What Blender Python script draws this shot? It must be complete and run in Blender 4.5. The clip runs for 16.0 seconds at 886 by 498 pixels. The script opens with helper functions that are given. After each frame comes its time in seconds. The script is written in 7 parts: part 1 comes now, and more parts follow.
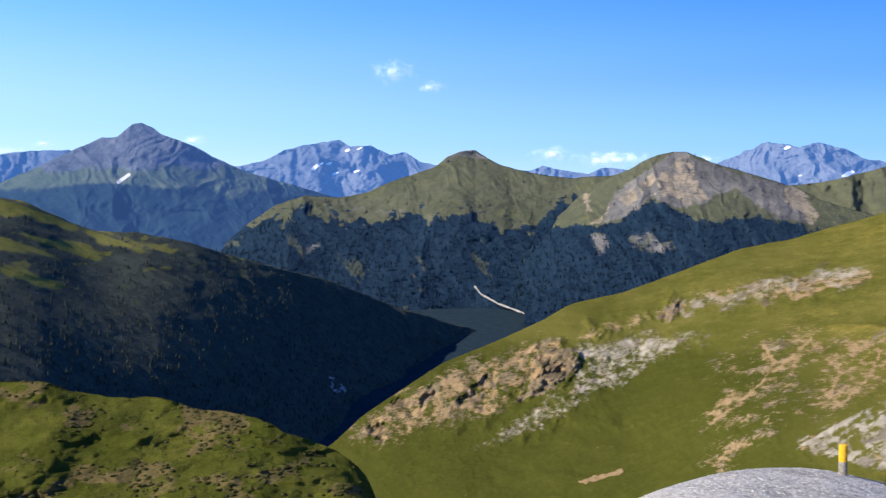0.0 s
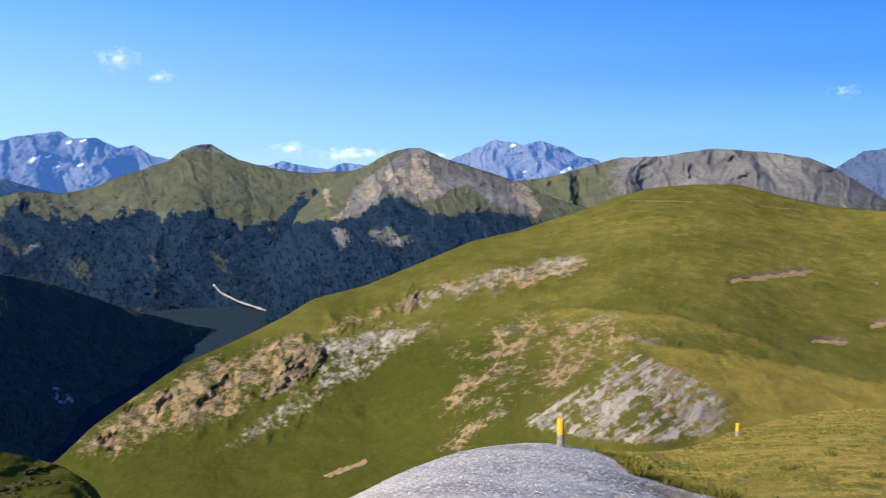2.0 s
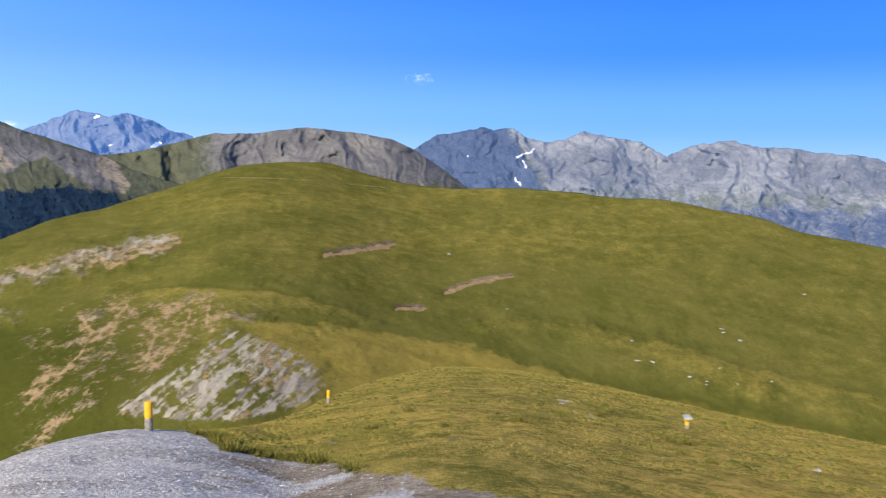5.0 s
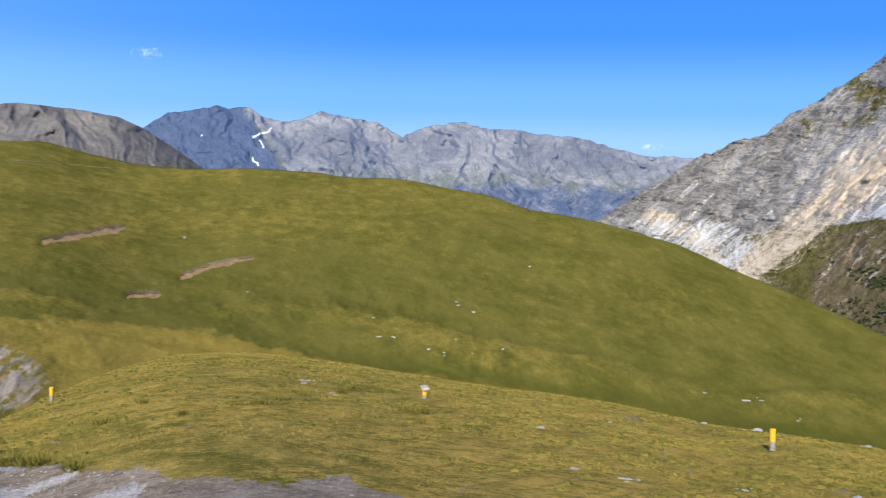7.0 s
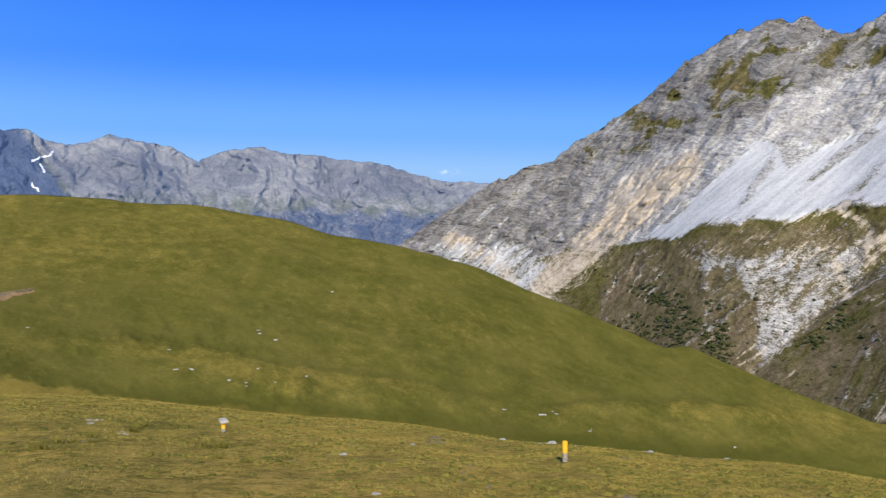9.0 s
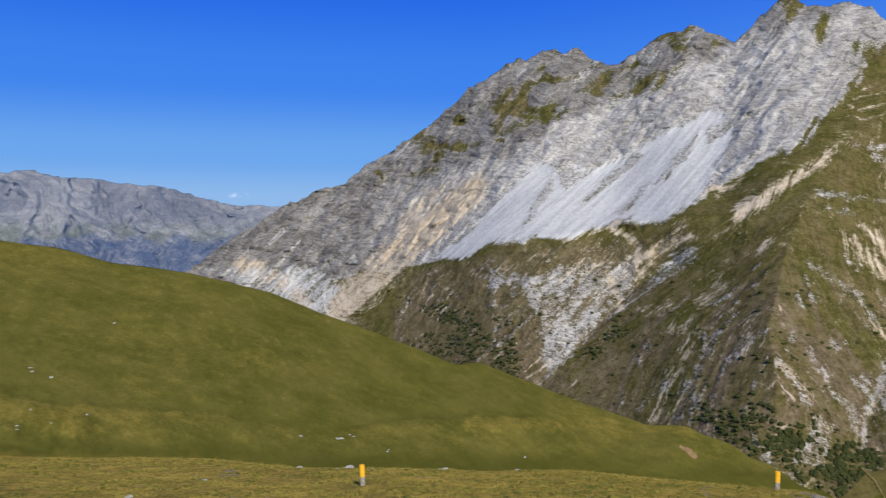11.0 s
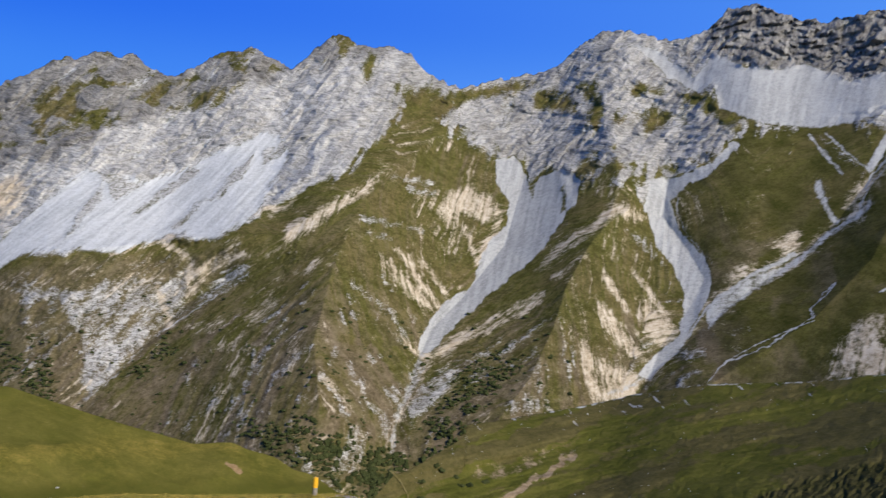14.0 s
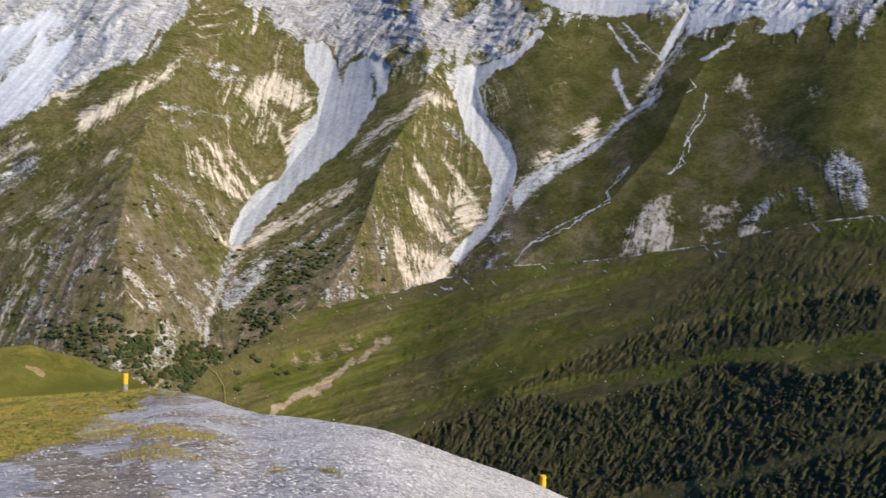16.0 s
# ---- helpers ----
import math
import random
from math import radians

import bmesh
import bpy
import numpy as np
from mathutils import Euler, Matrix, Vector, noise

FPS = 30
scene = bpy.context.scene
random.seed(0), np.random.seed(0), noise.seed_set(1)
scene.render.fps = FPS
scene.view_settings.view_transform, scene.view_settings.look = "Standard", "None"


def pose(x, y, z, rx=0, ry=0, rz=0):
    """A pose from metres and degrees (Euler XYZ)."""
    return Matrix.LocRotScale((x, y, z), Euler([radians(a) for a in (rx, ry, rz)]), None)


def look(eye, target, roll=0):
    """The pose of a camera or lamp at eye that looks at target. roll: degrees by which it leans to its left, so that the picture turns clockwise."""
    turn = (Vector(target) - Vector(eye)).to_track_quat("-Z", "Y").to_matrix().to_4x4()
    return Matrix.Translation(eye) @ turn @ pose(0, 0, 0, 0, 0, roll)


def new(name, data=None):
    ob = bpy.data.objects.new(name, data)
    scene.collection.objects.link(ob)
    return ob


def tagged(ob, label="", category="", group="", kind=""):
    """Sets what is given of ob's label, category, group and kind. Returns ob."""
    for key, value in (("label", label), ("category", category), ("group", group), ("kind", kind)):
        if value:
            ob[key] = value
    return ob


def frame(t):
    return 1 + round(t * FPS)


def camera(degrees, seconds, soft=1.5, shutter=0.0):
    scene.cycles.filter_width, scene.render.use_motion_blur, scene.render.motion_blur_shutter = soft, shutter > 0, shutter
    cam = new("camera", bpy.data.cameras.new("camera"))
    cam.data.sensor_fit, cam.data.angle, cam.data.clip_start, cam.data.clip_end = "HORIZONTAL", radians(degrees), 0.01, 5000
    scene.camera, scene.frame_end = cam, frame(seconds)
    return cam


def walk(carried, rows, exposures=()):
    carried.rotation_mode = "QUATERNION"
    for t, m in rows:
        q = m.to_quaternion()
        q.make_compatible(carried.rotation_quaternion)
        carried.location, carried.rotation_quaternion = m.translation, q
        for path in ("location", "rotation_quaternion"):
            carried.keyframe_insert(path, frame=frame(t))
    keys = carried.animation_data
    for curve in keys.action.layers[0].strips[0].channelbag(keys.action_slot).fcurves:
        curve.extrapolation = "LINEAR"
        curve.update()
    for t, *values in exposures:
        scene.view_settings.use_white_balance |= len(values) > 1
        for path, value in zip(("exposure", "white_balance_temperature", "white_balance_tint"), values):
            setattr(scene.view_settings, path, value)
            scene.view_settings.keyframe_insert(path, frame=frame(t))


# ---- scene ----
cam = camera(52.6, 16.0, soft=1.3, shutter=0.3)
EYE = 1.65
# seconds; yaw, pitch, roll in degrees; the drift of a camera held out by a turning body, in metres
PATH = [
    (0.0, 0.04, -3.72, 0.18, -0.23, 0.14, 0.06), (0.5, -3.65, -3.92, 0.50, -0.21, 0.13, 0.05), (1.0, -7.70, -4.08, 0.55, -0.18, 0.13, 0.05),
    (1.5, -12.06, -4.11, 0.50, -0.15, 0.12, 0.04), (2.0, -16.43, -4.08, 0.20, -0.12, 0.11, 0.04), (2.5, -20.83, -4.11, -0.14, -0.08, 0.11, 0.03),
    (3.0, -26.13, -4.21, -0.66, -0.04, 0.12, 0.02), (3.5, -30.39, -4.50, -0.67, -0.01, 0.12, 0.01), (4.0, -34.03, -4.86, -0.65, 0.01, 0.12, 0.00),
    (4.2, -35.50, -5.00, -0.71, 0.02, 0.12, 0.00), (6.3, -53.11, -6.20, -0.85, 0.06, 0.03, -0.01), (6.5, -54.81, -6.37, -0.88, 0.07, 0.03, -0.01),
    (7.0, -58.38, -6.41, -1.02, 0.08, -0.00, -0.02), (7.5, -62.66, -6.40, -0.94, 0.10, -0.03, -0.03), (8.0, -66.38, -5.89, -1.20, 0.10, -0.04, -0.04),
    (8.2, -67.37, -5.66, -1.29, 0.11, -0.05, -0.04), (10.3, -79.38, -2.67, -0.51, 0.17, -0.06, 0.04), (10.5, -81.10, -2.47, -0.55, 0.16, -0.07, 0.04),
    (11.0, -84.24, -2.93, -0.62, 0.14, -0.08, 0.03), (11.5, -88.97, -2.55, -0.59, 0.10, -0.09, 0.02), (12.0, -94.51, -1.68, -0.90, 0.06, -0.10, 0.01),
    (12.5, -99.76, -1.42, -1.68, 0.03, -0.10, -0.01), (13.0, -103.37, -1.21, -2.01, 0.01, -0.09, -0.02),
    (13.5, -107.24, -1.91, -2.20, -0.01, -0.08, -0.02), (14.0, -112.17, -0.80, -3.58, -0.02, -0.09, -0.02),
    (14.5, -116.55, -0.68, -3.74, -0.03, -0.09, -0.04), (15.0, -119.13, -2.68, -3.18, -0.03, -0.10, -0.05),
    (15.5, -120.96, -4.98, -3.02, -0.04, -0.10, -0.06), (16.0, -124.16, -7.22, -3.19, -0.05, -0.11, -0.07)]
EXPOSURES = [(0.0, 0.54), (2.5, 0.53), (4.0, 0.43), (6.5, 0.50), (8.2, 0.43), (10.3, -0.03), (13.5, 0.08), (14.5, 0.14), (16.0, 0.42)]
walk(cam, [(t, pose(x, y, EYE + z, 90 + pitch, roll, yaw)) for t, yaw, pitch, roll, x, y, z in PATH], EXPOSURES)

# ---- world and sun ----
SUN_AZ, SUN_EL = -108.0, 31.0
world = bpy.data.worlds.new("sky")
scene.world = world
world.use_nodes = True
wn = world.node_tree.nodes
sky = wn.new("ShaderNodeTexSky")
sky.sky_type = "NISHITA"
sky.sun_disc = False
sky.sun_elevation, sky.sun_rotation = radians(SUN_EL), radians(SUN_AZ % 360)
sky.altitude, sky.air_density, sky.dust_density, sky.ozone_density = 2400, 1.0, 0.0, 4.0
# clear alpine air: pale low down and towards the sun, deep blue away from it
wl = world.node_tree.links
geo = wn.new("ShaderNodeTexCoord").outputs["Generated"]
toward = wn.new("ShaderNodeVectorMath")
toward.operation = "DOT_PRODUCT"
toward.inputs[1].default_value = (math.sin(radians(SUN_AZ)), math.cos(radians(SUN_AZ)), 0.0)
wl.new(geo, toward.inputs[0])
near_sun = wn.new("ShaderNodeMapRange")
near_sun.inputs["From Min"].default_value, near_sun.inputs["From Max"].default_value = -0.95, 0.55
wl.new(toward.outputs["Value"], near_sun.inputs["Value"])
height = wn.new("ShaderNodeSeparateXYZ")
wl.new(geo, height.inputs[0])


def sky_ramp(stops):
    n = wn.new("ShaderNodeValToRGB")
    n.color_ramp.interpolation = "EASE"
    while len(n.color_ramp.elements) < len(stops):
        n.color_ramp.elements.new(0.5)
    for el, (at, col) in zip(n.color_ramp.elements, stops):
        el.position, el.color = at, (*col, 1)
    wl.new(height.outputs["Z"], n.inputs[0])
    return n.outputs[0]


away_sky = sky_ramp([(0.0, (0.24, 0.45, 0.79)), (0.05, (0.128, 0.35, 0.81)), (0.13, (0.038, 0.212, 0.82)), (0.24, (0.012, 0.125, 0.76)), (0.5, (0.012, 0.085, 0.40)), (1.0, (0.008, 0.04, 0.18))])
sun_sky = sky_ramp([(0.0, (0.62, 0.80, 0.98)), (0.08, (0.42, 0.68, 0.98)), (0.22, (0.175, 0.48, 0.97)), (0.5, (0.035, 0.16, 0.45)), (1.0, (0.01, 0.05, 0.20))])
blend = wn.new("ShaderNodeMix")
blend.data_type = "RGBA"
wl.new(near_sun.outputs[0], blend.inputs[0])
wl.new(away_sky, blend.inputs[6])
wl.new(sun_sky, blend.inputs[7])
thin = wn.new("ShaderNodeMix")
thin.data_type, thin.blend_type = "RGBA", "ADD"
thin.inputs[0].default_value = 0.004
wl.new(blend.outputs[2], thin.inputs[6])
wl.new(sky.outputs[0], thin.inputs[7])
wl.new(thin.outputs[2], wn["Background"].inputs[0])
wn["Background"].inputs[1].default_value = 1.0
sun = new("sun", bpy.data.lights.new("sun", "SUN"))
sun.data.energy, sun.data.angle, sun.data.color = 5.0, radians(0.5), (1.0, 0.91, 0.77)
_sx = math.cos(radians(SUN_EL)) * math.sin(radians(SUN_AZ))
_sy = math.cos(radians(SUN_EL)) * math.cos(radians(SUN_AZ))
sun.matrix_world = look((_sx * 100, _sy * 100, math.sin(radians(SUN_EL)) * 100), (0, 0, 0))


# ---- numeric helpers ----
def vnoise(p):
    """Smooth value noise, 0 to 1, at points p (n, 3)."""
    i = np.floor(p).astype(np.int64)
    f = p - i
    f = f * f * (3 - 2 * f)
    out = np.zeros(len(p))
    for a in (0, 1):
        for b in (0, 1):
            for c in (0, 1):
                h = ((i[:, 0] + a) * 374761393 + (i[:, 1] + b) * 668265263 + (i[:, 2] + c) * 1274126177) & 0xFFFFFFFF
                h = ((h ^ (h >> 13)) * 1103515245) & 0xFFFFFFFF
                h = ((h ^ (h >> 16)) * 2246822519) & 0xFFFFFFFF
                h = (h ^ (h >> 15)) & 0xFFFF
                w = (f[:, 0] if a else 1 - f[:, 0]) * (f[:, 1] if b else 1 - f[:, 1]) * (f[:, 2] if c else 1 - f[:, 2])
                out += w * h / 65535.0
    return out


def fbm(p, octaves=5, ridged=False):
    """Fractal noise, about -1 to 1."""
    total, amp, norm = np.zeros(len(p)), 1.0, 0.0
    for k in range(octaves):
        n = vnoise(p * 2.03 ** k + 17.3 * k) * 2 - 1
        if ridged:
            n = 1 - 2 * np.abs(n)
        total += n * amp
        norm += amp
        amp *= 0.52
    return total / norm * 1.4


def curve_of(points, smooth=0.0):
    """A function of azimuth through (azimuth, value) pairs, rounded over smooth degrees."""
    pts = sorted(points)
    xs, ys = np.array([p[0] for p in pts]), np.array([p[1] for p in pts])

    def value(az):
        az = np.asarray(az, float)
        if not smooth:
            return np.interp(az, xs, ys)
        k = np.linspace(-1, 1, 9)
        w = np.exp(-k * k * 2.5)
        return sum(wi * np.interp(az + ki * smooth, xs, ys) for ki, wi in zip(k, w)) / w.sum()
    return value


def smoothstep(a, b, x):
    t = np.clip((x - a) / (b - a), 0, 1)
    return t * t * (3 - 2 * t)


def line_distance(az, el, pts):
    """Degrees from each (az, el) to a polyline."""
    best = np.full(len(az), 1e9)
    for (x0, y0), (x1, y1) in zip(pts[:-1], pts[1:]):
        dx, dy = x1 - x0, y1 - y0
        t = np.clip(((az - x0) * dx + (el - y0) * dy) / (dx * dx + dy * dy + 1e-9), 0, 1)
        best = np.minimum(best, np.hypot(az - x0 - t * dx, el - y0 - t * dy))
    return best


def inside(az, el, pts, soft=0.3):
    """1 inside a closed outline, 0 outside, soft at its edge."""
    out = np.zeros(len(az))
    xs, ys = [q[0] for q in pts], [q[1] for q in pts]
    near = np.nonzero((az > min(xs) - soft) & (az < max(xs) + soft) & (el > min(ys) - soft) & (el < max(ys) + soft))[0]
    az, el = az[near], el[near]
    odd = np.zeros(len(az), bool)
    ring = list(pts) + [pts[0]]
    for (x0, y0), (x1, y1) in zip(ring[:-1], ring[1:]):
        if y0 != y1:
            odd ^= ((el > y0) != (el > y1)) & (az < (x1 - x0) * (el - y0) / (y1 - y0) + x0)
    d = line_distance(az, el, ring)
    out[near] = smoothstep(-soft, soft, np.where(odd, d, -d))
    return out


def along(az, el, pts, width, soft=0.5):
    """1 on a line, 0 past its width, soft between."""
    out = np.zeros(len(az))
    wide = np.broadcast_to(np.asarray(width, float), az.shape)
    m = float(wide.max()) * (1 + soft) + 0.01
    xs, ys = [q[0] for q in pts], [q[1] for q in pts]
    near = np.nonzero((az > min(xs) - m) & (az < max(xs) + m) & (el > min(ys) - m) & (el < max(ys) + m))[0]
    w = np.maximum(wide[near], 1e-4)
    out[near] = 1 - smoothstep(w * (1 - soft), w * (1 + soft) + 1e-6, line_distance(az[near], el[near], pts))
    return out


def warp(az, el, size, amount, seed=0.0):
    """Both coordinates shifted by noise, so that outlines turn ragged."""
    q = np.stack([az / size, el / size, az * 0 + seed], -1)
    return az + amount * fbm(q, 4), el + amount * fbm(q + 31.7, 4)


SPREAD, LIFT = 1.0285, 1.031


def place(az, r, z):
    """From the chart's degrees, distance and height to the world; the chart is drawn slightly too narrow and low, so it
    is stretched to fit the camera's view.
    """
    a = np.radians(az * SPREAD)
    return np.stack([np.sin(a) * r, np.cos(a) * r, EYE + (z - EYE) * LIFT], -1)


def grid_mesh(name, co, smooth=True, attributes=None):
    """A mesh of quads over co (rows, columns, 3)."""
    nr, nc = co.shape[:2]
    me = bpy.data.meshes.new(name)
    me.vertices.add(nr * nc)
    me.vertices.foreach_set("co", co.reshape(-1).astype(np.float32))
    i = (np.arange(nr - 1)[:, None] * nc + np.arange(nc - 1)[None, :]).reshape(-1)
    quads = np.stack([i, i + 1, i + nc + 1, i + nc], -1)
    me.loops.add(quads.size)
    me.loops.foreach_set("vertex_index", quads.reshape(-1).astype(np.int32))
    me.polygons.add(len(quads))
    me.polygons.foreach_set("loop_start", (np.arange(len(quads)) * 4).astype(np.int32))
    me.polygons.foreach_set("use_smooth", np.full(len(quads), smooth))
    me.update(calc_edges=True)
    for key, values in (attributes or {}).items():
        at = me.attributes.new(key, "FLOAT", "POINT")
        at.data.foreach_set("value", values.reshape(-1).astype(np.float32))
    return me


def solid_mesh(name, verts, faces, smooth=False, attributes=None):
    """A mesh of triangles from arrays."""
    me = bpy.data.meshes.new(name)
    me.vertices.add(len(verts))
    me.vertices.foreach_set("co", np.asarray(verts, np.float32).reshape(-1))
    faces = np.asarray(faces, np.int32)
    me.loops.add(faces.size)
    me.loops.foreach_set("vertex_index", faces.reshape(-1))
    me.polygons.add(len(faces))
    me.polygons.foreach_set("loop_start", (np.arange(len(faces)) * faces.shape[1]).astype(np.int32))
    me.polygons.foreach_set("use_smooth", np.full(len(faces), smooth))
    me.update(calc_edges=True)
    for key, values in (attributes or {}).items():
        at = me.attributes.new(key, "FLOAT", "POINT")
        at.data.foreach_set("value", np.asarray(values, np.float32))
    return me


def split_grid(name, co, attrs, A, E, regions, material):
    """The mesh over co. Each region (name, label, mask of azimuth and height) becomes a part of its own."""
    nr, nc = co.shape[:2]
    du, dv = np.gradient(co, axis=1), np.gradient(co, axis=0)
    nrm = np.cross(du, dv)
    nrm /= np.linalg.norm(nrm, axis=-1, keepdims=True) + 1e-12
    nrm = nrm.reshape(-1, 3)
    i = (np.arange(nr - 1)[:, None] * nc + np.arange(nc - 1)[None, :])
    quads = np.stack([i, i + 1, i + nc + 1, i + nc], -1).reshape(-1, 4)
    owner = np.zeros((nr - 1, nc - 1), int)
    rows = A.shape[0]
    for k, (_, _, mask) in enumerate(regions):
        m = mask(A.reshape(-1), E.reshape(-1)).reshape(A.shape) > 0.5
        owner[1:rows, :][m[:-1, :-1] & (owner[1:rows, :] == 0)] = k + 1
    owner = owner.reshape(-1)
    flat_co = co.reshape(-1, 3)
    for k in range(len(regions) + 1):
        q = quads[owner == k]
        if not len(q):
            continue
        used, q = np.unique(q, return_inverse=True)
        me = solid_mesh(name if k == 0 else regions[k - 1][0], flat_co[used], q.reshape(-1, 4), True,
                        {c: v.reshape(-1)[used] for c, v in attrs.items()})
        if regions:
            me.normals_split_custom_set_from_vertices(nrm[used])
        me.materials.append(material)
        if k == 0:
            main = new(name, me)
        else:
            piece = new(regions[k - 1][0], me)
            piece.parent = main
            if regions[k - 1][1]:
                tagged(piece, regions[k - 1][1])
    return main


COVERS = ("rock", "scree", "ochre", "wood", "dry", "streak")


def sheet(name, material, crest, foot, r_crest, r_foot, az0, az1, step_az, rows, rough=0.02, size=60.0, ridged=False,
          jag=0.0, jag_size=1.0, relief=None, cover=None, bow=0.0, back=0.7, regions=(), firm=None):
    """A landform: a slope from its foot to its crest, with its far side falling away behind.
    crest, foot: heights over the horizon in degrees; r_crest, r_foot: distances in metres, all by azimuth."""
    az = np.arange(az0, az1 + step_az / 2, step_az)
    ce, fe, rc, rf = crest(az), foot(az), r_crest(az), r_foot(az)
    half = max(1, int(round(3.0 / step_az)))
    window = np.hanning(2 * half + 1)
    even = np.convolve(np.pad(np.maximum(ce, fe + 0.3), half, mode="edge"), window / window.sum(), mode="valid")
    tc = np.tan(np.radians(np.maximum(even, ce - 1.5)))
    if jag:
        q = np.stack([az / jag_size, az * 0 + 3.7, az * 0 + size], -1)
        ce = ce + jag * fbm(q, 6)
    ce = np.maximum(ce, fe + 0.3)
    s = np.linspace(0, 1, rows)
    E = fe[None] + (ce - fe)[None] * s[:, None]
    A = np.repeat(az[None], rows, 0)
    te, tf = np.tan(np.radians(E)), np.tan(np.radians(fe))
    k = (tc * rc - tf * rf) / (rc - rf)
    R = (tf * rf - k * rf)[None] / np.minimum(te - k[None], -0.03)
    if bow:
        R = R * (1 - bow * np.sin(np.pi * s)[:, None])
    a, e = A.reshape(-1), E.reshape(-1)
    if relief:
        R = R * (1 - relief(a, e).reshape(R.shape))
    P = place(A, R, R * te).reshape(-1, 3)
    n = fbm(P / size, 6, ridged).reshape(R.shape)
    if firm:
        n = n * firm(a, e).reshape(R.shape)
    R = R * (1 + rough * n)
    Z = EYE + R * te
    co = place(A, R, Z)
    rows_out = [place(az, rf * 0.985, EYE + rf * tf - rf * 0.25)[None], co]
    for j in (1, 2, 4, 8, 14):
        rows_out.append(place(az, R[-1] * (1 + 0.02 * j), Z[-1] - back * R[-1] * 0.02 * j * (0.5 + 0.05 * j))[None])
    attrs = {c: np.zeros_like(R) for c in COVERS}
    if cover:
        for key, value in cover(a, e).items():
            attrs[key] = (value if key not in COVERS else np.clip(value, 0, 1)).reshape(R.shape)
    full = {c: np.concatenate([v[:1], v] + [v[-1:]] * 5, 0) for c, v in attrs.items()}
    co_all = np.concatenate(rows_out, 0)
    ob = split_grid(name, co_all, full, a.reshape(R.shape), e.reshape(R.shape), regions, material)
    return ob, dict(A=A, E=E, R=R, P=co, **attrs)


# ---- materials ----
def nodes_of(name):
    m = bpy.data.materials.new(name)
    m.use_nodes = True
    nt = m.node_tree
    return m, nt, nt.nodes["Principled BSDF"]


def node(nt, kind, **kw):
    n = nt.nodes.new(kind)
    for key, value in kw.items():
        n.inputs[key].default_value = value
    return n


def noise_node(nt, vec, scale, detail=4.0, rough=0.6, distortion=0.0):
    n = node(nt, "ShaderNodeTexNoise", Scale=scale, Detail=detail, Roughness=rough, Distortion=distortion)
    nt.links.new(vec, n.inputs["Vector"])
    return n.outputs["Fac"]


def maths(nt, op, a, b=None, c=None):
    n = nt.nodes.new("ShaderNodeMath")
    n.operation = op
    for i, v in enumerate((a, b, c)):
        if v is None:
            continue
        if isinstance(v, (int, float)):
            n.inputs[i].default_value = v
        else:
            nt.links.new(v, n.inputs[i])
    return n.outputs[0]


def ramp01(nt, x, lo, hi):
    n = nt.nodes.new("ShaderNodeMapRange")
    n.interpolation_type = "SMOOTHSTEP"
    n.inputs["From Min"].default_value, n.inputs["From Max"].default_value = lo, hi
    nt.links.new(x, n.inputs["Value"])
    return n.outputs["Result"]


def mix(nt, fac, a, b):
    n = nt.nodes.new("ShaderNodeMix")
    n.data_type = "RGBA"
    for slot, v in ((0, fac), (6, a), (7, b)):
        if isinstance(v, (int, float)):
            n.inputs[slot].default_value = v
        elif isinstance(v, tuple):
            n.inputs[slot].default_value = (*v, 1.0)
        else:
            nt.links.new(v, n.inputs[slot])
    return n.outputs[2]


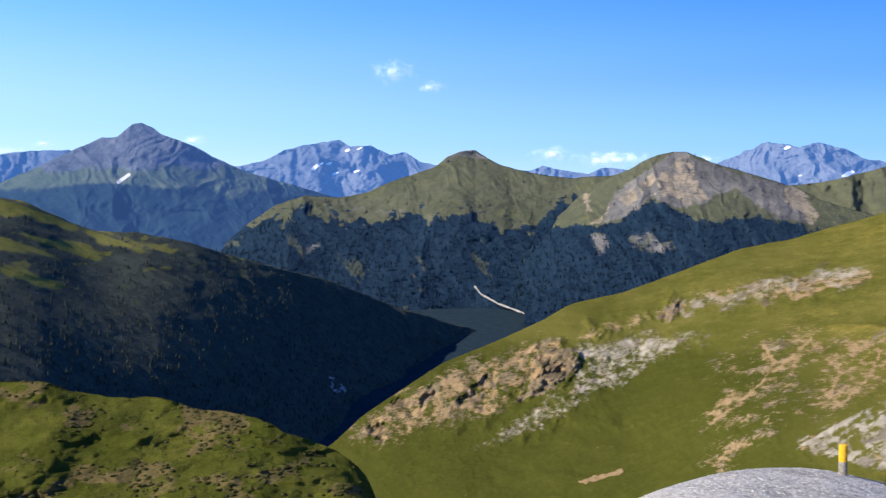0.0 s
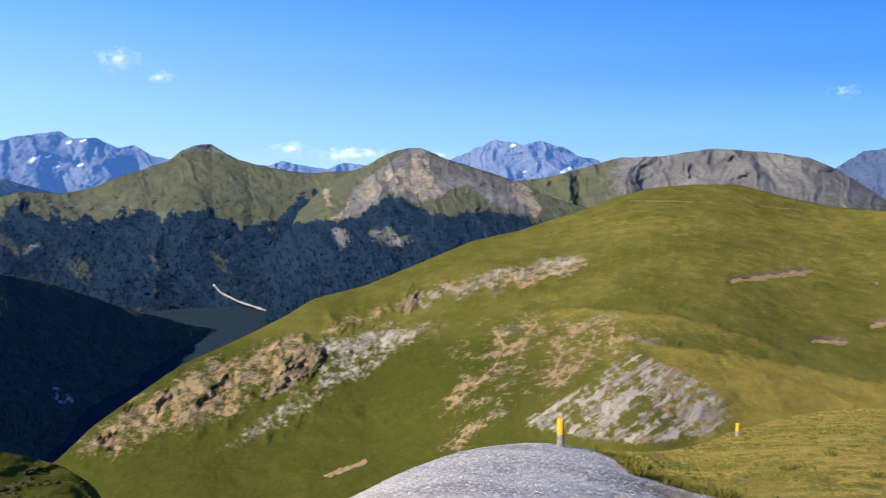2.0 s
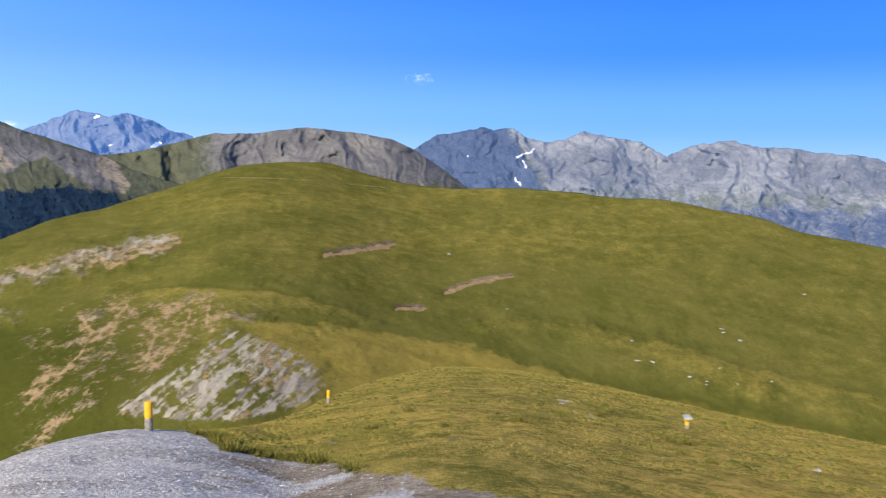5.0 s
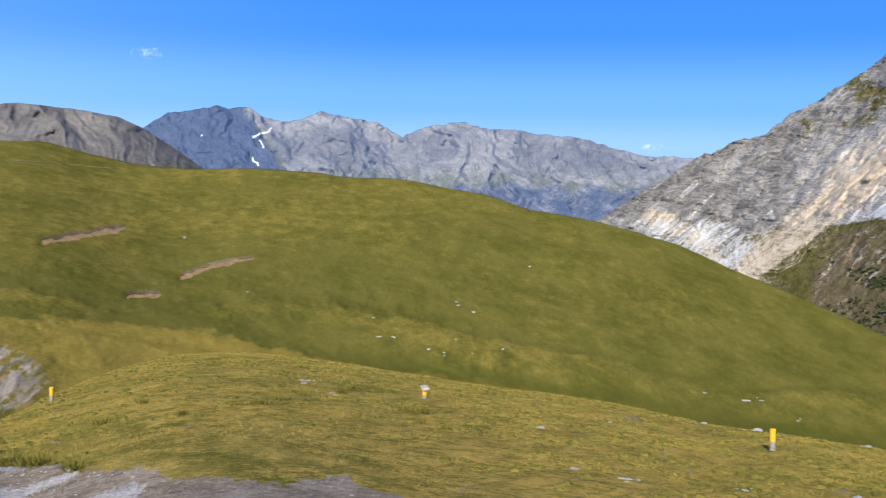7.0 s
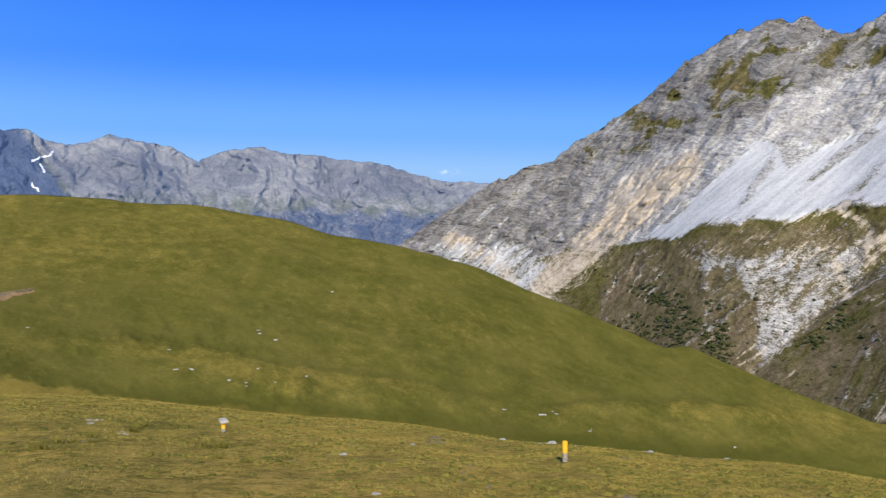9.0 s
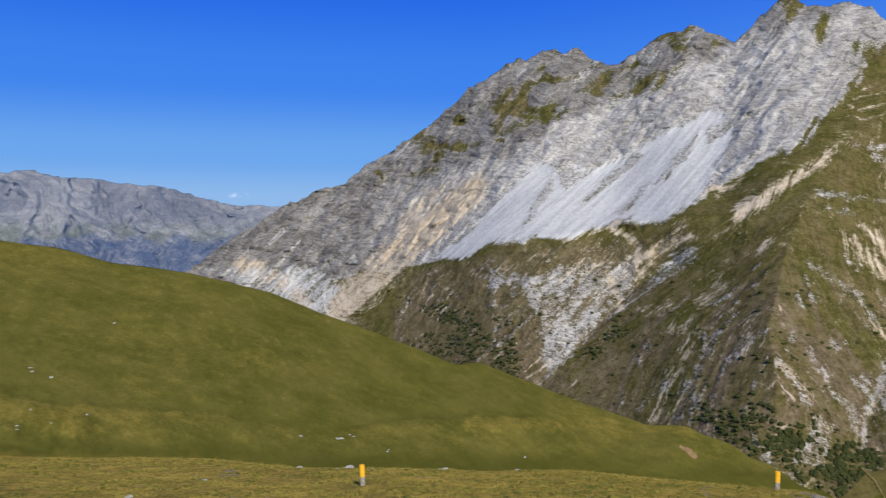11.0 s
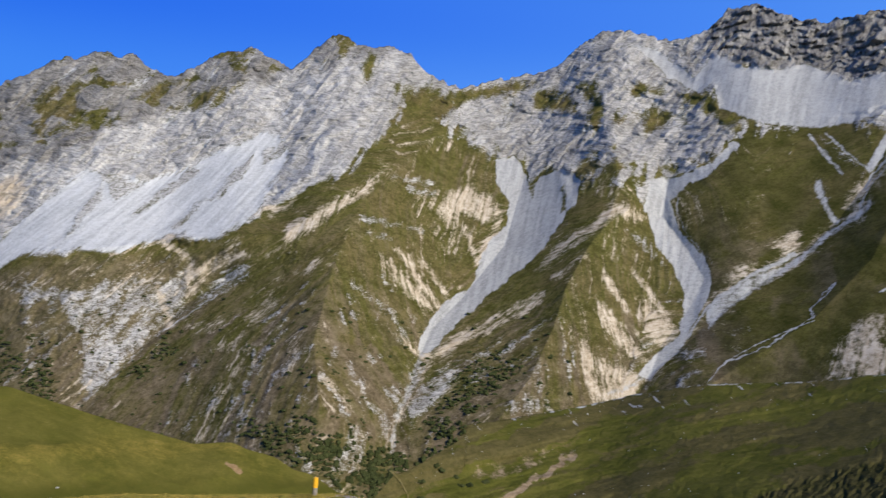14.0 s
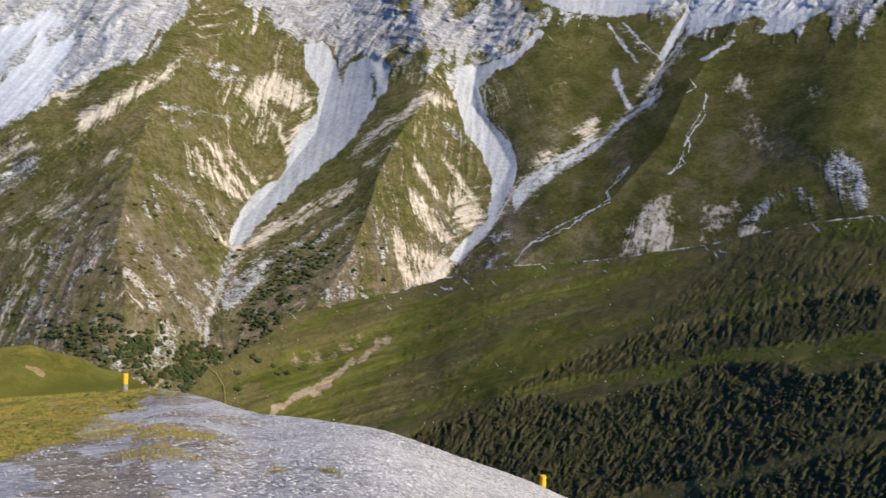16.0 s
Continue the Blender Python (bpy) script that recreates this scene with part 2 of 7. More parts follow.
def land_material(name, reach, grass, rock, scree=((0.42, 0.42, 0.42), (0.55, 0.55, 0.55)), ochre=((0.36, 0.27, 0.17), (0.5, 0.42, 0.3)),
                  wood=((0.016, 0.026, 0.012), (0.035, 0.05, 0.02)), dry=((0.16, 0.12, 0.06), (0.24, 0.18, 0.08)), bump=0.6, haze_glow=None, sharp=1.0, crisp=0.12, flow=0.0, patchy=0.75, blend=0.16):
    """Ground cover mixed by what grows or lies on it. reach: the distance in metres it is seen from, which sets the grain."""
    m, nt, bsdf = nodes_of(name)
    vec = nt.nodes.new("ShaderNodeTexCoord").outputs["Object"]
    big = noise_node(nt, vec, 1 / (reach * 0.09), 5)
    mid = noise_node(nt, vec, 1 / (reach * 0.022), 6, 0.65)
    fine = noise_node(nt, vec, 1 / (reach * 0.005), 5, 0.7)
    grit = noise_node(nt, vec, 1 / (reach * 0.0016), 3, 0.7)
    small = maths(nt, "MULTIPLY_ADD", fine, 0.6, maths(nt, "MULTIPLY", grit, 0.4))
    both = maths(nt, "MULTIPLY_ADD", mid, 0.5, maths(nt, "MULTIPLY", small, 0.5))

    # streaks along the fall line, by the attributes flow_u (across) and flow_v (down)
    run = both
    if flow:
        uv = nt.nodes.new("ShaderNodeCombineXYZ")
        for k, key in enumerate(("flow_u", "flow_v")):
            at = nt.nodes.new("ShaderNodeAttribute")
            at.attribute_name = key
            nt.links.new(at.outputs["Fac"], uv.inputs[k])
        fall = noise_node(nt, uv.outputs[0], 1.0, 6, 0.68, 0.5)
        run = maths(nt, "MULTIPLY_ADD", fall, flow, maths(nt, "MULTIPLY", both, 1 - flow))

    def cover_of(key):
        n = nt.nodes.new("ShaderNodeAttribute")
        n.attribute_name = key
        return n.outputs["Fac"]

    def edge(key, spread=sharp, half=0.16):
        x = maths(nt, "ADD", cover_of(key), maths(nt, "MULTIPLY", maths(nt, "SUBTRACT", run, 0.5), spread * 1.6))
        return ramp01(nt, x, 0.5 - half, 0.5 + half)

    speck = maths(nt, "MULTIPLY_ADD", mid, 0.35, maths(nt, "MULTIPLY", small, 0.65))
    if flow:
        speck = maths(nt, "MULTIPLY_ADD", fall, 0.3, maths(nt, "MULTIPLY", speck, 0.7))
    grain = ramp01(nt, speck, 0.5 - crisp, 0.5 + crisp)
    tone = ramp01(nt, big, 0.35, 0.65)
    col = mix(nt, grain, mix(nt, tone, grass[0], grass[1]), mix(nt, tone, grass[1], grass[2]))
    col = mix(nt, edge("dry", 1.2, blend), col, mix(nt, grain, *dry))
    col = mix(nt, edge("wood", 0.8, blend), col, mix(nt, grain, *wood))
    col = mix(nt, edge("rock"), col, mix(nt, grain, mix(nt, tone, rock[0], rock[1]), mix(nt, tone, rock[1], rock[2])))
    col = mix(nt, edge("ochre", 1.2), col, mix(nt, grain, *ochre))
    st = maths(nt, "MULTIPLY_ADD", cover_of("streak"), patchy, maths(nt, "MULTIPLY", small, 1 - patchy))
    col = mix(nt, edge("scree", 0.7), col, mix(nt, ramp01(nt, st, 0.2 + 0.15 * (patchy < 0.5), 0.75 - 0.1 * (patchy < 0.5)), *scree))
    nt.links.new(col, bsdf.inputs["Base Color"])
    bsdf.inputs["Roughness"].default_value = 0.95
    bsdf.inputs["Specular IOR Level"].default_value = 0.0
    b = node(nt, "ShaderNodeBump", Strength=bump, Distance=reach * 0.006)
    nt.links.new(both, b.inputs["Height"])
    nt.links.new(b.outputs["Normal"], bsdf.inputs["Normal"])
    # distance haze added as a glow of the surface itself
    if haze_glow:
        bsdf.inputs["Emission Color"].default_value = (*haze_glow[:3], 1)
        bsdf.inputs["Emission Strength"].default_value = haze_glow[3]
    return m


def limestone_material(name, reach):
    """Bedded grey limestone, scree, cream earth and thin turf, mixed by what lies there; flow runs down the slope, bed along the strata."""
    m, nt, bsdf = nodes_of(name)
    vec = nt.nodes.new("ShaderNodeTexCoord").outputs["Object"]

    def cover_of(key):
        n = nt.nodes.new("ShaderNodeAttribute")
        n.attribute_name = key
        return n.outputs["Fac"]

    def pair(u, v):
        uv = nt.nodes.new("ShaderNodeCombineXYZ")
        nt.links.new(cover_of(u), uv.inputs[0])
        nt.links.new(cover_of(v), uv.inputs[1])
        return uv.outputs[0]

    def blend(*parts):
        total = None
        for x, w in parts:
            y = maths(nt, "MULTIPLY", x, w)
            total = y if total is None else maths(nt, "ADD", total, y)
        return total

    big = noise_node(nt, vec, 1 / (reach * 0.07), 4)
    mid = noise_node(nt, vec, 1 / (reach * 0.016), 5, 0.65)
    fine = noise_node(nt, vec, 1 / (reach * 0.0045), 4, 0.7)
    grit = noise_node(nt, vec, 1 / (reach * 0.0017), 3, 0.7)
    fall = noise_node(nt, pair("flow_u", "flow_v"), 1.0, 7, 0.7, 0.4)
    bed = noise_node(nt, pair("bed_u", "bed_v"), 1.0, 6, 0.68, 0.6)
    tone = cover_of("tone")
    soft = ramp01(nt, blend((mid, 0.35), (fine, 0.35), (grit, 0.3)), 0.40, 0.60)
    col = mix(nt, soft, (0.047, 0.049, 0.013), (0.108, 0.102, 0.031))
    col = mix(nt, ramp01(nt, blend((big, 0.45), (fall, 0.55)), 0.42, 0.62), col, mix(nt, soft, (0.080, 0.066, 0.026), (0.160, 0.128, 0.060)))

    def edge(key, noise, spread, half):
        x = maths(nt, "ADD", cover_of(key), maths(nt, "MULTIPLY", maths(nt, "SUBTRACT", noise, 0.5), spread))
        return ramp01(nt, x, 0.5 - half, 0.5 + half)

    ragged = blend((fall, 0.4), (mid, 0.2), (fine, 0.25), (grit, 0.15))
    earth = mix(nt, soft, (0.085, 0.067, 0.040), (0.185, 0.148, 0.098))
    col = mix(nt, edge("dry", ragged, 1.2, 0.32), col, earth)
    # darker green that stands in for shade on the eastern slope
    col = mix(nt, edge("wood", ragged, 0.8, 0.3), col, mix(nt, soft, (0.030, 0.034, 0.009), (0.068, 0.064, 0.020)))
    wall = ramp01(nt, blend((bed, 0.42), (mid, 0.08), (fine, 0.2), (grit, 0.3)), 0.41, 0.59)
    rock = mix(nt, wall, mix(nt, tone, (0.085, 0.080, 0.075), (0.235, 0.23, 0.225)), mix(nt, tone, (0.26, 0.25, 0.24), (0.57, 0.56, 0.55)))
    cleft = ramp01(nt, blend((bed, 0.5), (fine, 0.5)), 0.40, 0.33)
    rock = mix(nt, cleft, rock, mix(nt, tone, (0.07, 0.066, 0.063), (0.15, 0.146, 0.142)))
    rough_edge = blend((bed, 0.25), (fall, 0.2), (fine, 0.3), (grit, 0.25))
    col = mix(nt, edge("rock", rough_edge, 2.6, 0.2), col, rock)
    cream = mix(nt, ramp01(nt, ragged, 0.38, 0.62), (0.34, 0.27, 0.185), (0.60, 0.525, 0.43))
    col = mix(nt, edge("ochre", ragged, 2.7, 0.26), col, cream)
    run = ramp01(nt, blend((fall, 0.24), (cover_of("streak"), 0.16), (fine, 0.28), (grit, 0.32)), 0.36, 0.62)
    col = mix(nt, edge("scree", ragged, 1.5, 0.18), col, mix(nt, cover_of("pale"), mix(nt, run, (0.255, 0.258, 0.262), (0.445, 0.448, 0.452)), mix(nt, run, (0.34, 0.35, 0.366), (0.56, 0.57, 0.59))))
    nt.links.new(col, bsdf.inputs["Base Color"])
    bsdf.inputs["Roughness"].default_value = 0.95
    bsdf.inputs["Specular IOR Level"].default_value = 0.0
    b = node(nt, "ShaderNodeBump", Strength=0.8, Distance=reach * 0.005)
    bare = maths(nt, "MULTIPLY_ADD", cover_of("rock"), 0.8, 0.2)
    nt.links.new(maths(nt, "MULTIPLY", blend((bed, 0.45), (fine, 0.3), (mid, 0.35)), bare), b.inputs["Height"])
    nt.links.new(b.outputs["Normal"], bsdf.inputs["Normal"])
    return m


def plain_material(name, c0, c1, scale=8.0, rough=0.8, bump=0.3, detail=5, metal=0.0, island=0.0, sheen=0.25):
    m, nt, bsdf = nodes_of(name)
    vec = nt.nodes.new("ShaderNodeTexCoord").outputs["Object"]
    n = noise_node(nt, vec, scale, detail, 0.65)
    f = ramp01(nt, n, 0.3, 0.7)
    if island:
        g = nt.nodes.new("ShaderNodeNewGeometry")
        f = maths(nt, "MULTIPLY_ADD", g.outputs["Random Per Island"], island, maths(nt, "MULTIPLY", f, 1 - island))
    nt.links.new(mix(nt, f, c0, c1), bsdf.inputs["Base Color"])
    bsdf.inputs["Roughness"].default_value = rough
    bsdf.inputs["Metallic"].default_value = metal
    bsdf.inputs["Specular IOR Level"].default_value = sheen
    b = node(nt, "ShaderNodeBump", Strength=bump, Distance=0.02)
    nt.links.new(n, b.inputs["Height"])
    nt.links.new(b.outputs["Normal"], bsdf.inputs["Normal"])
    return m


GREENS = ((0.078, 0.079, 0.016), (0.112, 0.107, 0.023), (0.148, 0.130, 0.033))
ALPINE = ((0.052, 0.050, 0.018), (0.086, 0.077, 0.028), (0.125, 0.105, 0.048))
GREYS = ((0.16, 0.155, 0.15), (0.30, 0.295, 0.29), (0.46, 0.455, 0.45))
# bluish greys: far rock with distance haze mixed in
HAZE_GREYS = ((0.06, 0.073, 0.10), (0.105, 0.122, 0.155), (0.165, 0.18, 0.21))
# ---- landforms: outlines as (azimuth, height over the horizon) in degrees ----
NEAR_EDGE = [(-4.4, -19.3), (-0.9, -19.4), (2.5, -20.2), (6.5, -19.6), (9.9, -18.5), (12.9, -17.2), (15.4, -16.4), (18.2, -15.8), (21.6, -15.55), (25.0, -15.9), (28.6, -15.9), (31.0,
    -15.5), (34, -14.2), (37, -13.2), (40.5, -12.5), (45, -12.5), (50, -13.2), (56, -14.1), (61, -14.7), (68, -15.2), (73.4, -16.0), (86.0, -16.2), (86.1, -16.1), (91.1,
    -15.9), (94.8, -16.1), (102.3, -16.0), (104.6, -15.9), (108.0, -16.8), (109.8, -17.5), (113.0, -17.8), (115.1, -18.1), (118.0, -18.4), (120.6, -19.1), (124.3, -20.1),
    (128.0, -20.9), (130.2, -21.6)]
MOUND = [(-25.9, -10.7), (-23.5, -10.6), (-22.4, -11.1), (-20.8, -11.7), (-19.0, -12.0), (-16.7, -12.3), (-14.4, -12.9), (-11.7, -13.6), (-9.7, -14.5), (-7.9, -15.3),
    (-6.5, -16.0), (-5.1, -17.0), (-4.4, -18.8)]
HILL = [(-7.4, -15.6), (-5.1, -13.7), (-3.0, -12.4), (-0.1, -10.6), (3.4, -9.2), (6.2, -7.9), (7.9, -6.9), (11.0, -6.2), (14.3, -4.9), (17.6, -3.5), (20.7, -2.8), (25.6,
    -1.2), (26.7, -0.7), (28.7, -0.2), (31.2, 0.0), (33.6, -0.0), (35.7, -0.6), (38.2, -1.2), (41.2, -1.5), (45.5, -1.4), (48.7, -1.6), (51.8, -1.9), (55.3, -2.1), (50.4,
    -1.8), (53.9, -1.9), (57.4, -2.5), (59.5, -2.8), (61.9, -3.6), (66.5, -4.3), (71.2, -5.5), (74.6, -6.9), (77.8, -8.0), (82.9, -10.0), (84.3, -9.8), (89.6, -11.7),
    (94.8, -13.2), (97.4, -13.3), (100.7, -14.6), (103.6, -15.9), (95.5, -13.1), (97.3, -13.0), (99.7, -13.9), (101.9, -14.8), (104.8, -15.9), (106.6, -17.0)]
FORESTL = [(-25.6, -0.3), (-24.5, -0.5), (-22.7, -1.4), (-20.6, -2.3), (-18.4, -2.4), (-15.6, -3.0), (-11.6, -4.3), (-6.5, -5.7), (-3.0, -7.2), (0.6, -8.3), (3.4, -9.0),
    (6.2, -10.6)]
BAREPK = [(6.2, -2.2), (7.5, -1.2), (8.9, 0.2), (10.2, 0.8), (11.3, 1.2), (11.9, 1.6), (12.9, 2.1), (13.9, 2.3), (14.6, 2.3), (15.5, 1.9), (16.8, 1.4), (18.8, 0.8),
    (20.6, 0.2), (22.2, -0.6), (23.7, -1.1), (25.6, -1.6)]
PLATEAU = [(15.7, -0.6), (18.1, 0.1), (22.1, 0.4), (24.6, 1.0), (26.6, 1.6), (29.4, 1.7), (32.2, 2.1), (33.6, 2.0), (35.7, 1.8), (37.4, 1.5), (38.8, 0.9), (40.5, -0.2),
    (42.2, -1.4), (43.9, -2.0)]
LEFTPK = [(-27.8, -0.3), (-25.6, 0.5), (-23.8, 1.3), (-21.7, 2.4), (-20.2, 3.1), (-19.3, 3.2), (-18.5, 3.9), (-18.0, 4.0), (-17.5, 3.8), (-16.9, 3.4), (-15.1, 2.7),
    (-13.2, 1.7), (-11.5, 1.0), (-9.2, 0.4), (-6.4, -0.5)]
FAR_A = [(-27.2, 1.9), (-25.5, 2.1), (-23.8, 2.3), (-22.0, 2.4), (-20.2, 1.5), (-16.5, 1.2), (-12.5, 1.5), (-10.8, 1.9), (-9.8, 2.5), (-8.5, 2.8), (-7.4, 3.0), (-6.4,
    3.1), (-5.7, 2.7), (-4.5, 2.8), (-3.3, 2.2), (-2.4, 2.4), (-1.5, 1.8), (-0.5, 1.6), (3.4, 1.6), (4.4, 1.3), (5.4, 1.2), (6.1, 1.5), (7.5, 1.2), (8.9, 1.0), (9.9,
    1.4), (11.3, 1.2), (13.6, 0.9)]
FAR_B = [(15.6, 1.2), (17.5, 2.0), (19.2, 2.8), (20.6, 2.5), (21.0, 2.4), (21.9, 2.7), (23.0, 2.4), (23.6, 2.2), (24.2, 1.8), (25.6, 1.4), (25.9, 0.9), (28.7, 0.2)]
FAR_C = [(37.2, -0.1), (39.1, 1.0), (40.3, 1.8), (42.0, 2.0), (43.1, 2.3), (43.7, 2.1), (45.0, 2.2), (45.7, 1.7), (47.0, 1.4), (47.8, 1.5), (49.3, 2.1), (50.6, 1.8),
    (51.8, 1.6), (52.9, 1.4), (54.3, 0.6), (56.1, 1.4), (54.4, 0.7), (55.7, 1.3), (58.1, 1.6), (59.5, 1.2), (61.2, 1.2), (63.0, 0.9), (65.1, 0.8), (66.8, 0.3), (69.3,
    -0.3), (72.0, -0.3), (75.5, -1.5)]
R0 = [(77.6, -5.1), (79.9, -4.1), (81.3, -3.5), (84.7, -2.9), (87.8, -2.1), (91.1, -1.5), (93.4, -1.0), (95.8, -0.8), (99.3, -0.5), (101.3, 1.2), (104.7, 3.6)]
R1 = [(104.8, 3.5), (103.4, 0.5), (102.4, -2.4), (101.5, -6.9), (102.1, -10.9)]
R2 = [(119.9, 2.6), (118.1, 0.0), (116.9, -2.5), (116.3, -5.0), (115.1, -8.2), (113.2, -11.1)]
R3 = [(110.2, 9.2), (109.2, 7.4), (106.6, 4.5), (104.8, 3.5)]
R4 = [(119.2, 12.9), (118.9, 8.7), (119.5, 4.6), (119.9, 2.6)]
R6 = [(138.5, 8.5), (136.7, 6.0), (135.3, 3.7), (134.0, 0.3), (131.1, -3.5), (125.8, -7.7)]
G0 = [(97.6, -1.7), (93.9, -4.9), (91.3, -7.7), (88.1, -10.7)]
G1 = [(114.5, 6.8), (113.7, 3.2), (112.9, -0.3), (110.6, -3.6), (108.7, -5.8), (107.8, -8.3), (107.2, -10.7), (106.8, -13.1)]
G2 = [(122.5, 4.1), (122.3, 2.0), (124.0, 0.0), (125.0, -1.6), (124.1, -4.1), (122.7, -6.6), (121.5, -8.8)]
G3 = [(135.0, 8.2), (133.7, 4.9), (132.0, 2.2), (129.3, -0.6), (126.2, -3.3), (123.3, -5.9)]
S_LOW = [(66.8, -4.0), (68.7, -3.8), (72.5, -3.7), (74.6, -4.0), (76.0, -5.3), (74.7, -7.1), (73.3, -6.8), (70.1, -5.5), (68.0, -4.7)]
O_A = [(75.5, -6.5), (77.2, -5.1), (78.9, -3.2), (81.7, -1.1), (83.8, 0.5)]
O_B = [(69.6, -3.9), (71.3, -4.6), (72.7, -5.3), (73.4, -6.3)]
SLIP_A = [(33.4, -5.7), (35.5, -5.4), (37.8, -5.0)]
SLIP_B = [(41.0, -8.0), (42.9, -7.3), (45.1, -6.9)]
SLIP_C = [(37.9, -9.0), (39.6, -9.0)]
SLIP_D = [(8.4, -17.6), (11.0, -16.8)]
SLIP_E = [(96.7, -14.2), (97.5, -14.7)]
ROAD = [(1.9, -5.9), (2.3, -6.4), (3.4, -7.0), (4.8, -7.5), (6.0, -8.0)]
SHRUB_A = [(80.5, -6.4), (82.0, -5.9), (84.2, -7.0), (86.7, -7.4), (86.8, -10.7), (83.6, -10.0), (80.6, -8.9)]
SHRUB_B = [(90.6, -9.1), (93.6, -6.5), (94.0, -7.0), (91.3, -9.4)]
SHRUB_C = [(96.9, -11.7), (101.8, -11.6), (103.9, -12.9), (103.3, -15.0), (99.7, -13.7)]
SHRUB_D = [(108.5, -11.4), (110.8, -8.5), (113.8, -6.6), (114.2, -7.6), (112.3, -10.5), (109.6, -12.7)]
SHRUB_E = [(103.3, -15.0), (105.4, -13.5), (108.9, -13.7), (110.9, -11.6), (111.3, -12.6), (109.0, -15.7), (104.8, -16.2)]
STONES_HILL = [(56.1, -12.4), (57.1, -12.6), (52.9, -11.7), (53.8, -11.7), (57.8, -11.8), (52.6, -10.5), (57.8, -9.5), (58.9, -10.1), (60.8, -12.3), (41.1, -5.5), (41.1,
    -5.6), (44.8, -8.9), (57.8, -9.5), (73.2, -14.2), (75.7, -14.4), (76.4, -14.3), (78.6, -15.2), (57.1, -12.8), (58.9, -12.6), (75.5, -14.4), (76.2, -14.2), (78.7,
    -15.1), (57.9, -9.7), (62.3, -7.2), (87.2, -15.4), (76.5, -14.3)]
STONES_NEAR = [(48.3, -14.3), (50.1, -15.1), (65.6, -19.3), (68.8, -19.6), (76.1, -14.4), (76.4, -14.3), (78.5, -15.2), (82.4, -15.9), (73.3, -14.2), (75.9, -19.5),
    (48.3, -14.5), (50.0, -15.2), (67.6, -16.4), (82.3, -15.8), (86.9, -15.6), (82.0, -19.0), (63.3, -17.0), (82.4, -15.6), (87.0, -15.4)]
CLOUDS = [(-3.1, 7.2), (-0.7, 6.3), (-15.0, 3.0), (-23.2, 2.7), (-25.1, 2.2), (6.8, 2.2), (10.6, 1.8), (15.9, 1.8), (39.3, 5.1), (69.6, 0.3)]
TRAIL = [(106.7, -14.4), (107.4, -15.0), (107.9, -15.8), (108.0, -16.8)]
SHRUB_F = [(100.7, -13.5), (103.3, -12.9), (104.6, -11.6), (103.3, -14.3)]
HILL_PATH = [(27.3, -1.0), (29.9, -1.0), (32.6, -1.1), (34.8, -1.3), (37.3, -1.5)]
FOLD1 = [(33.4, -9.6), (35.1, -10.1), (39.6, -10.8), (44.3, -11.9), (49.4, -13.1), (56.0, -14.0), (61.2, -14.6), (66.6, -15.1), (70.1, -15.7)]
FOLD2 = [(47.7, -8.9), (49.0, -9.3), (53.2, -10.1), (58.1, -11.3), (61.1, -11.9), (66.5, -12.5), (71.4, -13.3), (74.1, -13.8)]
FOLD3 = [(74.9, -14.1), (78.5, -13.5), (82.3, -13.1), (87.3, -13.0), (89.3, -13.2)]
CREST_WEST = [(66.71, -4.04), (68.69, -2.52), (71.03, -0.98), (72.05, -0.28), (74.10, 0.60), (75.82, 1.15), (77.20, 2.38), (78.65, 3.21), (80.05, 4.10), (82.07, 5.68), (83.53, 7.08), (84.59, 7.59), (85.65, 8.45), (86.74, 8.87), (87.06, 8.67), (87.85, 9.16), (88.64, 9.46), (88.97, 9.16), (89.94, 9.31), (90.78, 8.88), (91.78, 8.40), (92.45, 8.51), (93.44, 9.01), (94.26, 9.66), (96.11, 10.35), (96.95, 10.57)]
CREST_EAST = [(97.48, 10.27), (98.53, 9.83), (99.23, 9.53), (99.73, 10.06), (100.57, 10.94), (101.42, 11.54), (101.92, 11.90), (102.46, 11.69), (103.00, 11.21), (103.52, 11.30), (104.05, 11.09), (105.09, 11.29), (106.32, 11.00), (107.22, 10.19), (108.82, 9.33), (109.69, 9.18), (111.40, 9.61), (113.09, 10.03), (114.43, 10.31), (115.74, 10.96), (116.70, 11.93), (117.97, 12.78), (119.26, 13.00), (120.40, 12.72), (121.84, 12.46), (123.08, 12.57)]
ROCKLINE = [(78.79, -3.83), (81.38, -3.55), (85.15, -2.50), (87.84, -2.16), (91.75, -1.36), (94.78, -1.26), (97.82, 0.66), (100.88, 2.52), (103.27, 4.22), (105.13, 5.88), (106.28, 7.70), (108.23, 6.94), (109.65, 6.19), (111.60, 4.88), (113.67, 4.69), (115.71, 4.30), (116.80, 2.46), (117.91, 3.50), (118.84, 4.80), (121.29, 4.07), (124.37, 4.99), (126.10, 6.69), (126.93, 8.03), (129.47, 7.88)]
TONELINE = [(78.69, 1.19), (83.05, 2.06), (87.66, 4.31), (91.52, 6.22), (96.18, 8.35), (98.90, 9.28), (100.58, 10.61), (102.34, 10.19), (104.39, 11.27), (106.49, 11.01)]
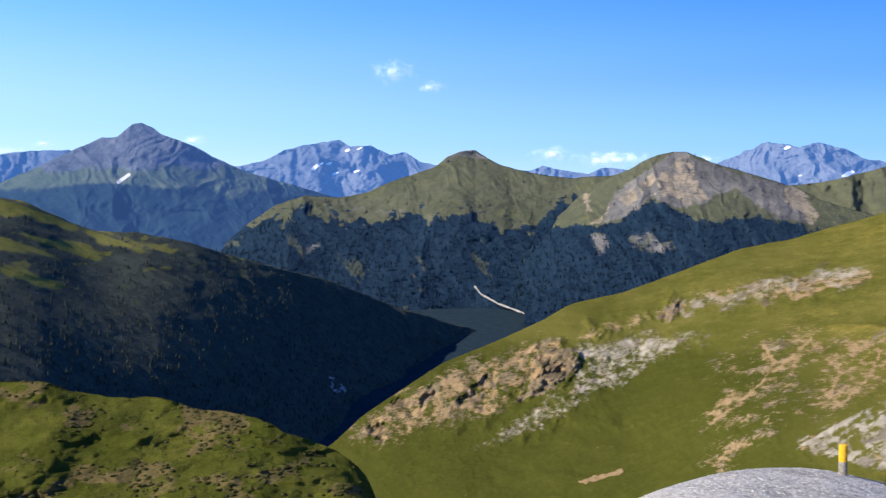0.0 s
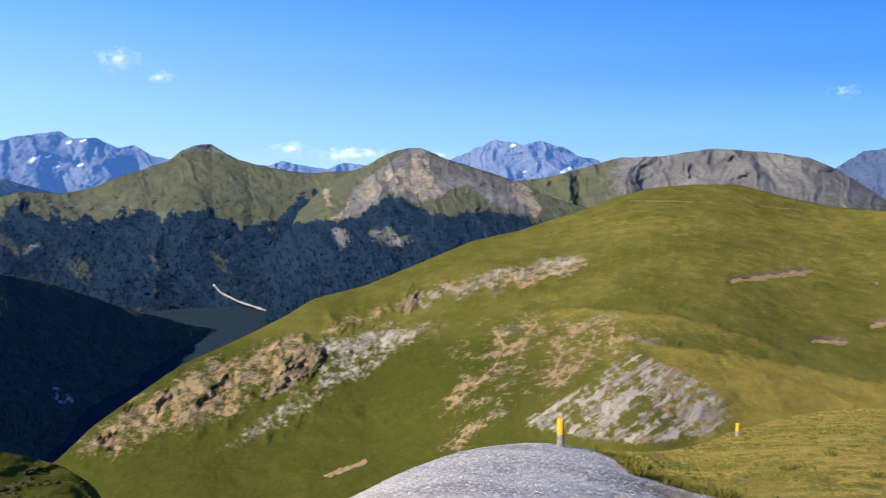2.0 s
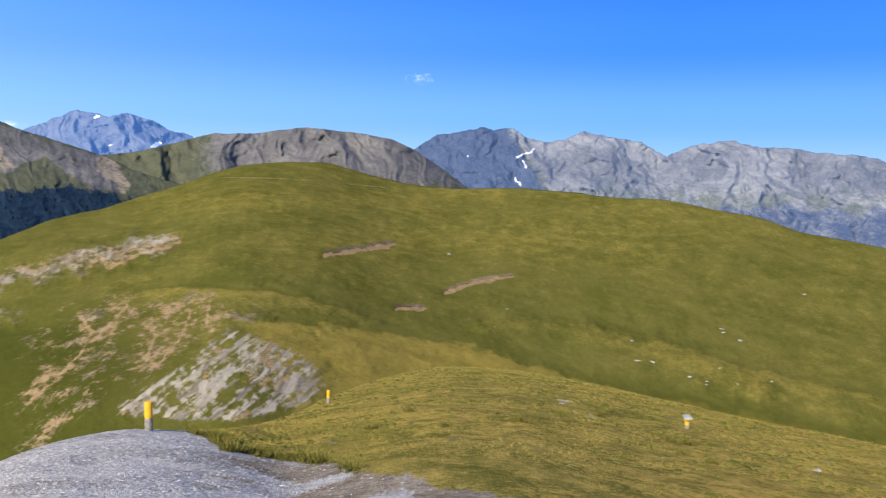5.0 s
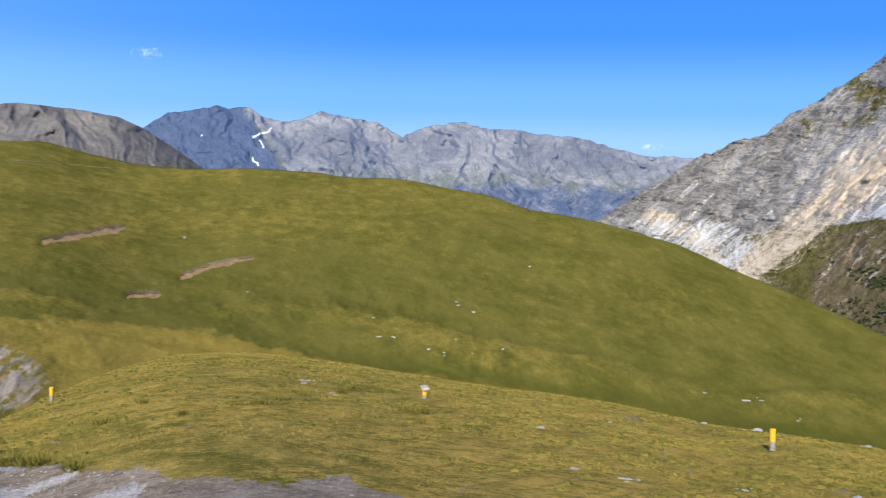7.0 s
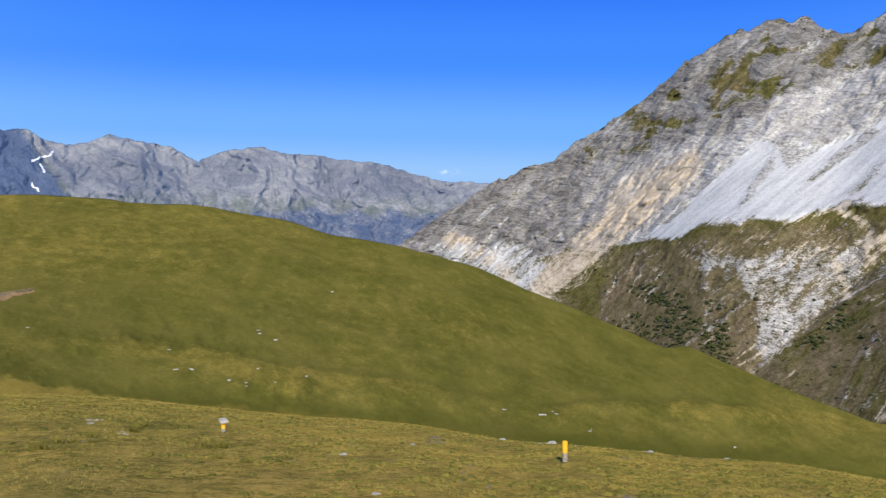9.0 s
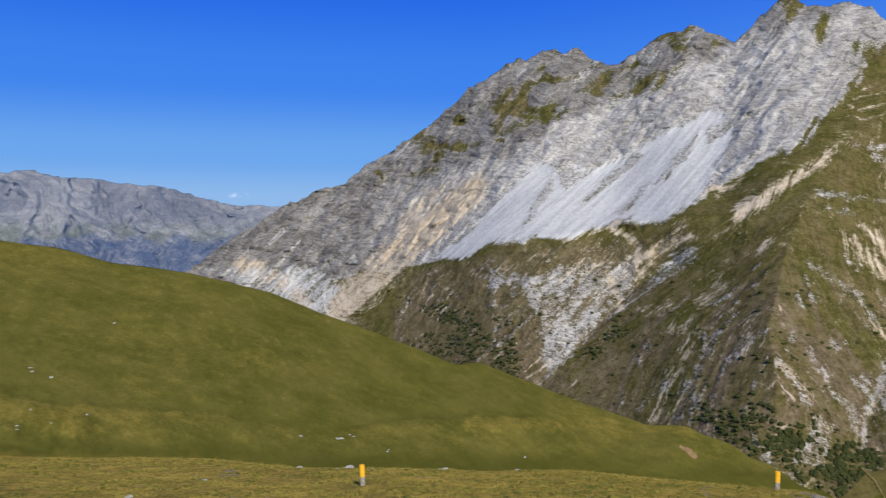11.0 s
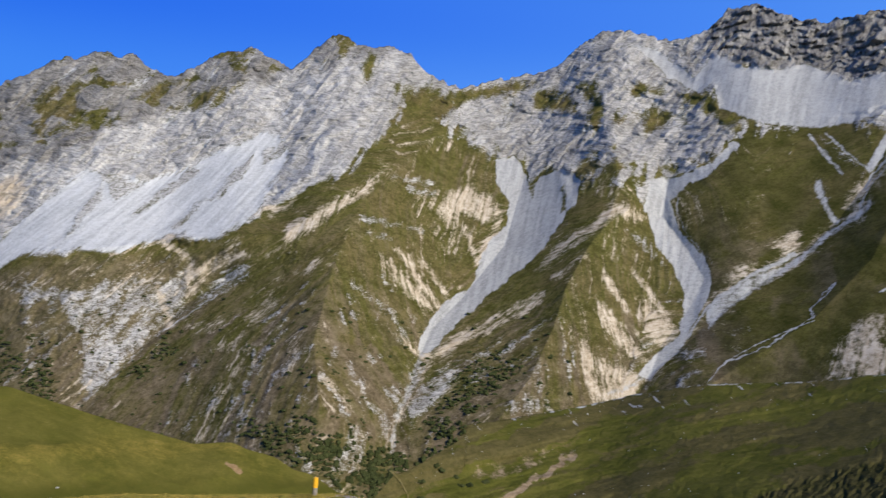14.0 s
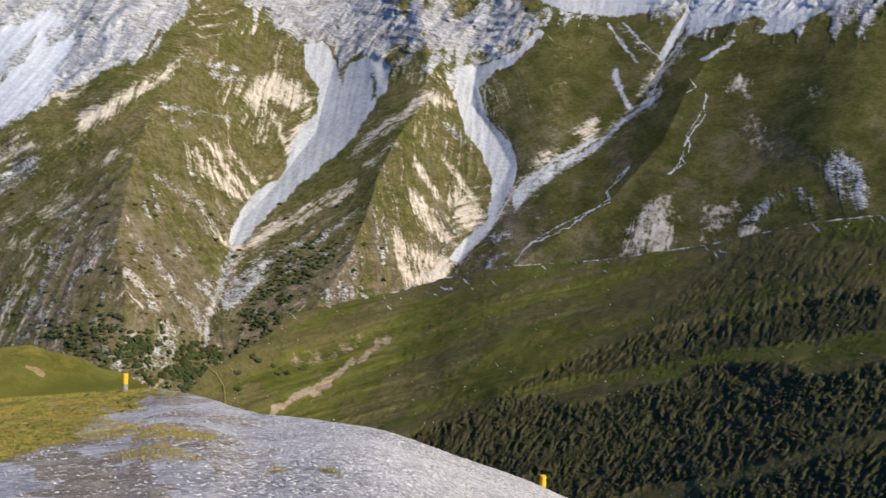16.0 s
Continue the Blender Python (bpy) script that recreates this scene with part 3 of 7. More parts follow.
TURF = [
    [(84.63, 5.89), (85.24, 6.58), (86.00, 7.19), (86.45, 6.91), (85.72, 6.07), (85.16, 5.70)],
    [(89.92, 6.71), (91.14, 7.66), (92.12, 8.26), (93.51, 8.75), (93.86, 8.44), (92.81, 7.64), (91.49, 7.35), (90.58, 6.69)],
    [(92.11, 6.46), (93.49, 7.48), (94.82, 8.17), (96.24, 8.39), (95.68, 7.75), (94.52, 6.84), (93.52, 6.34)],
    [(86.00, 4.66), (87.31, 5.60), (87.70, 5.20), (86.76, 4.64)],
    [(80.01, 3.59), (80.77, 4.28), (81.42, 4.04), (80.42, 3.12)],
    [(103.39, 10.06), (103.92, 10.85), (104.41, 10.77), (104.35, 9.59), (103.79, 8.83)],
    [(105.45, 9.09), (109.35, 9.07), (111.40, 9.48), (113.43, 9.94), (114.44, 10.14), (114.29, 9.61), (112.79, 9.07), (110.08, 8.35), (108.23, 7.01), (106.80, 5.18), (105.87, 5.84), (106.13, 7.90)],
    [(105.63, 6.58), (106.73, 6.96), (106.98, 6.01), (106.40, 4.82), (105.12, 3.46), (103.68, 2.64), (102.47, 2.24), (104.32, 4.12)],
    [(114.15, 9.15), (115.80, 9.65), (117.02, 8.60), (116.88, 7.97), (115.21, 7.96), (114.19, 8.15)],
    [(116.20, 9.82), (117.78, 10.01), (118.37, 8.50), (118.11, 6.99), (117.10, 7.44), (117.38, 8.50)],
    [(119.10, 9.61), (120.05, 9.99), (121.33, 9.84), (122.67, 9.57), (122.31, 9.25), (119.76, 9.25)],
    [(118.50, 7.12), (119.15, 8.50), (120.35, 7.65), (119.86, 7.29)],
    [(120.07, 8.17), (121.38, 8.82), (122.74, 8.00), (122.46, 7.32), (121.16, 6.83)],
    [(122.61, 9.38), (124.46, 9.56), (126.00, 8.74), (127.28, 8.09), (125.77, 7.45), (124.85, 7.81), (123.90, 8.46)],
    [(118.34, 3.44), (118.67, 4.86), (119.28, 5.77), (119.71, 4.88), (118.92, 3.79)],
    [(116.73, 4.01), (117.65, 5.51), (118.36, 5.86), (118.23, 4.52), (117.13, 2.40)],
    [(109.14, 5.84), (111.23, 5.55), (111.97, 4.37), (112.01, 3.34), (110.24, 4.60)]]
SCREES = [
    [(81.38, -3.48), (83.14, -1.99), (85.85, 0.73), (87.70, 2.72), (89.00, 2.38), (90.98, 2.15), (93.29, 2.94), (94.95, 4.22), (97.65, 5.55), (98.90, 5.44), (99.08, 4.18), (98.61, 2.84), (97.80, 1.01), (96.46, -0.19), (94.78, -1.19), (93.41, -0.82), (91.74, -1.22), (89.78, -2.04), (87.83, -2.03), (85.15, -2.43), (83.18, -3.39)],
    [(112.02, 4.89), (113.31, 5.09), (114.22, 3.75), (116.03, 4.64), (117.47, 3.83), (117.12, 2.74), (116.18, 1.35), (115.50, -0.05), (113.95, -1.84), (112.30, -3.30), (110.30, -5.13), (109.15, -6.92), (108.22, -7.31), (107.97, -6.28), (109.21, -4.07), (110.90, -3.01), (111.40, -1.53), (112.03, -0.12), (112.87, 0.95), (112.95, 2.27), (112.00, 3.62)],
    [(121.53, 4.41), (123.01, 4.43), (124.67, 5.19), (126.16, 6.69), (126.48, 6.40), (124.76, 4.54), (123.27, 3.61), (122.68, 2.88), (123.38, 1.32), (124.93, -0.27), (125.50, -1.87), (124.80, -3.87), (123.66, -5.99), (122.23, -7.75), (121.58, -7.48), (122.72, -6.00), (123.80, -4.93), (123.86, -2.29), (123.30, -1.00), (122.11, 0.28), (121.31, 2.25)]]
TONGUES = [
    [(86.61, -1.56), (87.46, -0.03), (88.38, 1.68), (88.85, 2.21), (88.62, 0.86), (87.70, -0.76)],
    [(90.38, 0.02), (91.99, 1.79), (93.96, 3.14), (94.31, 2.92), (92.67, 1.48), (91.10, 0.22)],
    [(97.65, 3.56), (97.68, 4.53), (98.91, 5.00), (98.80, 4.30)],
    [(94.70, 1.22), (96.34, 3.43), (97.40, 4.58), (96.77, 3.04), (95.45, 1.43)],
    [(92.39, -0.59), (94.36, 1.45), (94.77, 1.36), (92.94, -0.70)],
    [(88.68, 2.37), (90.99, 1.88), (89.70, 0.74), (89.20, 1.22)],
    [(113.98, 3.67), (114.36, 4.43), (114.79, 3.93), (114.38, 2.38)],
    [(116.09, 3.46), (116.47, 3.81), (116.49, 1.94), (116.10, 1.75)]]
CREAMS = [
    [(78.74, -1.32), (80.42, 0.26), (82.16, 1.37), (84.27, 2.00), (84.97, 1.19), (83.41, -0.26), (82.52, -1.26), (81.66, -2.58), (80.50, -3.24), (78.78, -3.58)],
    [(99.19, -0.85), (99.50, 0.27), (101.28, 1.22), (103.33, 2.52), (104.90, 3.73), (104.79, 2.92), (103.03, 1.39), (100.98, -0.09), (99.79, -1.01)],
    [(108.45, 1.56), (109.27, 2.91), (110.63, 3.40), (112.04, 2.65), (112.80, 1.82), (112.18, 1.21), (111.25, 1.00), (110.29, 1.56), (109.36, 0.58)],
    [(111.12, -1.61), (111.58, -0.13), (112.05, 0.93), (112.63, 1.71), (112.58, -0.09), (111.87, -1.23)],
    [(104.99, -1.23), (106.01, -1.40), (107.85, -3.43), (108.78, -4.68), (107.46, -4.21), (106.00, -2.87)],
    [(106.06, -6.02), (107.19, -6.32), (108.81, -7.22), (108.67, -7.99), (107.41, -7.28)],
    [(108.75, -7.36), (109.99, -6.12), (111.58, -5.10), (110.71, -6.60), (109.53, -7.60)],
    [(119.48, 2.93), (118.48, 1.83), (116.24, 0.05), (114.90, -1.79), (115.57, -1.49), (117.89, 0.39), (119.84, 2.14)],
    [(119.16, 2.66), (120.06, 2.88), (121.52, 1.92), (120.84, 1.43), (119.78, 2.00)],
    [(118.17, -3.68), (119.11, -3.32), (120.83, -5.14), (121.91, -6.46), (120.83, -6.61), (119.47, -5.30)],
    [(121.39, -2.89), (122.67, -3.68), (123.98, -4.75), (123.08, -5.71), (122.06, -5.45), (121.29, -4.10)],
    [(117.59, -5.35), (118.87, -6.62), (120.53, -7.16), (121.91, -7.78), (121.27, -9.16), (119.03, -10.02), (118.22, -8.35)],
    [(97.80, 1.08), (99.18, 1.31), (99.86, 1.86), (99.71, 1.15), (98.51, 0.58)],
    [(93.49, -3.23), (94.48, -2.51), (96.51, -1.58), (97.55, -1.78), (95.85, -2.47), (94.52, -3.54), (93.87, -4.59)]]
CREAMS += [
    [(132.51, 2.26), (132.96, 4.01), (133.38, 4.92), (133.97, 4.45), (133.90, 3.39), (133.14, 2.63)],
    [(131.99, -6.81), (132.99, -4.43), (133.93, -3.68), (135.21, -4.60), (135.21, -6.20)],
    [(138.27, -5.26), (139.50, -4.05), (140.24, -4.52), (139.58, -4.91)],
    [(136.57, -5.51), (136.86, -5.08), (137.45, -5.43)],
    [(137.78, 4.19), (138.22, 4.59), (138.69, 3.90), (138.43, 3.31)],
    [(128.51, 0.70), (130.06, 1.87), (130.33, 0.94), (129.58, 0.08)]]
PALES = [
    [(84.45, -5.40), (84.73, -4.25), (87.89, -4.30), (90.15, -3.31), (92.82, -3.52), (93.86, -2.12), (94.57, -3.13), (93.63, -5.63), (91.92, -7.09), (90.37, -8.78), (88.78, -10.43), (88.05, -9.76), (87.97, -7.11), (86.70, -5.12)],
    [(93.50, -5.63), (94.54, -4.23), (95.86, -2.64), (97.46, -2.17), (97.32, -3.18), (95.58, -4.62)],
    [(103.01, -2.74), (103.90, -3.17), (106.14, -4.55), (107.99, -6.91), (107.28, -6.77), (105.01, -4.59)],
    [(105.91, -9.42), (106.96, -9.10), (107.54, -10.38), (106.68, -10.93)],
    [(107.85, -9.34), (109.71, -7.86), (110.95, -8.14), (109.80, -9.92), (107.78, -12.07), (107.45, -10.73)],
    [(113.29, -10.05), (114.79, -9.10), (116.36, -10.00), (114.36, -10.92)],
    [(110.91, -11.22), (111.38, -10.17), (111.73, -10.15), (111.60, -11.18)],
    [(120.21, 1.21), (121.51, 0.75), (122.93, -1.08), (121.82, -0.40), (120.56, 0.55)],
    [(111.78, 8.78), (114.15, 9.15), (114.54, 7.98), (116.89, 7.84), (118.25, 6.85), (118.33, 5.19), (115.69, 4.80), (113.66, 4.93), (111.60, 5.05), (109.47, 6.36)]]
PALES += [
    [(142.78, -0.47), (143.60, 0.82), (144.62, 0.03), (145.76, -1.22), (145.51, -2.98), (144.57, -2.90), (143.20, -1.08)],
    [(141.40, -1.79), (142.70, -2.02), (143.22, -3.66), (142.17, -2.78)],
    [(138.81, -4.14), (139.97, -2.39), (141.31, -1.87), (140.68, -3.32), (139.52, -4.25)],
    [(130.52, 4.51), (131.03, 4.83), (131.37, 3.95), (132.04, 1.90), (131.59, 2.08), (130.80, 3.59)],
    [(130.55, 7.20), (131.73, 6.91), (133.18, 5.33), (133.37, 4.95), (131.81, 5.94)]]
STREAMS = [
    [(88.40, -10.69), (89.99, -9.21), (91.60, -7.36), (93.90, -5.62), (95.57, -4.21), (97.25, -2.94)],
    [(108.81, -7.22), (108.01, -8.98), (107.43, -10.39), (106.89, -11.78), (106.70, -13.14)],
    [(122.17, -7.69), (123.66, -5.92), (125.38, -3.18), (127.39, -1.45), (129.85, 0.26)],
    [(104.89, -1.44), (101.47, -3.85), (99.41, -5.14), (96.67, -6.25)],
    [(123.20, 3.61), (123.11, 2.30), (123.95, 1.01), (125.40, -0.57)]]
STREAMS += [
    [(128.31, -1.30), (129.94, -0.17), (131.19, 1.19), (133.06, 2.79), (133.89, 4.64), (134.75, 5.97), (134.93, 7.64), (135.16, 8.59)],
    [(95.90, -6.20), (98.53, -4.40), (101.25, -2.20), (102.03, -2.49)]]
TANSTREAKS = [
    [(106.28, -0.97), (109.15, -4.49)],
    [(110.02, -6.81), (112.37, -4.96), (115.37, -3.08)],
    [(112.06, -5.74), (115.22, -3.64)],
    [(116.00, -2.09), (117.93, -0.57)],
    [(92.16, -3.95), (92.91, -6.32)],
    [(93.86, -4.42), (94.84, -3.02), (96.86, -1.81)],
    [(92.42, -1.54), (93.73, -2.19), (94.20, -4.24)],
    [(89.46, -2.18), (91.75, -1.29), (92.81, -1.12)],
    [(95.94, 0.07), (97.80, 1.01), (99.19, 1.20)],
    [(110.41, 0.52), (111.36, -1.53)],
    [(108.06, -1.67), (109.54, -3.70)],
    [(118.97, -1.54), (120.70, -3.81)],
    [(120.92, -1.61), (123.27, -4.31)]]
GREYSTREAKS = [
    [(84.88, -4.08), (85.16, -6.38), (85.53, -8.68)],
    [(89.50, -3.67), (90.24, -6.36), (90.65, -9.05)],
    [(87.99, -7.71), (88.62, -9.37)],
    [(101.24, -7.17), (99.55, -8.94), (96.88, -12.39)],
    [(102.83, -7.46), (102.02, -9.22), (101.01, -10.62)],
    [(99.45, -6.18), (97.80, -8.98), (96.83, -11.04)],
    [(103.74, -8.13), (104.15, -9.49)],
    [(104.49, -9.14), (104.91, -10.84)],
    [(115.18, -6.52), (115.63, -8.87), (116.36, -10.17)],
    [(117.53, -6.37), (117.31, -8.75)],
    [(95.78, -10.71), (94.12, -12.40)],
    [(98.22, -11.02), (96.54, -12.73)],
    [(106.35, -11.46), (104.89, -10.50)],
    [(91.86, -4.98), (91.26, -7.36)],
    [(86.32, -5.06), (86.74, -6.71)]]
OUTLINES_WHITE = [
    [(104.10, 0.80), (105.86, 0.62), (107.63, 0.24)],
    [(105.75, 3.48), (108.21, 3.15)],
    [(106.83, 2.82), (108.41, 2.53)],
    [(104.48, -0.06), (105.90, -0.35)]]
PATHS = [
    [(125.61, -7.56), (126.58, -6.27), (128.93, -5.07), (130.55, -3.74), (131.21, -3.35), (131.00, -2.85), (131.45, -2.14), (132.06, -1.24)],
    [(134.59, -1.59), (135.18, -0.88), (135.42, 0.14), (135.69, 0.82), (136.25, 1.84), (136.29, 3.16)]]
HOLLOW = [(141.67, -0.80), (142.11, 0.84), (143.27, 4.05), (144.42, 6.83)]
CREST_CROWN = [(123.11, 12.48), (124.39, 13.21), (125.31, 14.18), (126.93, 14.42), (128.24, 14.00), (129.54, 13.52), (130.80, 13.34), (131.70, 13.63), (133.19, 13.90), (134.37, 14.01), (134.95, 14.13), (135.57, 13.51), (136.32, 13.33)]
CROWN = [(124.25, 12.89), (125.16, 11.60), (126.52, 10.90), (128.15, 10.73), (129.71, 11.05), (131.44, 10.67), (132.40, 10.03), (133.14, 10.19), (134.31, 10.49), (135.51, 10.01), (136.50, 10.61), (146.0, 11.5), (150.0, 18.0), (123.0, 18.0)]
S_BASIN = [(119.39, 12.29), (120.44, 11.83), (122.25, 10.23), (123.98, 9.44), (124.78, 9.96), (125.21, 8.48), (127.04, 7.97), (129.00, 7.49), (130.88, 7.53), (132.36, 8.29), (134.43, 8.77), (136.56, 9.69), (146.0, 10.0), (146.0, 12.5), (135.49, 10.32), (134.30, 10.64), (133.13, 10.34), (132.25, 10.03), (129.70, 11.15), (128.14, 10.82), (126.52, 10.97), (125.16, 11.60), (124.51, 11.43), (123.59, 10.26), (122.52, 11.23), (121.11, 12.01)]
S_TAIL = [(134.74, 8.46), (136.54, 10.00), (136.59, 9.23), (135.08, 7.68), (134.31, 6.09), (133.49, 4.95), (133.17, 5.26), (133.98, 6.56)]
DOME = [(-14.65, -4.42), (-13.30, -3.09), (-11.94, -1.92), (-10.24, -0.80), (-8.53, -0.29), (-6.46, -0.40), (-4.72, -0.10), (-3.32, 0.56), (-1.57, 1.11), (-0.52, 1.46), (0.18, 2.05), (1.05, 2.42), (1.93, 2.49), (2.69, 2.00), (3.57, 1.55), (4.71, 1.26), (6.10, 0.98), (7.83, 0.73), (9.19, 0.86), (10.55, 0.92), (11.90, 0.23), (13.58, -1.47)]
DOME_WOOD = [(-15.25, -2.05), (-10.59, -1.59), (-8.54, -1.15), (-5.78, -1.62), (-2.99, -1.39), (-1.59, -1.29), (0.52, -1.55), (2.27, -1.65), (4.02, -2.25), (6.11, -2.25), (6.80, -0.86), (7.49, -0.31), (8.52, -0.31), (9.04, -1.55), (9.56, -2.24), (14.26, -2.83)]
DOME_SCARS = [[(-8.74, -3.68), (-7.87, -2.99), (-6.48, -2.14), (-5.43, -1.80), (-6.31, -2.66), (-7.88, -3.69)], [(1.92, -3.05), (2.34, -2.88), (2.62, -3.58), (2.27, -3.79)], [(-8.53, -0.46), (-5.77, -0.61), (-2.28, -0.84), (-2.99, -1.46), (-5.08, -1.17), (-7.85, -0.95)]]
BARE_WOOD = [(6.11, -2.18), (8.87, -2.11), (10.24, -2.17), (10.91, -1.69), (11.91, -0.86), (13.24, -0.69), (14.73, -1.67), (17.16, -1.86), (18.42, -1.65), (20.60, -1.90), (21.82, -2.34), (23.60, -2.69)]
BARE_TAN = [[(10.49, -0.35), (11.90, 0.16), (12.62, 1.31), (13.16, 0.63), (11.97, -0.35), (11.24, -1.21)], [(13.06, 0.90), (14.19, 2.04), (15.01, 1.69), (15.59, 0.21), (16.24, -0.46), (14.63, -1.00), (13.63, -0.35), (12.57, -0.52)], [(20.24, 0.35), (21.16, 0.19), (22.15, -1.43), (21.87, -2.14), (20.96, -1.66), (20.11, -0.46)], [(8.74, -2.24), (9.55, -1.48), (10.40, -0.86), (10.57, -1.07), (9.56, -2.00)], [(8.52, -0.28), (9.03, -0.10), (9.28, -1.31), (8.87, -1.21)], [(18.70, 0.20), (19.72, -0.95), (20.22, -1.60), (19.73, -1.44), (19.03, -0.62)]]
BARE_ROCK = [[(12.55, 1.51), (13.86, 2.38), (14.91, 2.36), (15.66, 1.65), (17.43, 1.10), (19.01, 0.46), (19.95, -0.30), (19.65, -0.53), (18.07, 0.37), (16.16, 0.61), (15.34, 1.22), (14.36, 1.90), (12.89, 1.07)], [(11.09, -2.85), (12.26, -2.57), (13.93, -3.00), (14.44, -4.01), (12.95, -3.86), (11.60, -3.53)], [(8.71, -2.69), (9.90, -2.58), (10.25, -3.55), (9.57, -4.07)], [(17.44, 0.60), (18.70, 0.03), (19.82, -1.38), (18.73, -1.19), (17.77, -0.29)]]
MEADOW_STRIPS = [[(-27.20, 0.94), (-25.56, 0.07), (-23.57, -0.57), (-21.52, -1.56), (-20.02, -2.24), (-18.32, -2.80), (-16.19, -3.17), (-16.58, -3.47), (-18.49, -3.36), (-20.35, -3.02), (-20.79, -2.55), (-22.43, -1.87), (-23.89, -1.43), (-25.60, -1.05), (-27.26, -0.91)], [(-27.29, -1.84), (-25.63, -2.12), (-23.33, -2.40), (-21.26, -2.99), (-20.06, -3.78), (-20.69, -4.25), (-23.07, -3.59), (-25.67, -3.31), (-27.33, -3.07)], [(-25.69, -3.82), (-23.98, -4.26), (-21.92, -5.12), (-22.53, -5.32), (-24.57, -4.75), (-25.71, -4.44)]]
LEDGES = [[(-20.10, -5.25), (-18.56, -6.30), (-16.69, -8.38)], [(-14.02, -6.14), (-11.02, -7.59), (-7.95, -9.40)], [(-11.41, -10.30), (-7.97, -11.11), (-3.77, -11.89)], [(-24.04, -6.36), (-21.09, -7.82), (-17.99, -8.81)]]
SLOPE_CRAG = [(-7.28, -11.54), (-6.23, -11.50), (-5.61, -12.20), (-5.89, -12.87), (-6.95, -12.67)]
HILL_TAN = [[(7.66, -9.16), (9.83, -8.09), (12.70, -7.00), (14.00, -6.53), (13.67, -7.70), (12.36, -8.32), (9.82, -8.95)],
    [(15.24, -15.48), (16.25, -14.88), (17.96, -14.39), (20.55, -13.91), (19.68, -14.96), (17.61, -16.26), (15.84, -16.49)],
    [(21.59, -8.53), (23.16, -8.02), (26.32, -7.85), (26.86, -8.90), (25.10, -10.01), (23.17, -10.27), (21.77, -9.74)],
    [(2.67, -10.34), (3.81, -9.96), (5.27, -9.28), (5.86, -9.47), (4.94, -11.14), (3.76, -11.98), (2.62, -12.17)]]
HILL_GREY = [[(14.00, -6.53), (16.32, -5.89), (19.02, -5.13), (21.76, -4.58), (23.85, -4.02), (24.96, -4.37), (24.55, -5.14), (21.77, -5.97), (19.02, -6.50), (16.31, -7.08), (14.32, -7.71)],
    [(7.35, -9.47), (9.19, -9.05), (12.36, -8.66), (14.31, -8.42), (16.37, -8.61), (15.63, -9.17), (12.99, -9.74), (10.73, -10.63), (8.54, -11.15), (7.94, -10.14)],
    [(3.11, -15.27), (4.88, -13.69), (6.68, -12.61), (9.15, -11.51), (11.36, -10.92), (9.76, -12.20), (7.27, -13.29), (5.15, -14.65)],
    [(18.67, -9.00), (19.69, -8.51), (21.07, -8.18), (20.73, -8.87), (19.35, -9.53)],
    [(26.69, -9.31), (28.81, -8.88), (30.30, -9.11), (29.88, -9.57), (27.40, -9.66)]]
HILL_CRAG = [[(5.49, -9.99), (6.75, -9.37), (8.26, -9.78), (8.54, -10.76), (7.06, -12.00), (5.79, -12.66), (4.84, -12.76), (5.52, -11.50)],
    [(13.35, -7.02), (14.17, -6.53), (14.49, -7.04), (13.83, -7.97), (13.18, -7.85)]]
HILL_VEINS = [[(19.01, -8.84), (19.76, -9.88), (19.34, -10.96), (17.63, -12.60), (16.53, -13.56)],
    [(21.77, -8.53), (20.73, -9.62), (19.69, -10.56)],
    [(23.34, -9.93), (22.82, -11.71)],
    [(25.34, -8.90), (24.93, -10.35), (23.45, -12.06)],
    [(26.40, -8.48), (26.33, -9.66)],
    [(19.70, -6.10), (21.77, -5.42), (24.55, -4.54)],
    [(20.73, -6.28), (22.81, -5.42), (24.20, -5.14)],
    [(21.07, -5.41), (23.15, -5.14), (24.72, -4.89)]]
HILL_RIBS = [(27.58, -9.87), (30.25, -10.95), (32.04, -11.61), (33.19, -12.62), (33.57, -13.63), (32.52, -14.75), (29.95, -15.31), (28.17, -15.66), (24.60, -15.48), (21.00, -14.90), (21.07, -14.06), (23.17, -13.02), (25.29, -11.67)]
RIM_A = [(21.77, -7.67), (24.56, -7.51), (29.50, -7.83), (32.70, -8.48), (35.18, -9.11), (37.65, -10.14)]
RIM_B = [(28.10, -9.59), (32.37, -9.88), (35.92, -11.16), (40.81, -12.31), (45.54, -13.06), (50.18, -13.39)]
FOLD_A = [(133.55, -11.25), (134.47, -9.96), (135.66, -8.31), (136.87, -7.00), (138.39, -5.85), (139.91, -5.04), (146.50, -3.15), (146.89, -6.74), (139.07, -9.63)]
FOLD_M = [(125.08, -15.67), (129.20, -13.38), (133.56, -11.31), (139.07, -9.70), (143.01, -8.18), (146.89, -6.74), (147.16, -9.30), (142.36, -10.88), (139.26, -11.61), (137.04, -12.49), (134.41, -13.20), (129.29, -14.47)]
FOLD_B = [(118.41, -19.21), (122.29, -17.16), (125.80, -15.62), (127.95, -15.55), (129.77, -16.13), (131.48, -15.48), (133.84, -14.62), (136.14, -13.67), (136.91, -12.91), (139.32, -12.27), (142.48, -12.00), (143.46, -12.51), (145.51, -11.87), (147.34, -10.94), (149.00, -14.40), (147.78, -14.84), (143.02, -17.17), (139.94, -18.47), (135.03, -20.11), (131.60, -21.60), (126.30, -22.40), (121.00, -20.00)]
FOLD_C = [(138.43, -19.93), (143.08, -17.70), (145.42, -16.57), (147.86, -15.53), (151.00, -15.00), (151.00, -21.50), (133.70, -24.80)]
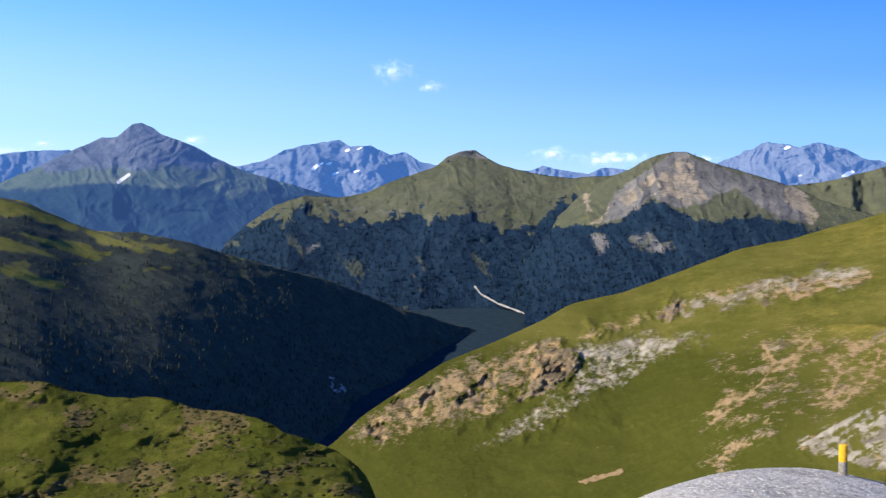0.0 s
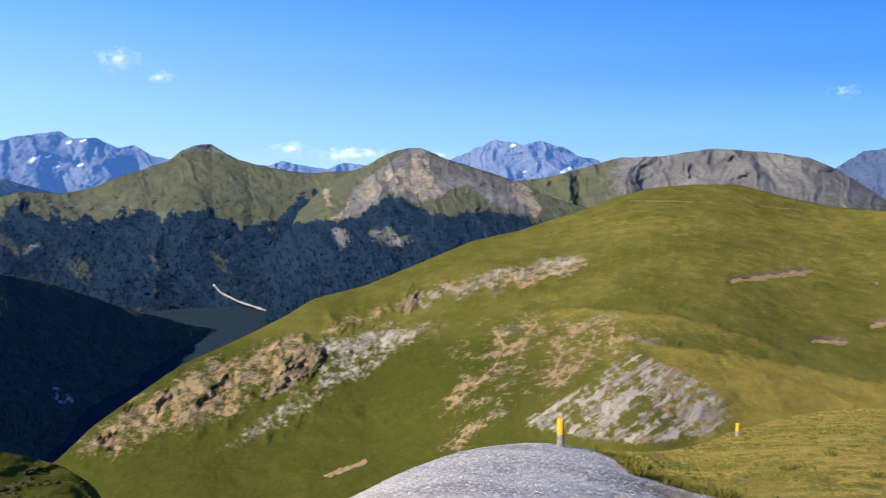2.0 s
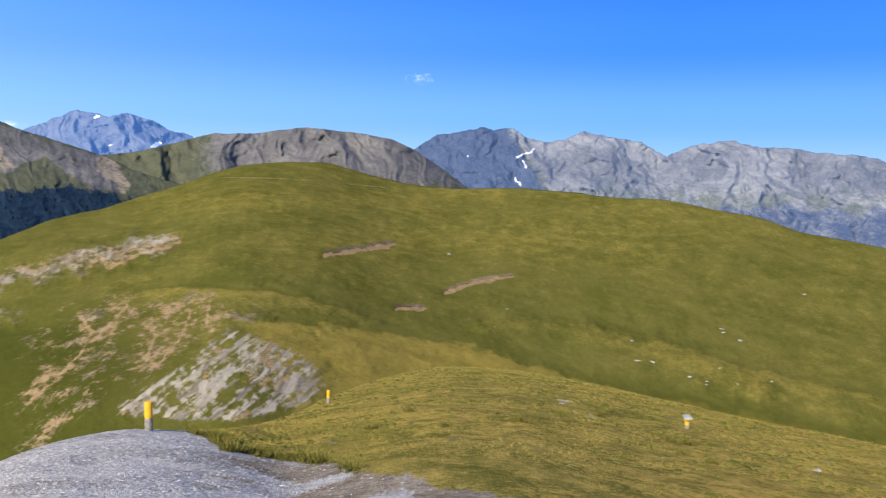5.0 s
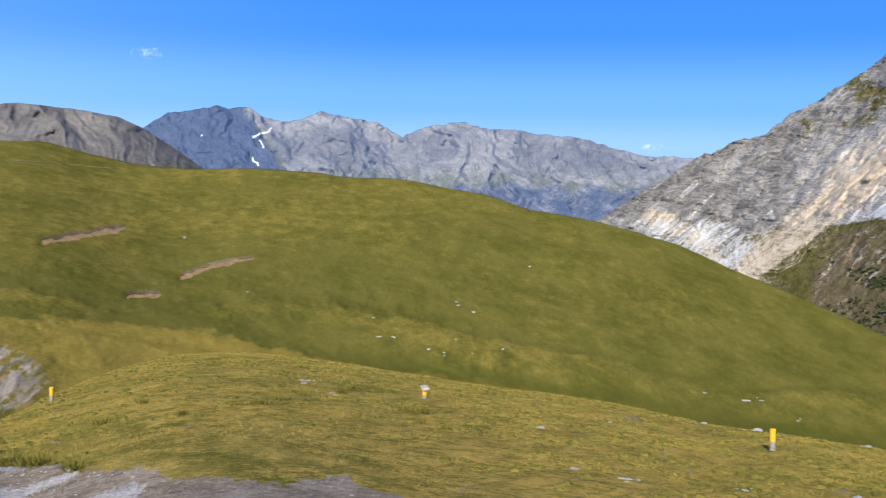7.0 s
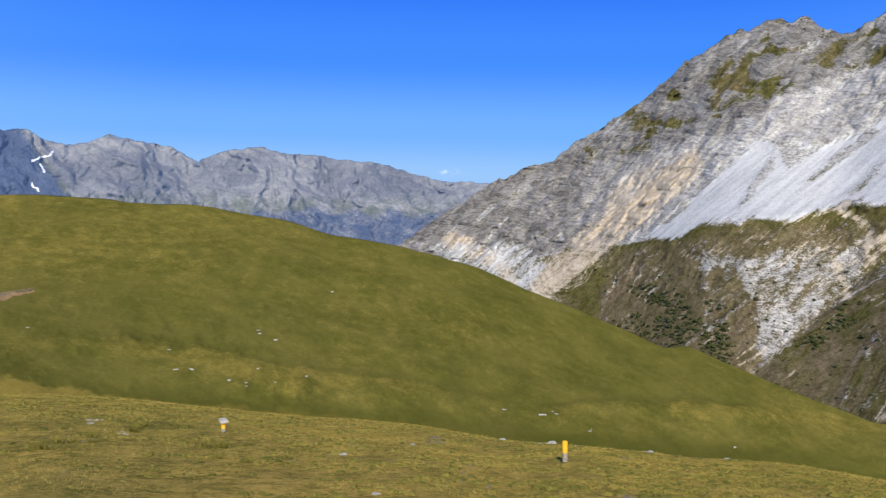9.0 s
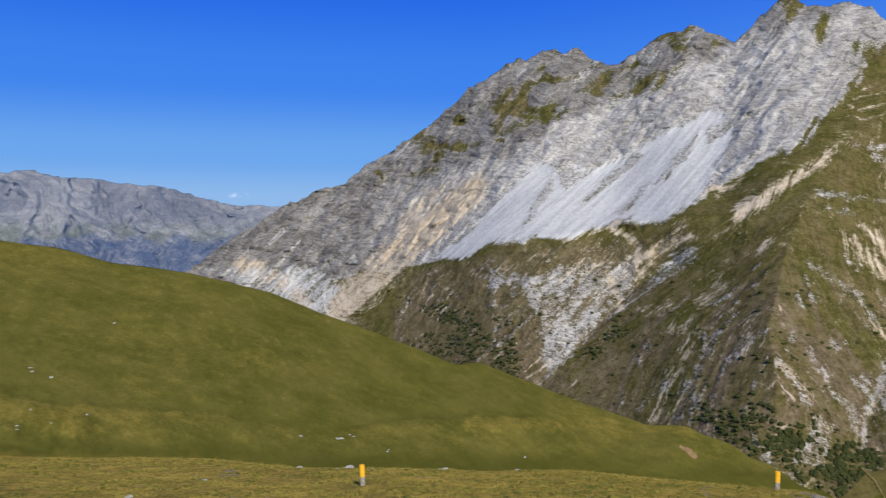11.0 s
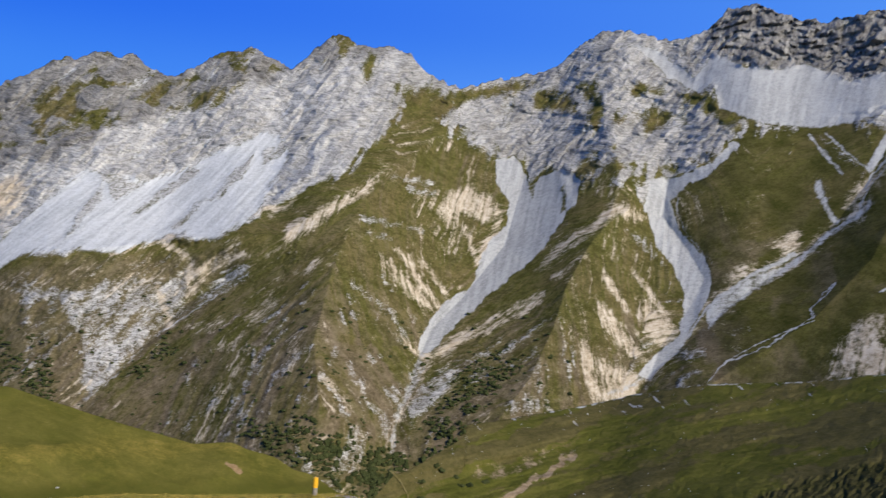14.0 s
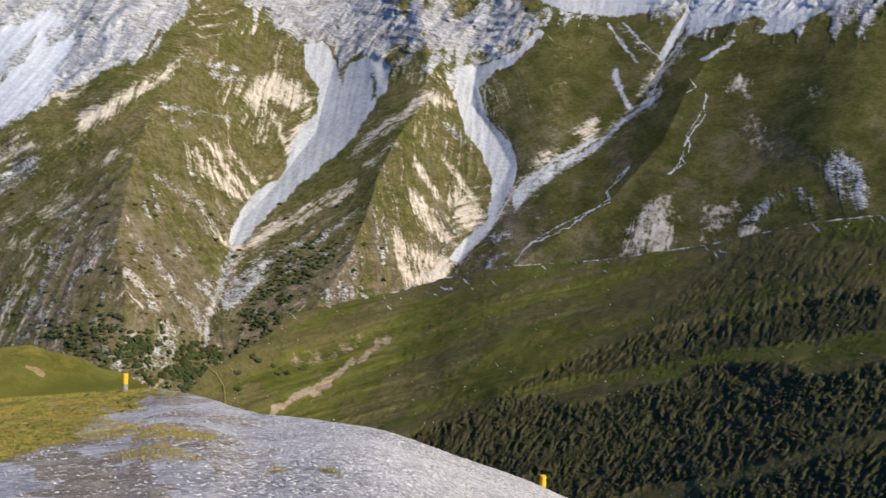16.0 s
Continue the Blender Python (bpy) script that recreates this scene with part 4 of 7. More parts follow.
HILL_EDGE = [(-6.63, -15.38), (-3.06, -12.32), (-0.21, -10.97), (2.98, -9.93), (6.14, -8.78), (7.54, -9.18), (6.15, -11.95), (4.04, -13.35), (1.20, -14.39), (-0.94, -15.06), (-3.80, -15.79)]
BROWN_SCAR = [(113.23, -14.20), (114.95, -13.11), (117.41, -12.32), (118.46, -11.92), (116.73, -13.04), (114.66, -14.32), (111.87, -15.59), (110.52, -17.12), (109.83, -17.46), (111.16, -15.61)]
DARK_RIM = [(111.30, -11.43), (113.38, -11.00), (118.28, -9.77), (121.21, -8.82), (123.52, -8.19), (125.27, -7.76), (128.75, -7.31), (130.81, -7.01), (133.82, -6.35), (137.39, -5.47), (140.18, -4.56), (142.87, -3.73), (146.48, -2.96)]
BARE_CONE = [(9.56, -2.17), (10.39, -0.28), (12.55, 1.58), (14.19, 2.50), (15.66, 1.72), (17.43, 1.20), (19.94, 0.32), (21.31, 0.02), (21.81, -2.08), (19.67, -1.67), (17.45, 0.04), (16.24, -0.53), (14.63, -1.13), (12.58, -0.59), (10.91, -1.72)]
HILL_MIX = [(15.62, -9.77), (19.01, -8.22), (26.67, -7.71), (30.40, -8.59), (27.40, -9.94), (24.58, -12.42), (21.77, -14.08), (16.24, -16.19), (14.57, -16.09), (16.94, -13.25)]
SNOW_GULLIES = [[(45.22, 0.49), (46.23, 0.93)], [(45.64, 0.29), (45.82, -0.20)], [(45.20, -0.88), (45.50, -1.25)]]
HILL_RUBBLE = [[(8.06, -9.05), (10.86, -8.55), (13.68, -8.52), (16.52, -8.75), (16.51, -9.16), (14.03, -9.71), (12.61, -10.87), (11.54, -11.81), (9.41, -12.51), (8.00, -13.48), (5.89, -14.74), (3.47, -15.59), (1.44, -15.94), (3.16, -14.58), (5.92, -13.40), (8.01, -12.47), (7.52, -10.40)],
    [(7.36, -9.37), (10.17, -8.05), (12.99, -7.05), (14.05, -6.36), (16.52, -5.67), (20.04, -4.97), (23.53, -4.60), (23.53, -5.30), (21.10, -6.19), (17.93, -6.55), (14.40, -7.41), (12.63, -8.09), (10.86, -8.48)],
    [(-7.43, -14.92), (-4.63, -13.33), (-2.39, -12.06), (0.24, -10.59), (2.58, -10.04), (5.30, -9.30), (6.67, -9.35), (7.34, -11.08), (6.62, -12.75), (3.86, -13.30), (1.81, -14.50), (-0.85, -14.95), (-4.07, -15.29), (-5.63, -15.59)]]
HILL_POCKETS = [[(4.62, -12.73), (5.42, -12.36), (5.62, -10.68)],
    [(-1.25, -12.96), (-0.51, -12.03)],
    [(2.20, -12.00), (3.04, -11.98)],
    [(-2.89, -13.00), (-1.93, -12.98)],
    [(13.16, -7.68), (14.40, -7.06)],
    [(-4.36, -14.69), (-3.89, -14.61)],
    [(1.51, -12.99), (2.52, -12.55)],
    [(5.95, -11.54), (6.65, -11.06)]]
FACE_SCREE = [[(126.22, 8.83), (127.63, 8.07), (129.68, 7.56), (131.34, 7.61), (132.95, 7.98), (134.22, 8.32), (134.16, 9.05)],
    [(134.78, 6.36), (135.02, 7.32), (134.64, 9.05), (143.61, 9.07), (143.12, 8.33), (141.72, 7.72), (140.46, 6.85), (138.78, 6.83), (139.40, 7.40), (138.69, 7.76), (137.19, 7.21), (135.95, 6.96)],
    [(130.59, 4.58), (131.08, 4.73), (131.33, 3.61), (132.18, 2.25), (131.88, 1.80), (131.22, 2.94), (130.64, 3.85)],
    [(125.16, -3.39), (126.96, -1.72), (129.27, -0.38), (131.81, 1.79), (133.71, 3.71), (134.06, 3.40), (131.91, 1.46), (129.32, -1.07), (127.03, -2.76), (125.42, -4.78)]]
FACE_RILLS = [[(135.02, 7.32), (134.80, 6.20), (133.70, 5.02), (133.45, 4.03)],
    [(130.39, 7.03), (131.13, 6.08), (132.22, 4.91)],
    [(131.21, 7.22), (132.11, 6.34), (133.36, 5.18)],
    [(135.78, 5.26), (136.69, 5.77), (137.58, 6.36)]]
FACE_PATHS = [[(136.27, 3.32), (136.19, 2.50), (135.92, 1.83), (135.36, 0.80), (135.63, 0.32), (135.55, -0.19), (135.25, -0.54), (135.41, -0.87), (134.42, -1.60)],
    [(135.30, 4.10), (135.67, 3.63), (135.15, 3.28)],
    [(132.22, -1.23), (131.77, -1.94), (130.90, -2.86), (131.21, -3.46), (129.90, -4.13), (128.24, -5.11), (126.58, -6.27), (126.25, -6.65)]]
FACE_TAN = [[(132.09, -5.88), (132.64, -4.28), (133.88, -3.00), (134.97, -2.24), (135.18, -4.60), (134.78, -5.83)],
    [(137.21, 3.52), (137.74, 4.67), (138.87, 4.23), (138.66, 3.19)],
    [(138.17, 1.77), (139.24, 1.99), (140.68, -0.05), (139.07, 0.51)],
    [(126.10, -1.77), (126.88, -0.52), (128.27, -0.78), (127.48, -1.69)],
    [(128.74, -0.07), (129.47, 1.50), (130.20, 1.71), (129.90, 0.34)],
    [(136.54, -3.31), (138.75, -2.81), (138.52, -3.83), (137.03, -5.13)],
    [(132.20, 3.15), (132.90, 4.67), (133.89, 4.70), (133.72, 3.55), (132.74, 2.67)],
    [(141.35, 3.99), (142.40, 3.87), (142.19, 3.07)]]
CHUTE_TAILS = [[(108.39, -6.78), (107.99, -8.18), (107.44, -9.81), (106.95, -11.19), (106.76, -13.24)],
    [(121.81, -7.64), (120.65, -8.54), (119.86, -8.85)]]
STRIP_T = [(110.5, -17.3), (113.6, -16.0), (115.6, -14.0), (118.1, -12.7)]
STRIP_B = [(112.5, -14.3), (114.5, -13.3), (116.3, -12.5)]
DARK2 = [(107.0, -14.6), (108.0, -14.3), (109.3, -13.4), (111.3, -12.1), (113.4, -11.1), (116.2, -10.3), (119.0, -9.5)]
SLOPEBUSH = [(110.8, -14.6), (109.8, -14.3), (111.6, -15.0), (111.1, -15.1), (112.7, -14.8), (108.6, -15.0), (108.7, -16.0), (109.5, -14.0)]
C = curve_of
flat = lambda v: (lambda az: np.full(len(az), float(v)))


def streaks(az, el, lean, size):
    """Streaks running down a slope that leans by lean degrees of azimuth per degree of height."""
    u = az - lean * el
    return np.clip(0.5 + 0.5 * fbm(np.stack([u / size, el / (size * 9), u * 0 + 5.1], -1), 4), 0, 1)


def bands(az, el, size, seed=0.0):
    return np.clip(0.5 + 0.5 * fbm(np.stack([az / size, el / size, az * 0 + seed], -1), 5), 0, 1)


# valley floor, one sheet out to the horizon
_az = np.arange(-180, 180.01, 2.0)
_r = np.concatenate([np.linspace(20, 640, 30), np.geomspace(700, 4950, 24)])
_z = np.where(_r < 650, -0.45 * _r, -292 - (_r - 650) * 0.012)
_A, _Rg = np.meshgrid(_az, _r)
_Zg = np.repeat(_z[:, None], len(_az), 1) + 6 * fbm(place(_A, _Rg, _Rg * 0).reshape(-1, 3) / 150, 4).reshape(_A.shape)
# wood colour pushed to blue: valley haze painted in
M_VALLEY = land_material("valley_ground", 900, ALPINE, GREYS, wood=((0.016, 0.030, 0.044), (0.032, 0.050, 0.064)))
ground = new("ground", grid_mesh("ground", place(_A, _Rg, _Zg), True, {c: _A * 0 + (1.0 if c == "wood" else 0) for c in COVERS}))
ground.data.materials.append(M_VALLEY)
tagged(ground, "dark green wooded valley floor", "ground", kind="structure")

# the knoll underfoot
KNOLL_R = [(-180, 30), (-60, 40), (-26, 14), (-4, 12), (12, 14), (20, 18), (25, 19), (28.6, 23), (31.5, 31), (34, 42), (38, 60), (42, 74), (46, 76), (50, 70),
           (56, 58), (61, 50), (70, 42), (78, 32), (90, 30), (102, 29), (108, 20), (115, 15), (121, 14), (131, 16), (150, 18), (180, 30)]
KNOLL_E = [(-180, -12), (-60, -16), (-26, -21.5), (-8, -20.5)] + NEAR_EDGE + [(135, -23.0), (150, -22), (180, -12)]
knoll_r, knoll_e = C(KNOLL_R, 2.0), C(KNOLL_E, 1.8)
near_edge, gold_line = C(NEAR_EDGE, 0.5), C(RIM_B, 0.4)


def knoll_height(az, r):
    re = knoll_r(az)
    k = np.tan(np.radians(-knoll_e(az))) - EYE / re
    k = 0.215 + (k - 0.215) * smoothstep(2.0, 11.0, r)
    p = place(az, r, r * 0)
    bumps = 0.05 * fbm(p / 1.3, 4) * np.clip(r / 6, 0, 1) + 0.10 * fbm(p / 5.0, 3) * np.clip(r / 12, 0, 1)
    over = np.maximum(r - re, 0)
    return -k * r + bumps * np.clip(np.abs(r - re) / 4 + 0.25, 0, 1) - over * 0.32


GRAVEL_A = [(6, -19.4), (9.5, -17.6), (13, -16.4), (16, -15.6), (20, -15.0), (24.5, -15.1), (26.8, -16.4), (29.6, -17.3), (32.5, -18.0), (35.7, -18.6), (43.4, -20.1),
            (51, -20.3), (54, -21.1), (58, -24), (50, -60), (10, -60)]
GRAVEL_B = [(102.7, -16.1), (104.6, -16.1), (106.7, -16.5), (108, -16.3), (113, -17.3), (118, -17.9), (124.3, -19.6), (131, -21.2), (140, -22.5), (140, -60), (90, -60),
            (94.1, -20.0), (97.0, -19.4), (99.8, -18.7), (102.3, -17.3)]


def knoll_cover(az, r, z):
    el = np.degrees(np.arctan2(z - EYE, r))
    az, el = warp(az, el * 2.5, 2.0, 1.5)
    az, el = warp(az, el, 0.5, 0.35, 7.0)
    el = el / 2.5
    g = np.maximum(inside(az, el, GRAVEL_A, 0.5), inside(az, el, GRAVEL_B, 0.9))
    patch = smoothstep(0.74, 0.9, bands(az, el * 4, 1.2, 2.0)) * 0.42
    g = np.maximum(g, smoothstep(6.0, 4.0, r))
    return np.maximum(g, patch * (az > 30) * (el < -14.5))


_az = np.concatenate([np.arange(-180, -30, 1.5), np.arange(-30, 150, 0.22), np.arange(150, 180.1, 1.5)])
_s = np.concatenate([np.linspace(0.0, 1, 170), np.linspace(1.02, 1.4, 12), np.geomspace(1.5, 4, 10)])
_A = np.repeat(_az[None], len(_s), 0)
_R = knoll_r(_az)[None] * _s[:, None]
_Z = knoll_height(_A.reshape(-1), _R.reshape(-1))
_g = knoll_cover(_A.reshape(-1), _R.reshape(-1), _Z)
_cov = {c: _A * 0 for c in COVERS}
_cov["dry"] = (0.42 + 0.4 * (bands(_A.reshape(-1), _R.reshape(-1) * 0.8, 7, 4) - 0.5)).reshape(_A.shape)
# golden cover raised to the right, making up for weak sunlight there
_cov["dry"] = (_cov["dry"] + 0.5 * smoothstep(48, 66, _A)) * (1 - 0.5 * smoothstep(30, 90, _R))
_cov["wood"] = 0.6 * smoothstep(18, 85, _R) * smoothstep(75, 50, _A) * (1 - smoothstep(0.72, 0.95, _R / knoll_r(_az)[None]))
_cov["dry"] = _cov["dry"] + 0.35 * smoothstep(0.75, 0.97, _R / knoll_r(_az)[None])
_p3 = place(_A, _R, _R * 0).reshape(-1, 3)
_cov["streak"] = np.clip(0.55 + 0.7 * fbm(_p3 / 0.9, 5), 0, 1).reshape(_A.shape)
_cov["ochre"] = (np.clip(4 * _g * (1 - _g), 0, 1) * (0.25 + 0.6 * np.clip(0.5 + fbm(_p3 / 1.7 + 9, 4), 0, 1))
                 + _g * (0.3 + 0.6 * smoothstep(-0.2, 0.5, fbm(_p3 / 2.6 + 4, 4))) * smoothstep(118, 104, _A.reshape(-1)) * (_A.reshape(-1) > 80)).reshape(_A.shape)
_earth = (_g * smoothstep(0.0, 0.35, 0.25 + fbm(_p3 / np.array([1.3, 0.8, 1.0]) + 4, 6)) * np.maximum(smoothstep(119, 103, _A.reshape(-1)) * (_A.reshape(-1) > 80), 0.95 * smoothstep(16, 36, _A.reshape(-1)) * (_A.reshape(-1) < 80)) * smoothstep(4.5, 8.0, _R.reshape(-1))).reshape(_A.shape)
_cov["ochre"] = np.maximum(_cov["ochre"], 1.2 * _earth)
_cov["scree"] = _g.reshape(_A.shape) * (1 - 0.92 * _earth)
M_KNOLL = land_material("knoll_turf", 25, ((0.13, 0.122, 0.026), (0.26, 0.206, 0.046), (0.43, 0.32, 0.085)), GREYS, crisp=0.085,
                        patchy=0.12, scree=((0.235, 0.215, 0.195), (0.63, 0.595, 0.56)), ochre=((0.19, 0.15, 0.105), (0.39, 0.32, 0.24)), wood=((0.11, 0.104, 0.022), (0.18, 0.15, 0.034)), dry=((0.20, 0.158, 0.034), (0.54, 0.37, 0.09)), bump=0.8)
knoll = new("knoll", grid_mesh("knoll", place(_A, _R, _Z.reshape(_A.shape)), True, _cov))
knoll.data.materials.append(M_KNOLL)
tagged(knoll, "dry yellow-green alpine turf with grey slate gravel", "ground", kind="structure")

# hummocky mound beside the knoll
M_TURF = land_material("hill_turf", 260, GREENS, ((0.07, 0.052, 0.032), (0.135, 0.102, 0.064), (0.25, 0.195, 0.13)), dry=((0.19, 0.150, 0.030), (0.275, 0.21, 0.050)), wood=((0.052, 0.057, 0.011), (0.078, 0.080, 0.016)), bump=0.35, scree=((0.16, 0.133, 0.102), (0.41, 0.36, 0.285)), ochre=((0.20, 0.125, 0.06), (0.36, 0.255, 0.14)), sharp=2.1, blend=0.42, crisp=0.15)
M_MOUND = land_material("mound_turf", 70, ((0.036, 0.044, 0.008), (0.066, 0.072, 0.012), (0.10, 0.098, 0.022)), GREYS,
                        dry=((0.075, 0.06, 0.025), (0.15, 0.115, 0.05)), bump=0.8)
mound, MOUND_G = sheet("grassy_mound", M_MOUND, C([(-60, -9), (-40, -10)] + MOUND + [(-3, -22)], 0.4), flat(-24), C([(-60, 110), (-26, 95), (-8, 70), (-3, 60)]),
                       C([(-60, 55), (-26, 52), (-3, 44)]), -45, -3, 0.1, 120, rough=0.05, size=8, jag=0.35, jag_size=2.5,
                       cover=lambda a, e: {"dry": 0.75 * smoothstep(0.5, 0.75, bands(a, e * 2.2, 2.2, 9.0))})
tagged(mound, "hummocky green grass mound with brown heather patches", "mound")

# the long green hill
HILL_RC = C([(-8, 230), (5, 290), (20, 370), (35, 430), (50, 420), (70, 430), (90, 430), (107, 420)], 3)
HILL_RF = C([(-8, 190), (5, 178), (12, 166), (20, 157), (28, 156), (36, 176), (50, 215), (70, 255), (90, 320), (107, 365)], 3)
HILL_F = C([(-8, -21), (12, -21.5), (20, -18.5), (35, -17), (60, -17), (80, -18), (107, -20)], 2)
HILL_RIDGES = [[(43.5, -10), (48.5, -10), (55, -11.3), (60, -12.6)],
               [(25, -2.4), (31, -2.4), (38, -2.3), (44, -1.6)], [(84, -13.6), (90, -13.3), (97, -13.2)]]
SLIPS = [(SLIP_A, 0.22), (SLIP_B, 0.22), (SLIP_C, 0.22), (SLIP_D, 0.25), (SLIP_E, 0.2)]


FOLDS = [(FOLD1, 0.003), (FOLD2, 0.006), (FOLD3, 0.009)]


def fold_side(a, e, line):
    """Degrees above a fold line, and how far the line holds at this azimuth."""
    pts = sorted(line)
    x, y = np.array([p[0] for p in pts]), np.array([p[1] for p in pts])
    return e - np.interp(a, x, y), smoothstep(x[0] - 0.5, x[0] + 2.5, a) * smoothstep(x[-1] + 0.5, x[-1] - 2.5, a)


def hill_relief(a, e):
    a2, e2 = warp(a, e, 1.2, 0.8, 4.0)
    out = np.zeros(len(a))
    out += 0.008 * fbm(np.stack([a2 / 8, e2 / 2.6, a * 0 + 3.3], -1), 2) + 0.0008 * fbm(np.stack([a2 / 1.8, e2 / 0.7, a * 0 + 5.3], -1), 3)
    for line in HILL_RIDGES:
        out += 0.010 * np.exp(-(line_distance(a2, e2, line) / 1.3) ** 2)
    for line, deep in FOLDS:
        d, fade = fold_side(a2, e + 0.25 * (e2 - e), line)
        out += deep * fade * smoothstep(0.25, -0.35, d) * np.exp(np.minimum(d, 0) / 1.6)
    rough = bands(a, e, 0.5, 1) + 0.7 * bands(a, e, 0.18, 2)
    for ring in HILL_CRAG:
        out += 0.014 * inside(a2, e2, ring, 0.35) * rough
    for ring in HILL_GREY + HILL_TAN[:1]:
        out += 0.004 * inside(a2, e2, ring, 0.5) * rough
    for line, deep in ((RIM_A, 0.010), (RIM_B, 0.006)):
        d, fade = fold_side(a2, e + 0.2 * (e2 - e), line)
        out += deep * fade * smoothstep(0.2, -0.2, d) * np.exp(np.minimum(d, 0) / 1.2)
    for k, ring in enumerate(HILL_RUBBLE):
        out += (0.003, 0.004, 0.004)[k] * inside(a2, e2, ring, 0.5) * rough
    for line in HILL_POCKETS:
        out -= 0.012 * np.exp(-(line_distance(a2, e2, line) / 0.3) ** 2)
    for line, w in SLIPS[:3]:
        out -= 0.004 * np.exp(-(line_distance(a, e, line) / w) ** 2)
    out += inside(a, e, HILL_RIBS, 0.8) * (0.008 + 0.002 * (streaks(a2, e2, 0.85, 0.3) - 0.5) + 0.002 * (bands(a, e, 0.3, 6) - 0.5))
    return out


def hill_cover(a0, e0):
    a, e = warp(a0, e0, 1.2, 0.6, 4.0)
    am, em = warp(a0, e0, 0.4, 0.12, 4.0)
    b = bands((a0 + 2 * e0) * 0.4, e0 - 0.38 * a0, 0.3, 3)
    ribs = smoothstep(0.2, 0.8, 0.6 * streaks(0.5 * (a + am), 0.5 * (e + em), 1.5, 0.28) + 0.4 * bands(a0, e0, 0.35, 17))
    bite = 0.35 + 1.1 * bands(a0, e0, 0.7, 12)
    mottle = bands(a0, e0 * 1.4, 0.32, 19)
    rock, scree, ochre = np.zeros(len(a)), np.zeros(len(a)), np.zeros(len(a))
    for ring in HILL_TAN + [HILL_EDGE]:
        ochre = np.maximum(ochre, inside(a, e, ring, 0.9) * (0.16 + 0.62 * mottle))
        rock = np.maximum(rock, inside(a, e, ring, 0.7) * (0.12 + 0.5 * ribs))
    for ring in HILL_GREY + HILL_CRAG:
        wide = inside(a, e, ring, 1.5)
        rock = np.maximum(rock, wide * (0.1 + 0.45 * b))
        ochre = np.maximum(ochre, wide * (0.05 + 0.5 * mottle))
    near_veins = np.zeros(len(a))
    for line in HILL_VEINS[:5]:
        near_veins = np.maximum(near_veins, along(a, e, line, 1.0, 0.9))
    ochre = np.maximum(ochre, near_veins * (0.12 + 0.55 * mottle))
    rock = np.maximum(rock, near_veins * (0.12 + 0.4 * ribs))
    mixed = inside(a, e, HILL_MIX, 1.0)
    ochre = np.maximum(ochre, mixed * (0.05 + 0.5 * bands(a0, e0 * 1.6, 0.5, 33)))
    rock = np.maximum(rock, mixed * (0.06 + 0.4 * ribs))
    for k, ring in enumerate(HILL_GREY):
        scree = np.maximum(scree, inside(a, e, ring, 0.6) * (0.26 + 0.42 * mottle))
        ochre = np.maximum(ochre, 0.5 * inside(a, e, ring, 0.8) * b)
        rock = np.maximum(rock, inside(a, e, ring, 0.3) * 0.75 * (1 - mottle))
    speckle = bands(a0, e0 * 1.3, 0.16, 43)
    for k, ring in enumerate(HILL_RUBBLE):
        core = inside(0.5 * (a + am), 0.5 * (e + em), ring, 0.7)
        scree = np.maximum(scree, core * (0.5, 0.45, 0.2)[k] * (0.5 + 0.7 * speckle) * (0.6 + 0.9 * b))
        ochre = np.maximum(ochre, core * (0.3, 0.75, 0.46)[k] * (0.25 + 1.1 * (1 - b)) * (0.4 + 0.8 * mottle))
        rock = np.maximum(rock, core * (0.35, 0.4, 0.5)[k] * (0.3 + 1.1 * (1 - speckle)))
    # shade of the hollows painted as darker rock, over the relief
    for line in HILL_POCKETS:
        rock = np.maximum(rock, 1.15 * along(am, em, line, 0.22 * bite, 0.6))
    for ring in HILL_CRAG:
        rock = np.maximum(rock, inside(am, em, ring, 0.3) * (0.5 + 0.5 * b))
        ochre = np.maximum(ochre, 0.55 * inside(am, em, ring, 0.4) * mottle)
    for line in HILL_VEINS:
        ochre = np.maximum(ochre, along(am, em, line, 0.07 + 0.14 * mottle, 0.9) * (0.45 + 0.4 * b))
    for line, w in SLIPS:
        ochre = np.maximum(ochre, along(am, em, line, w * 0.6 * bite, 0.6) * (0.75 + 0.4 * b))
    patch = inside(am, em, HILL_RIBS, 0.4)
    slant = smoothstep(0.25, 0.75, 0.55 * streaks(0.3 * a0 + 0.7 * am, 0.3 * e0 + 0.7 * em, 1.4, 0.24) + 0.45 * bands(a0, e0, 0.3, 27))
    scree = np.maximum(scree, patch * (0.24 + 0.5 * slant))
    ochre = np.maximum(ochre, patch * 0.75 * (1 - slant) * smoothstep(0.35, 0.6, bands(a, e, 1.2, 8)))
    dry = 0.14 + 0.35 * (bands(a, e * 3, 7, 6) - 0.4) + 0.12 * smoothstep(-9, -2, e)
    for line in HILL_RIDGES:
        dry += 0.2 * along(a, e, line, 0.5, 0.9)
    dry += -0.15 * smoothstep(24, 16, a)
    # fold shading painted as grass: golden lit rims, dark green creases
    for line in (RIM_A, RIM_B):
        d, fade = fold_side(a, e0 + 0.2 * (e - e0), line)
        dry += fade * (0.45 * smoothstep(0.15, -0.1, d) * np.exp(np.minimum(d, 0) / 0.6) - 0.3 * smoothstep(-0.1, 0.15, d) * np.exp(-np.maximum(d, 0) / 0.5))
    for line, deep in FOLDS:
        d, fade = fold_side(a, e0 + 0.25 * (e - e0), line)
        dry += fade * (0.22 * smoothstep(0.1, -0.15, d) * np.exp(np.minimum(d, 0) / 0.7) - 0.2 * smoothstep(-0.1, 0.15, d) * np.exp(-np.maximum(d, 0) / 0.5))
    d, fade = fold_side(a, e, FOLD1)
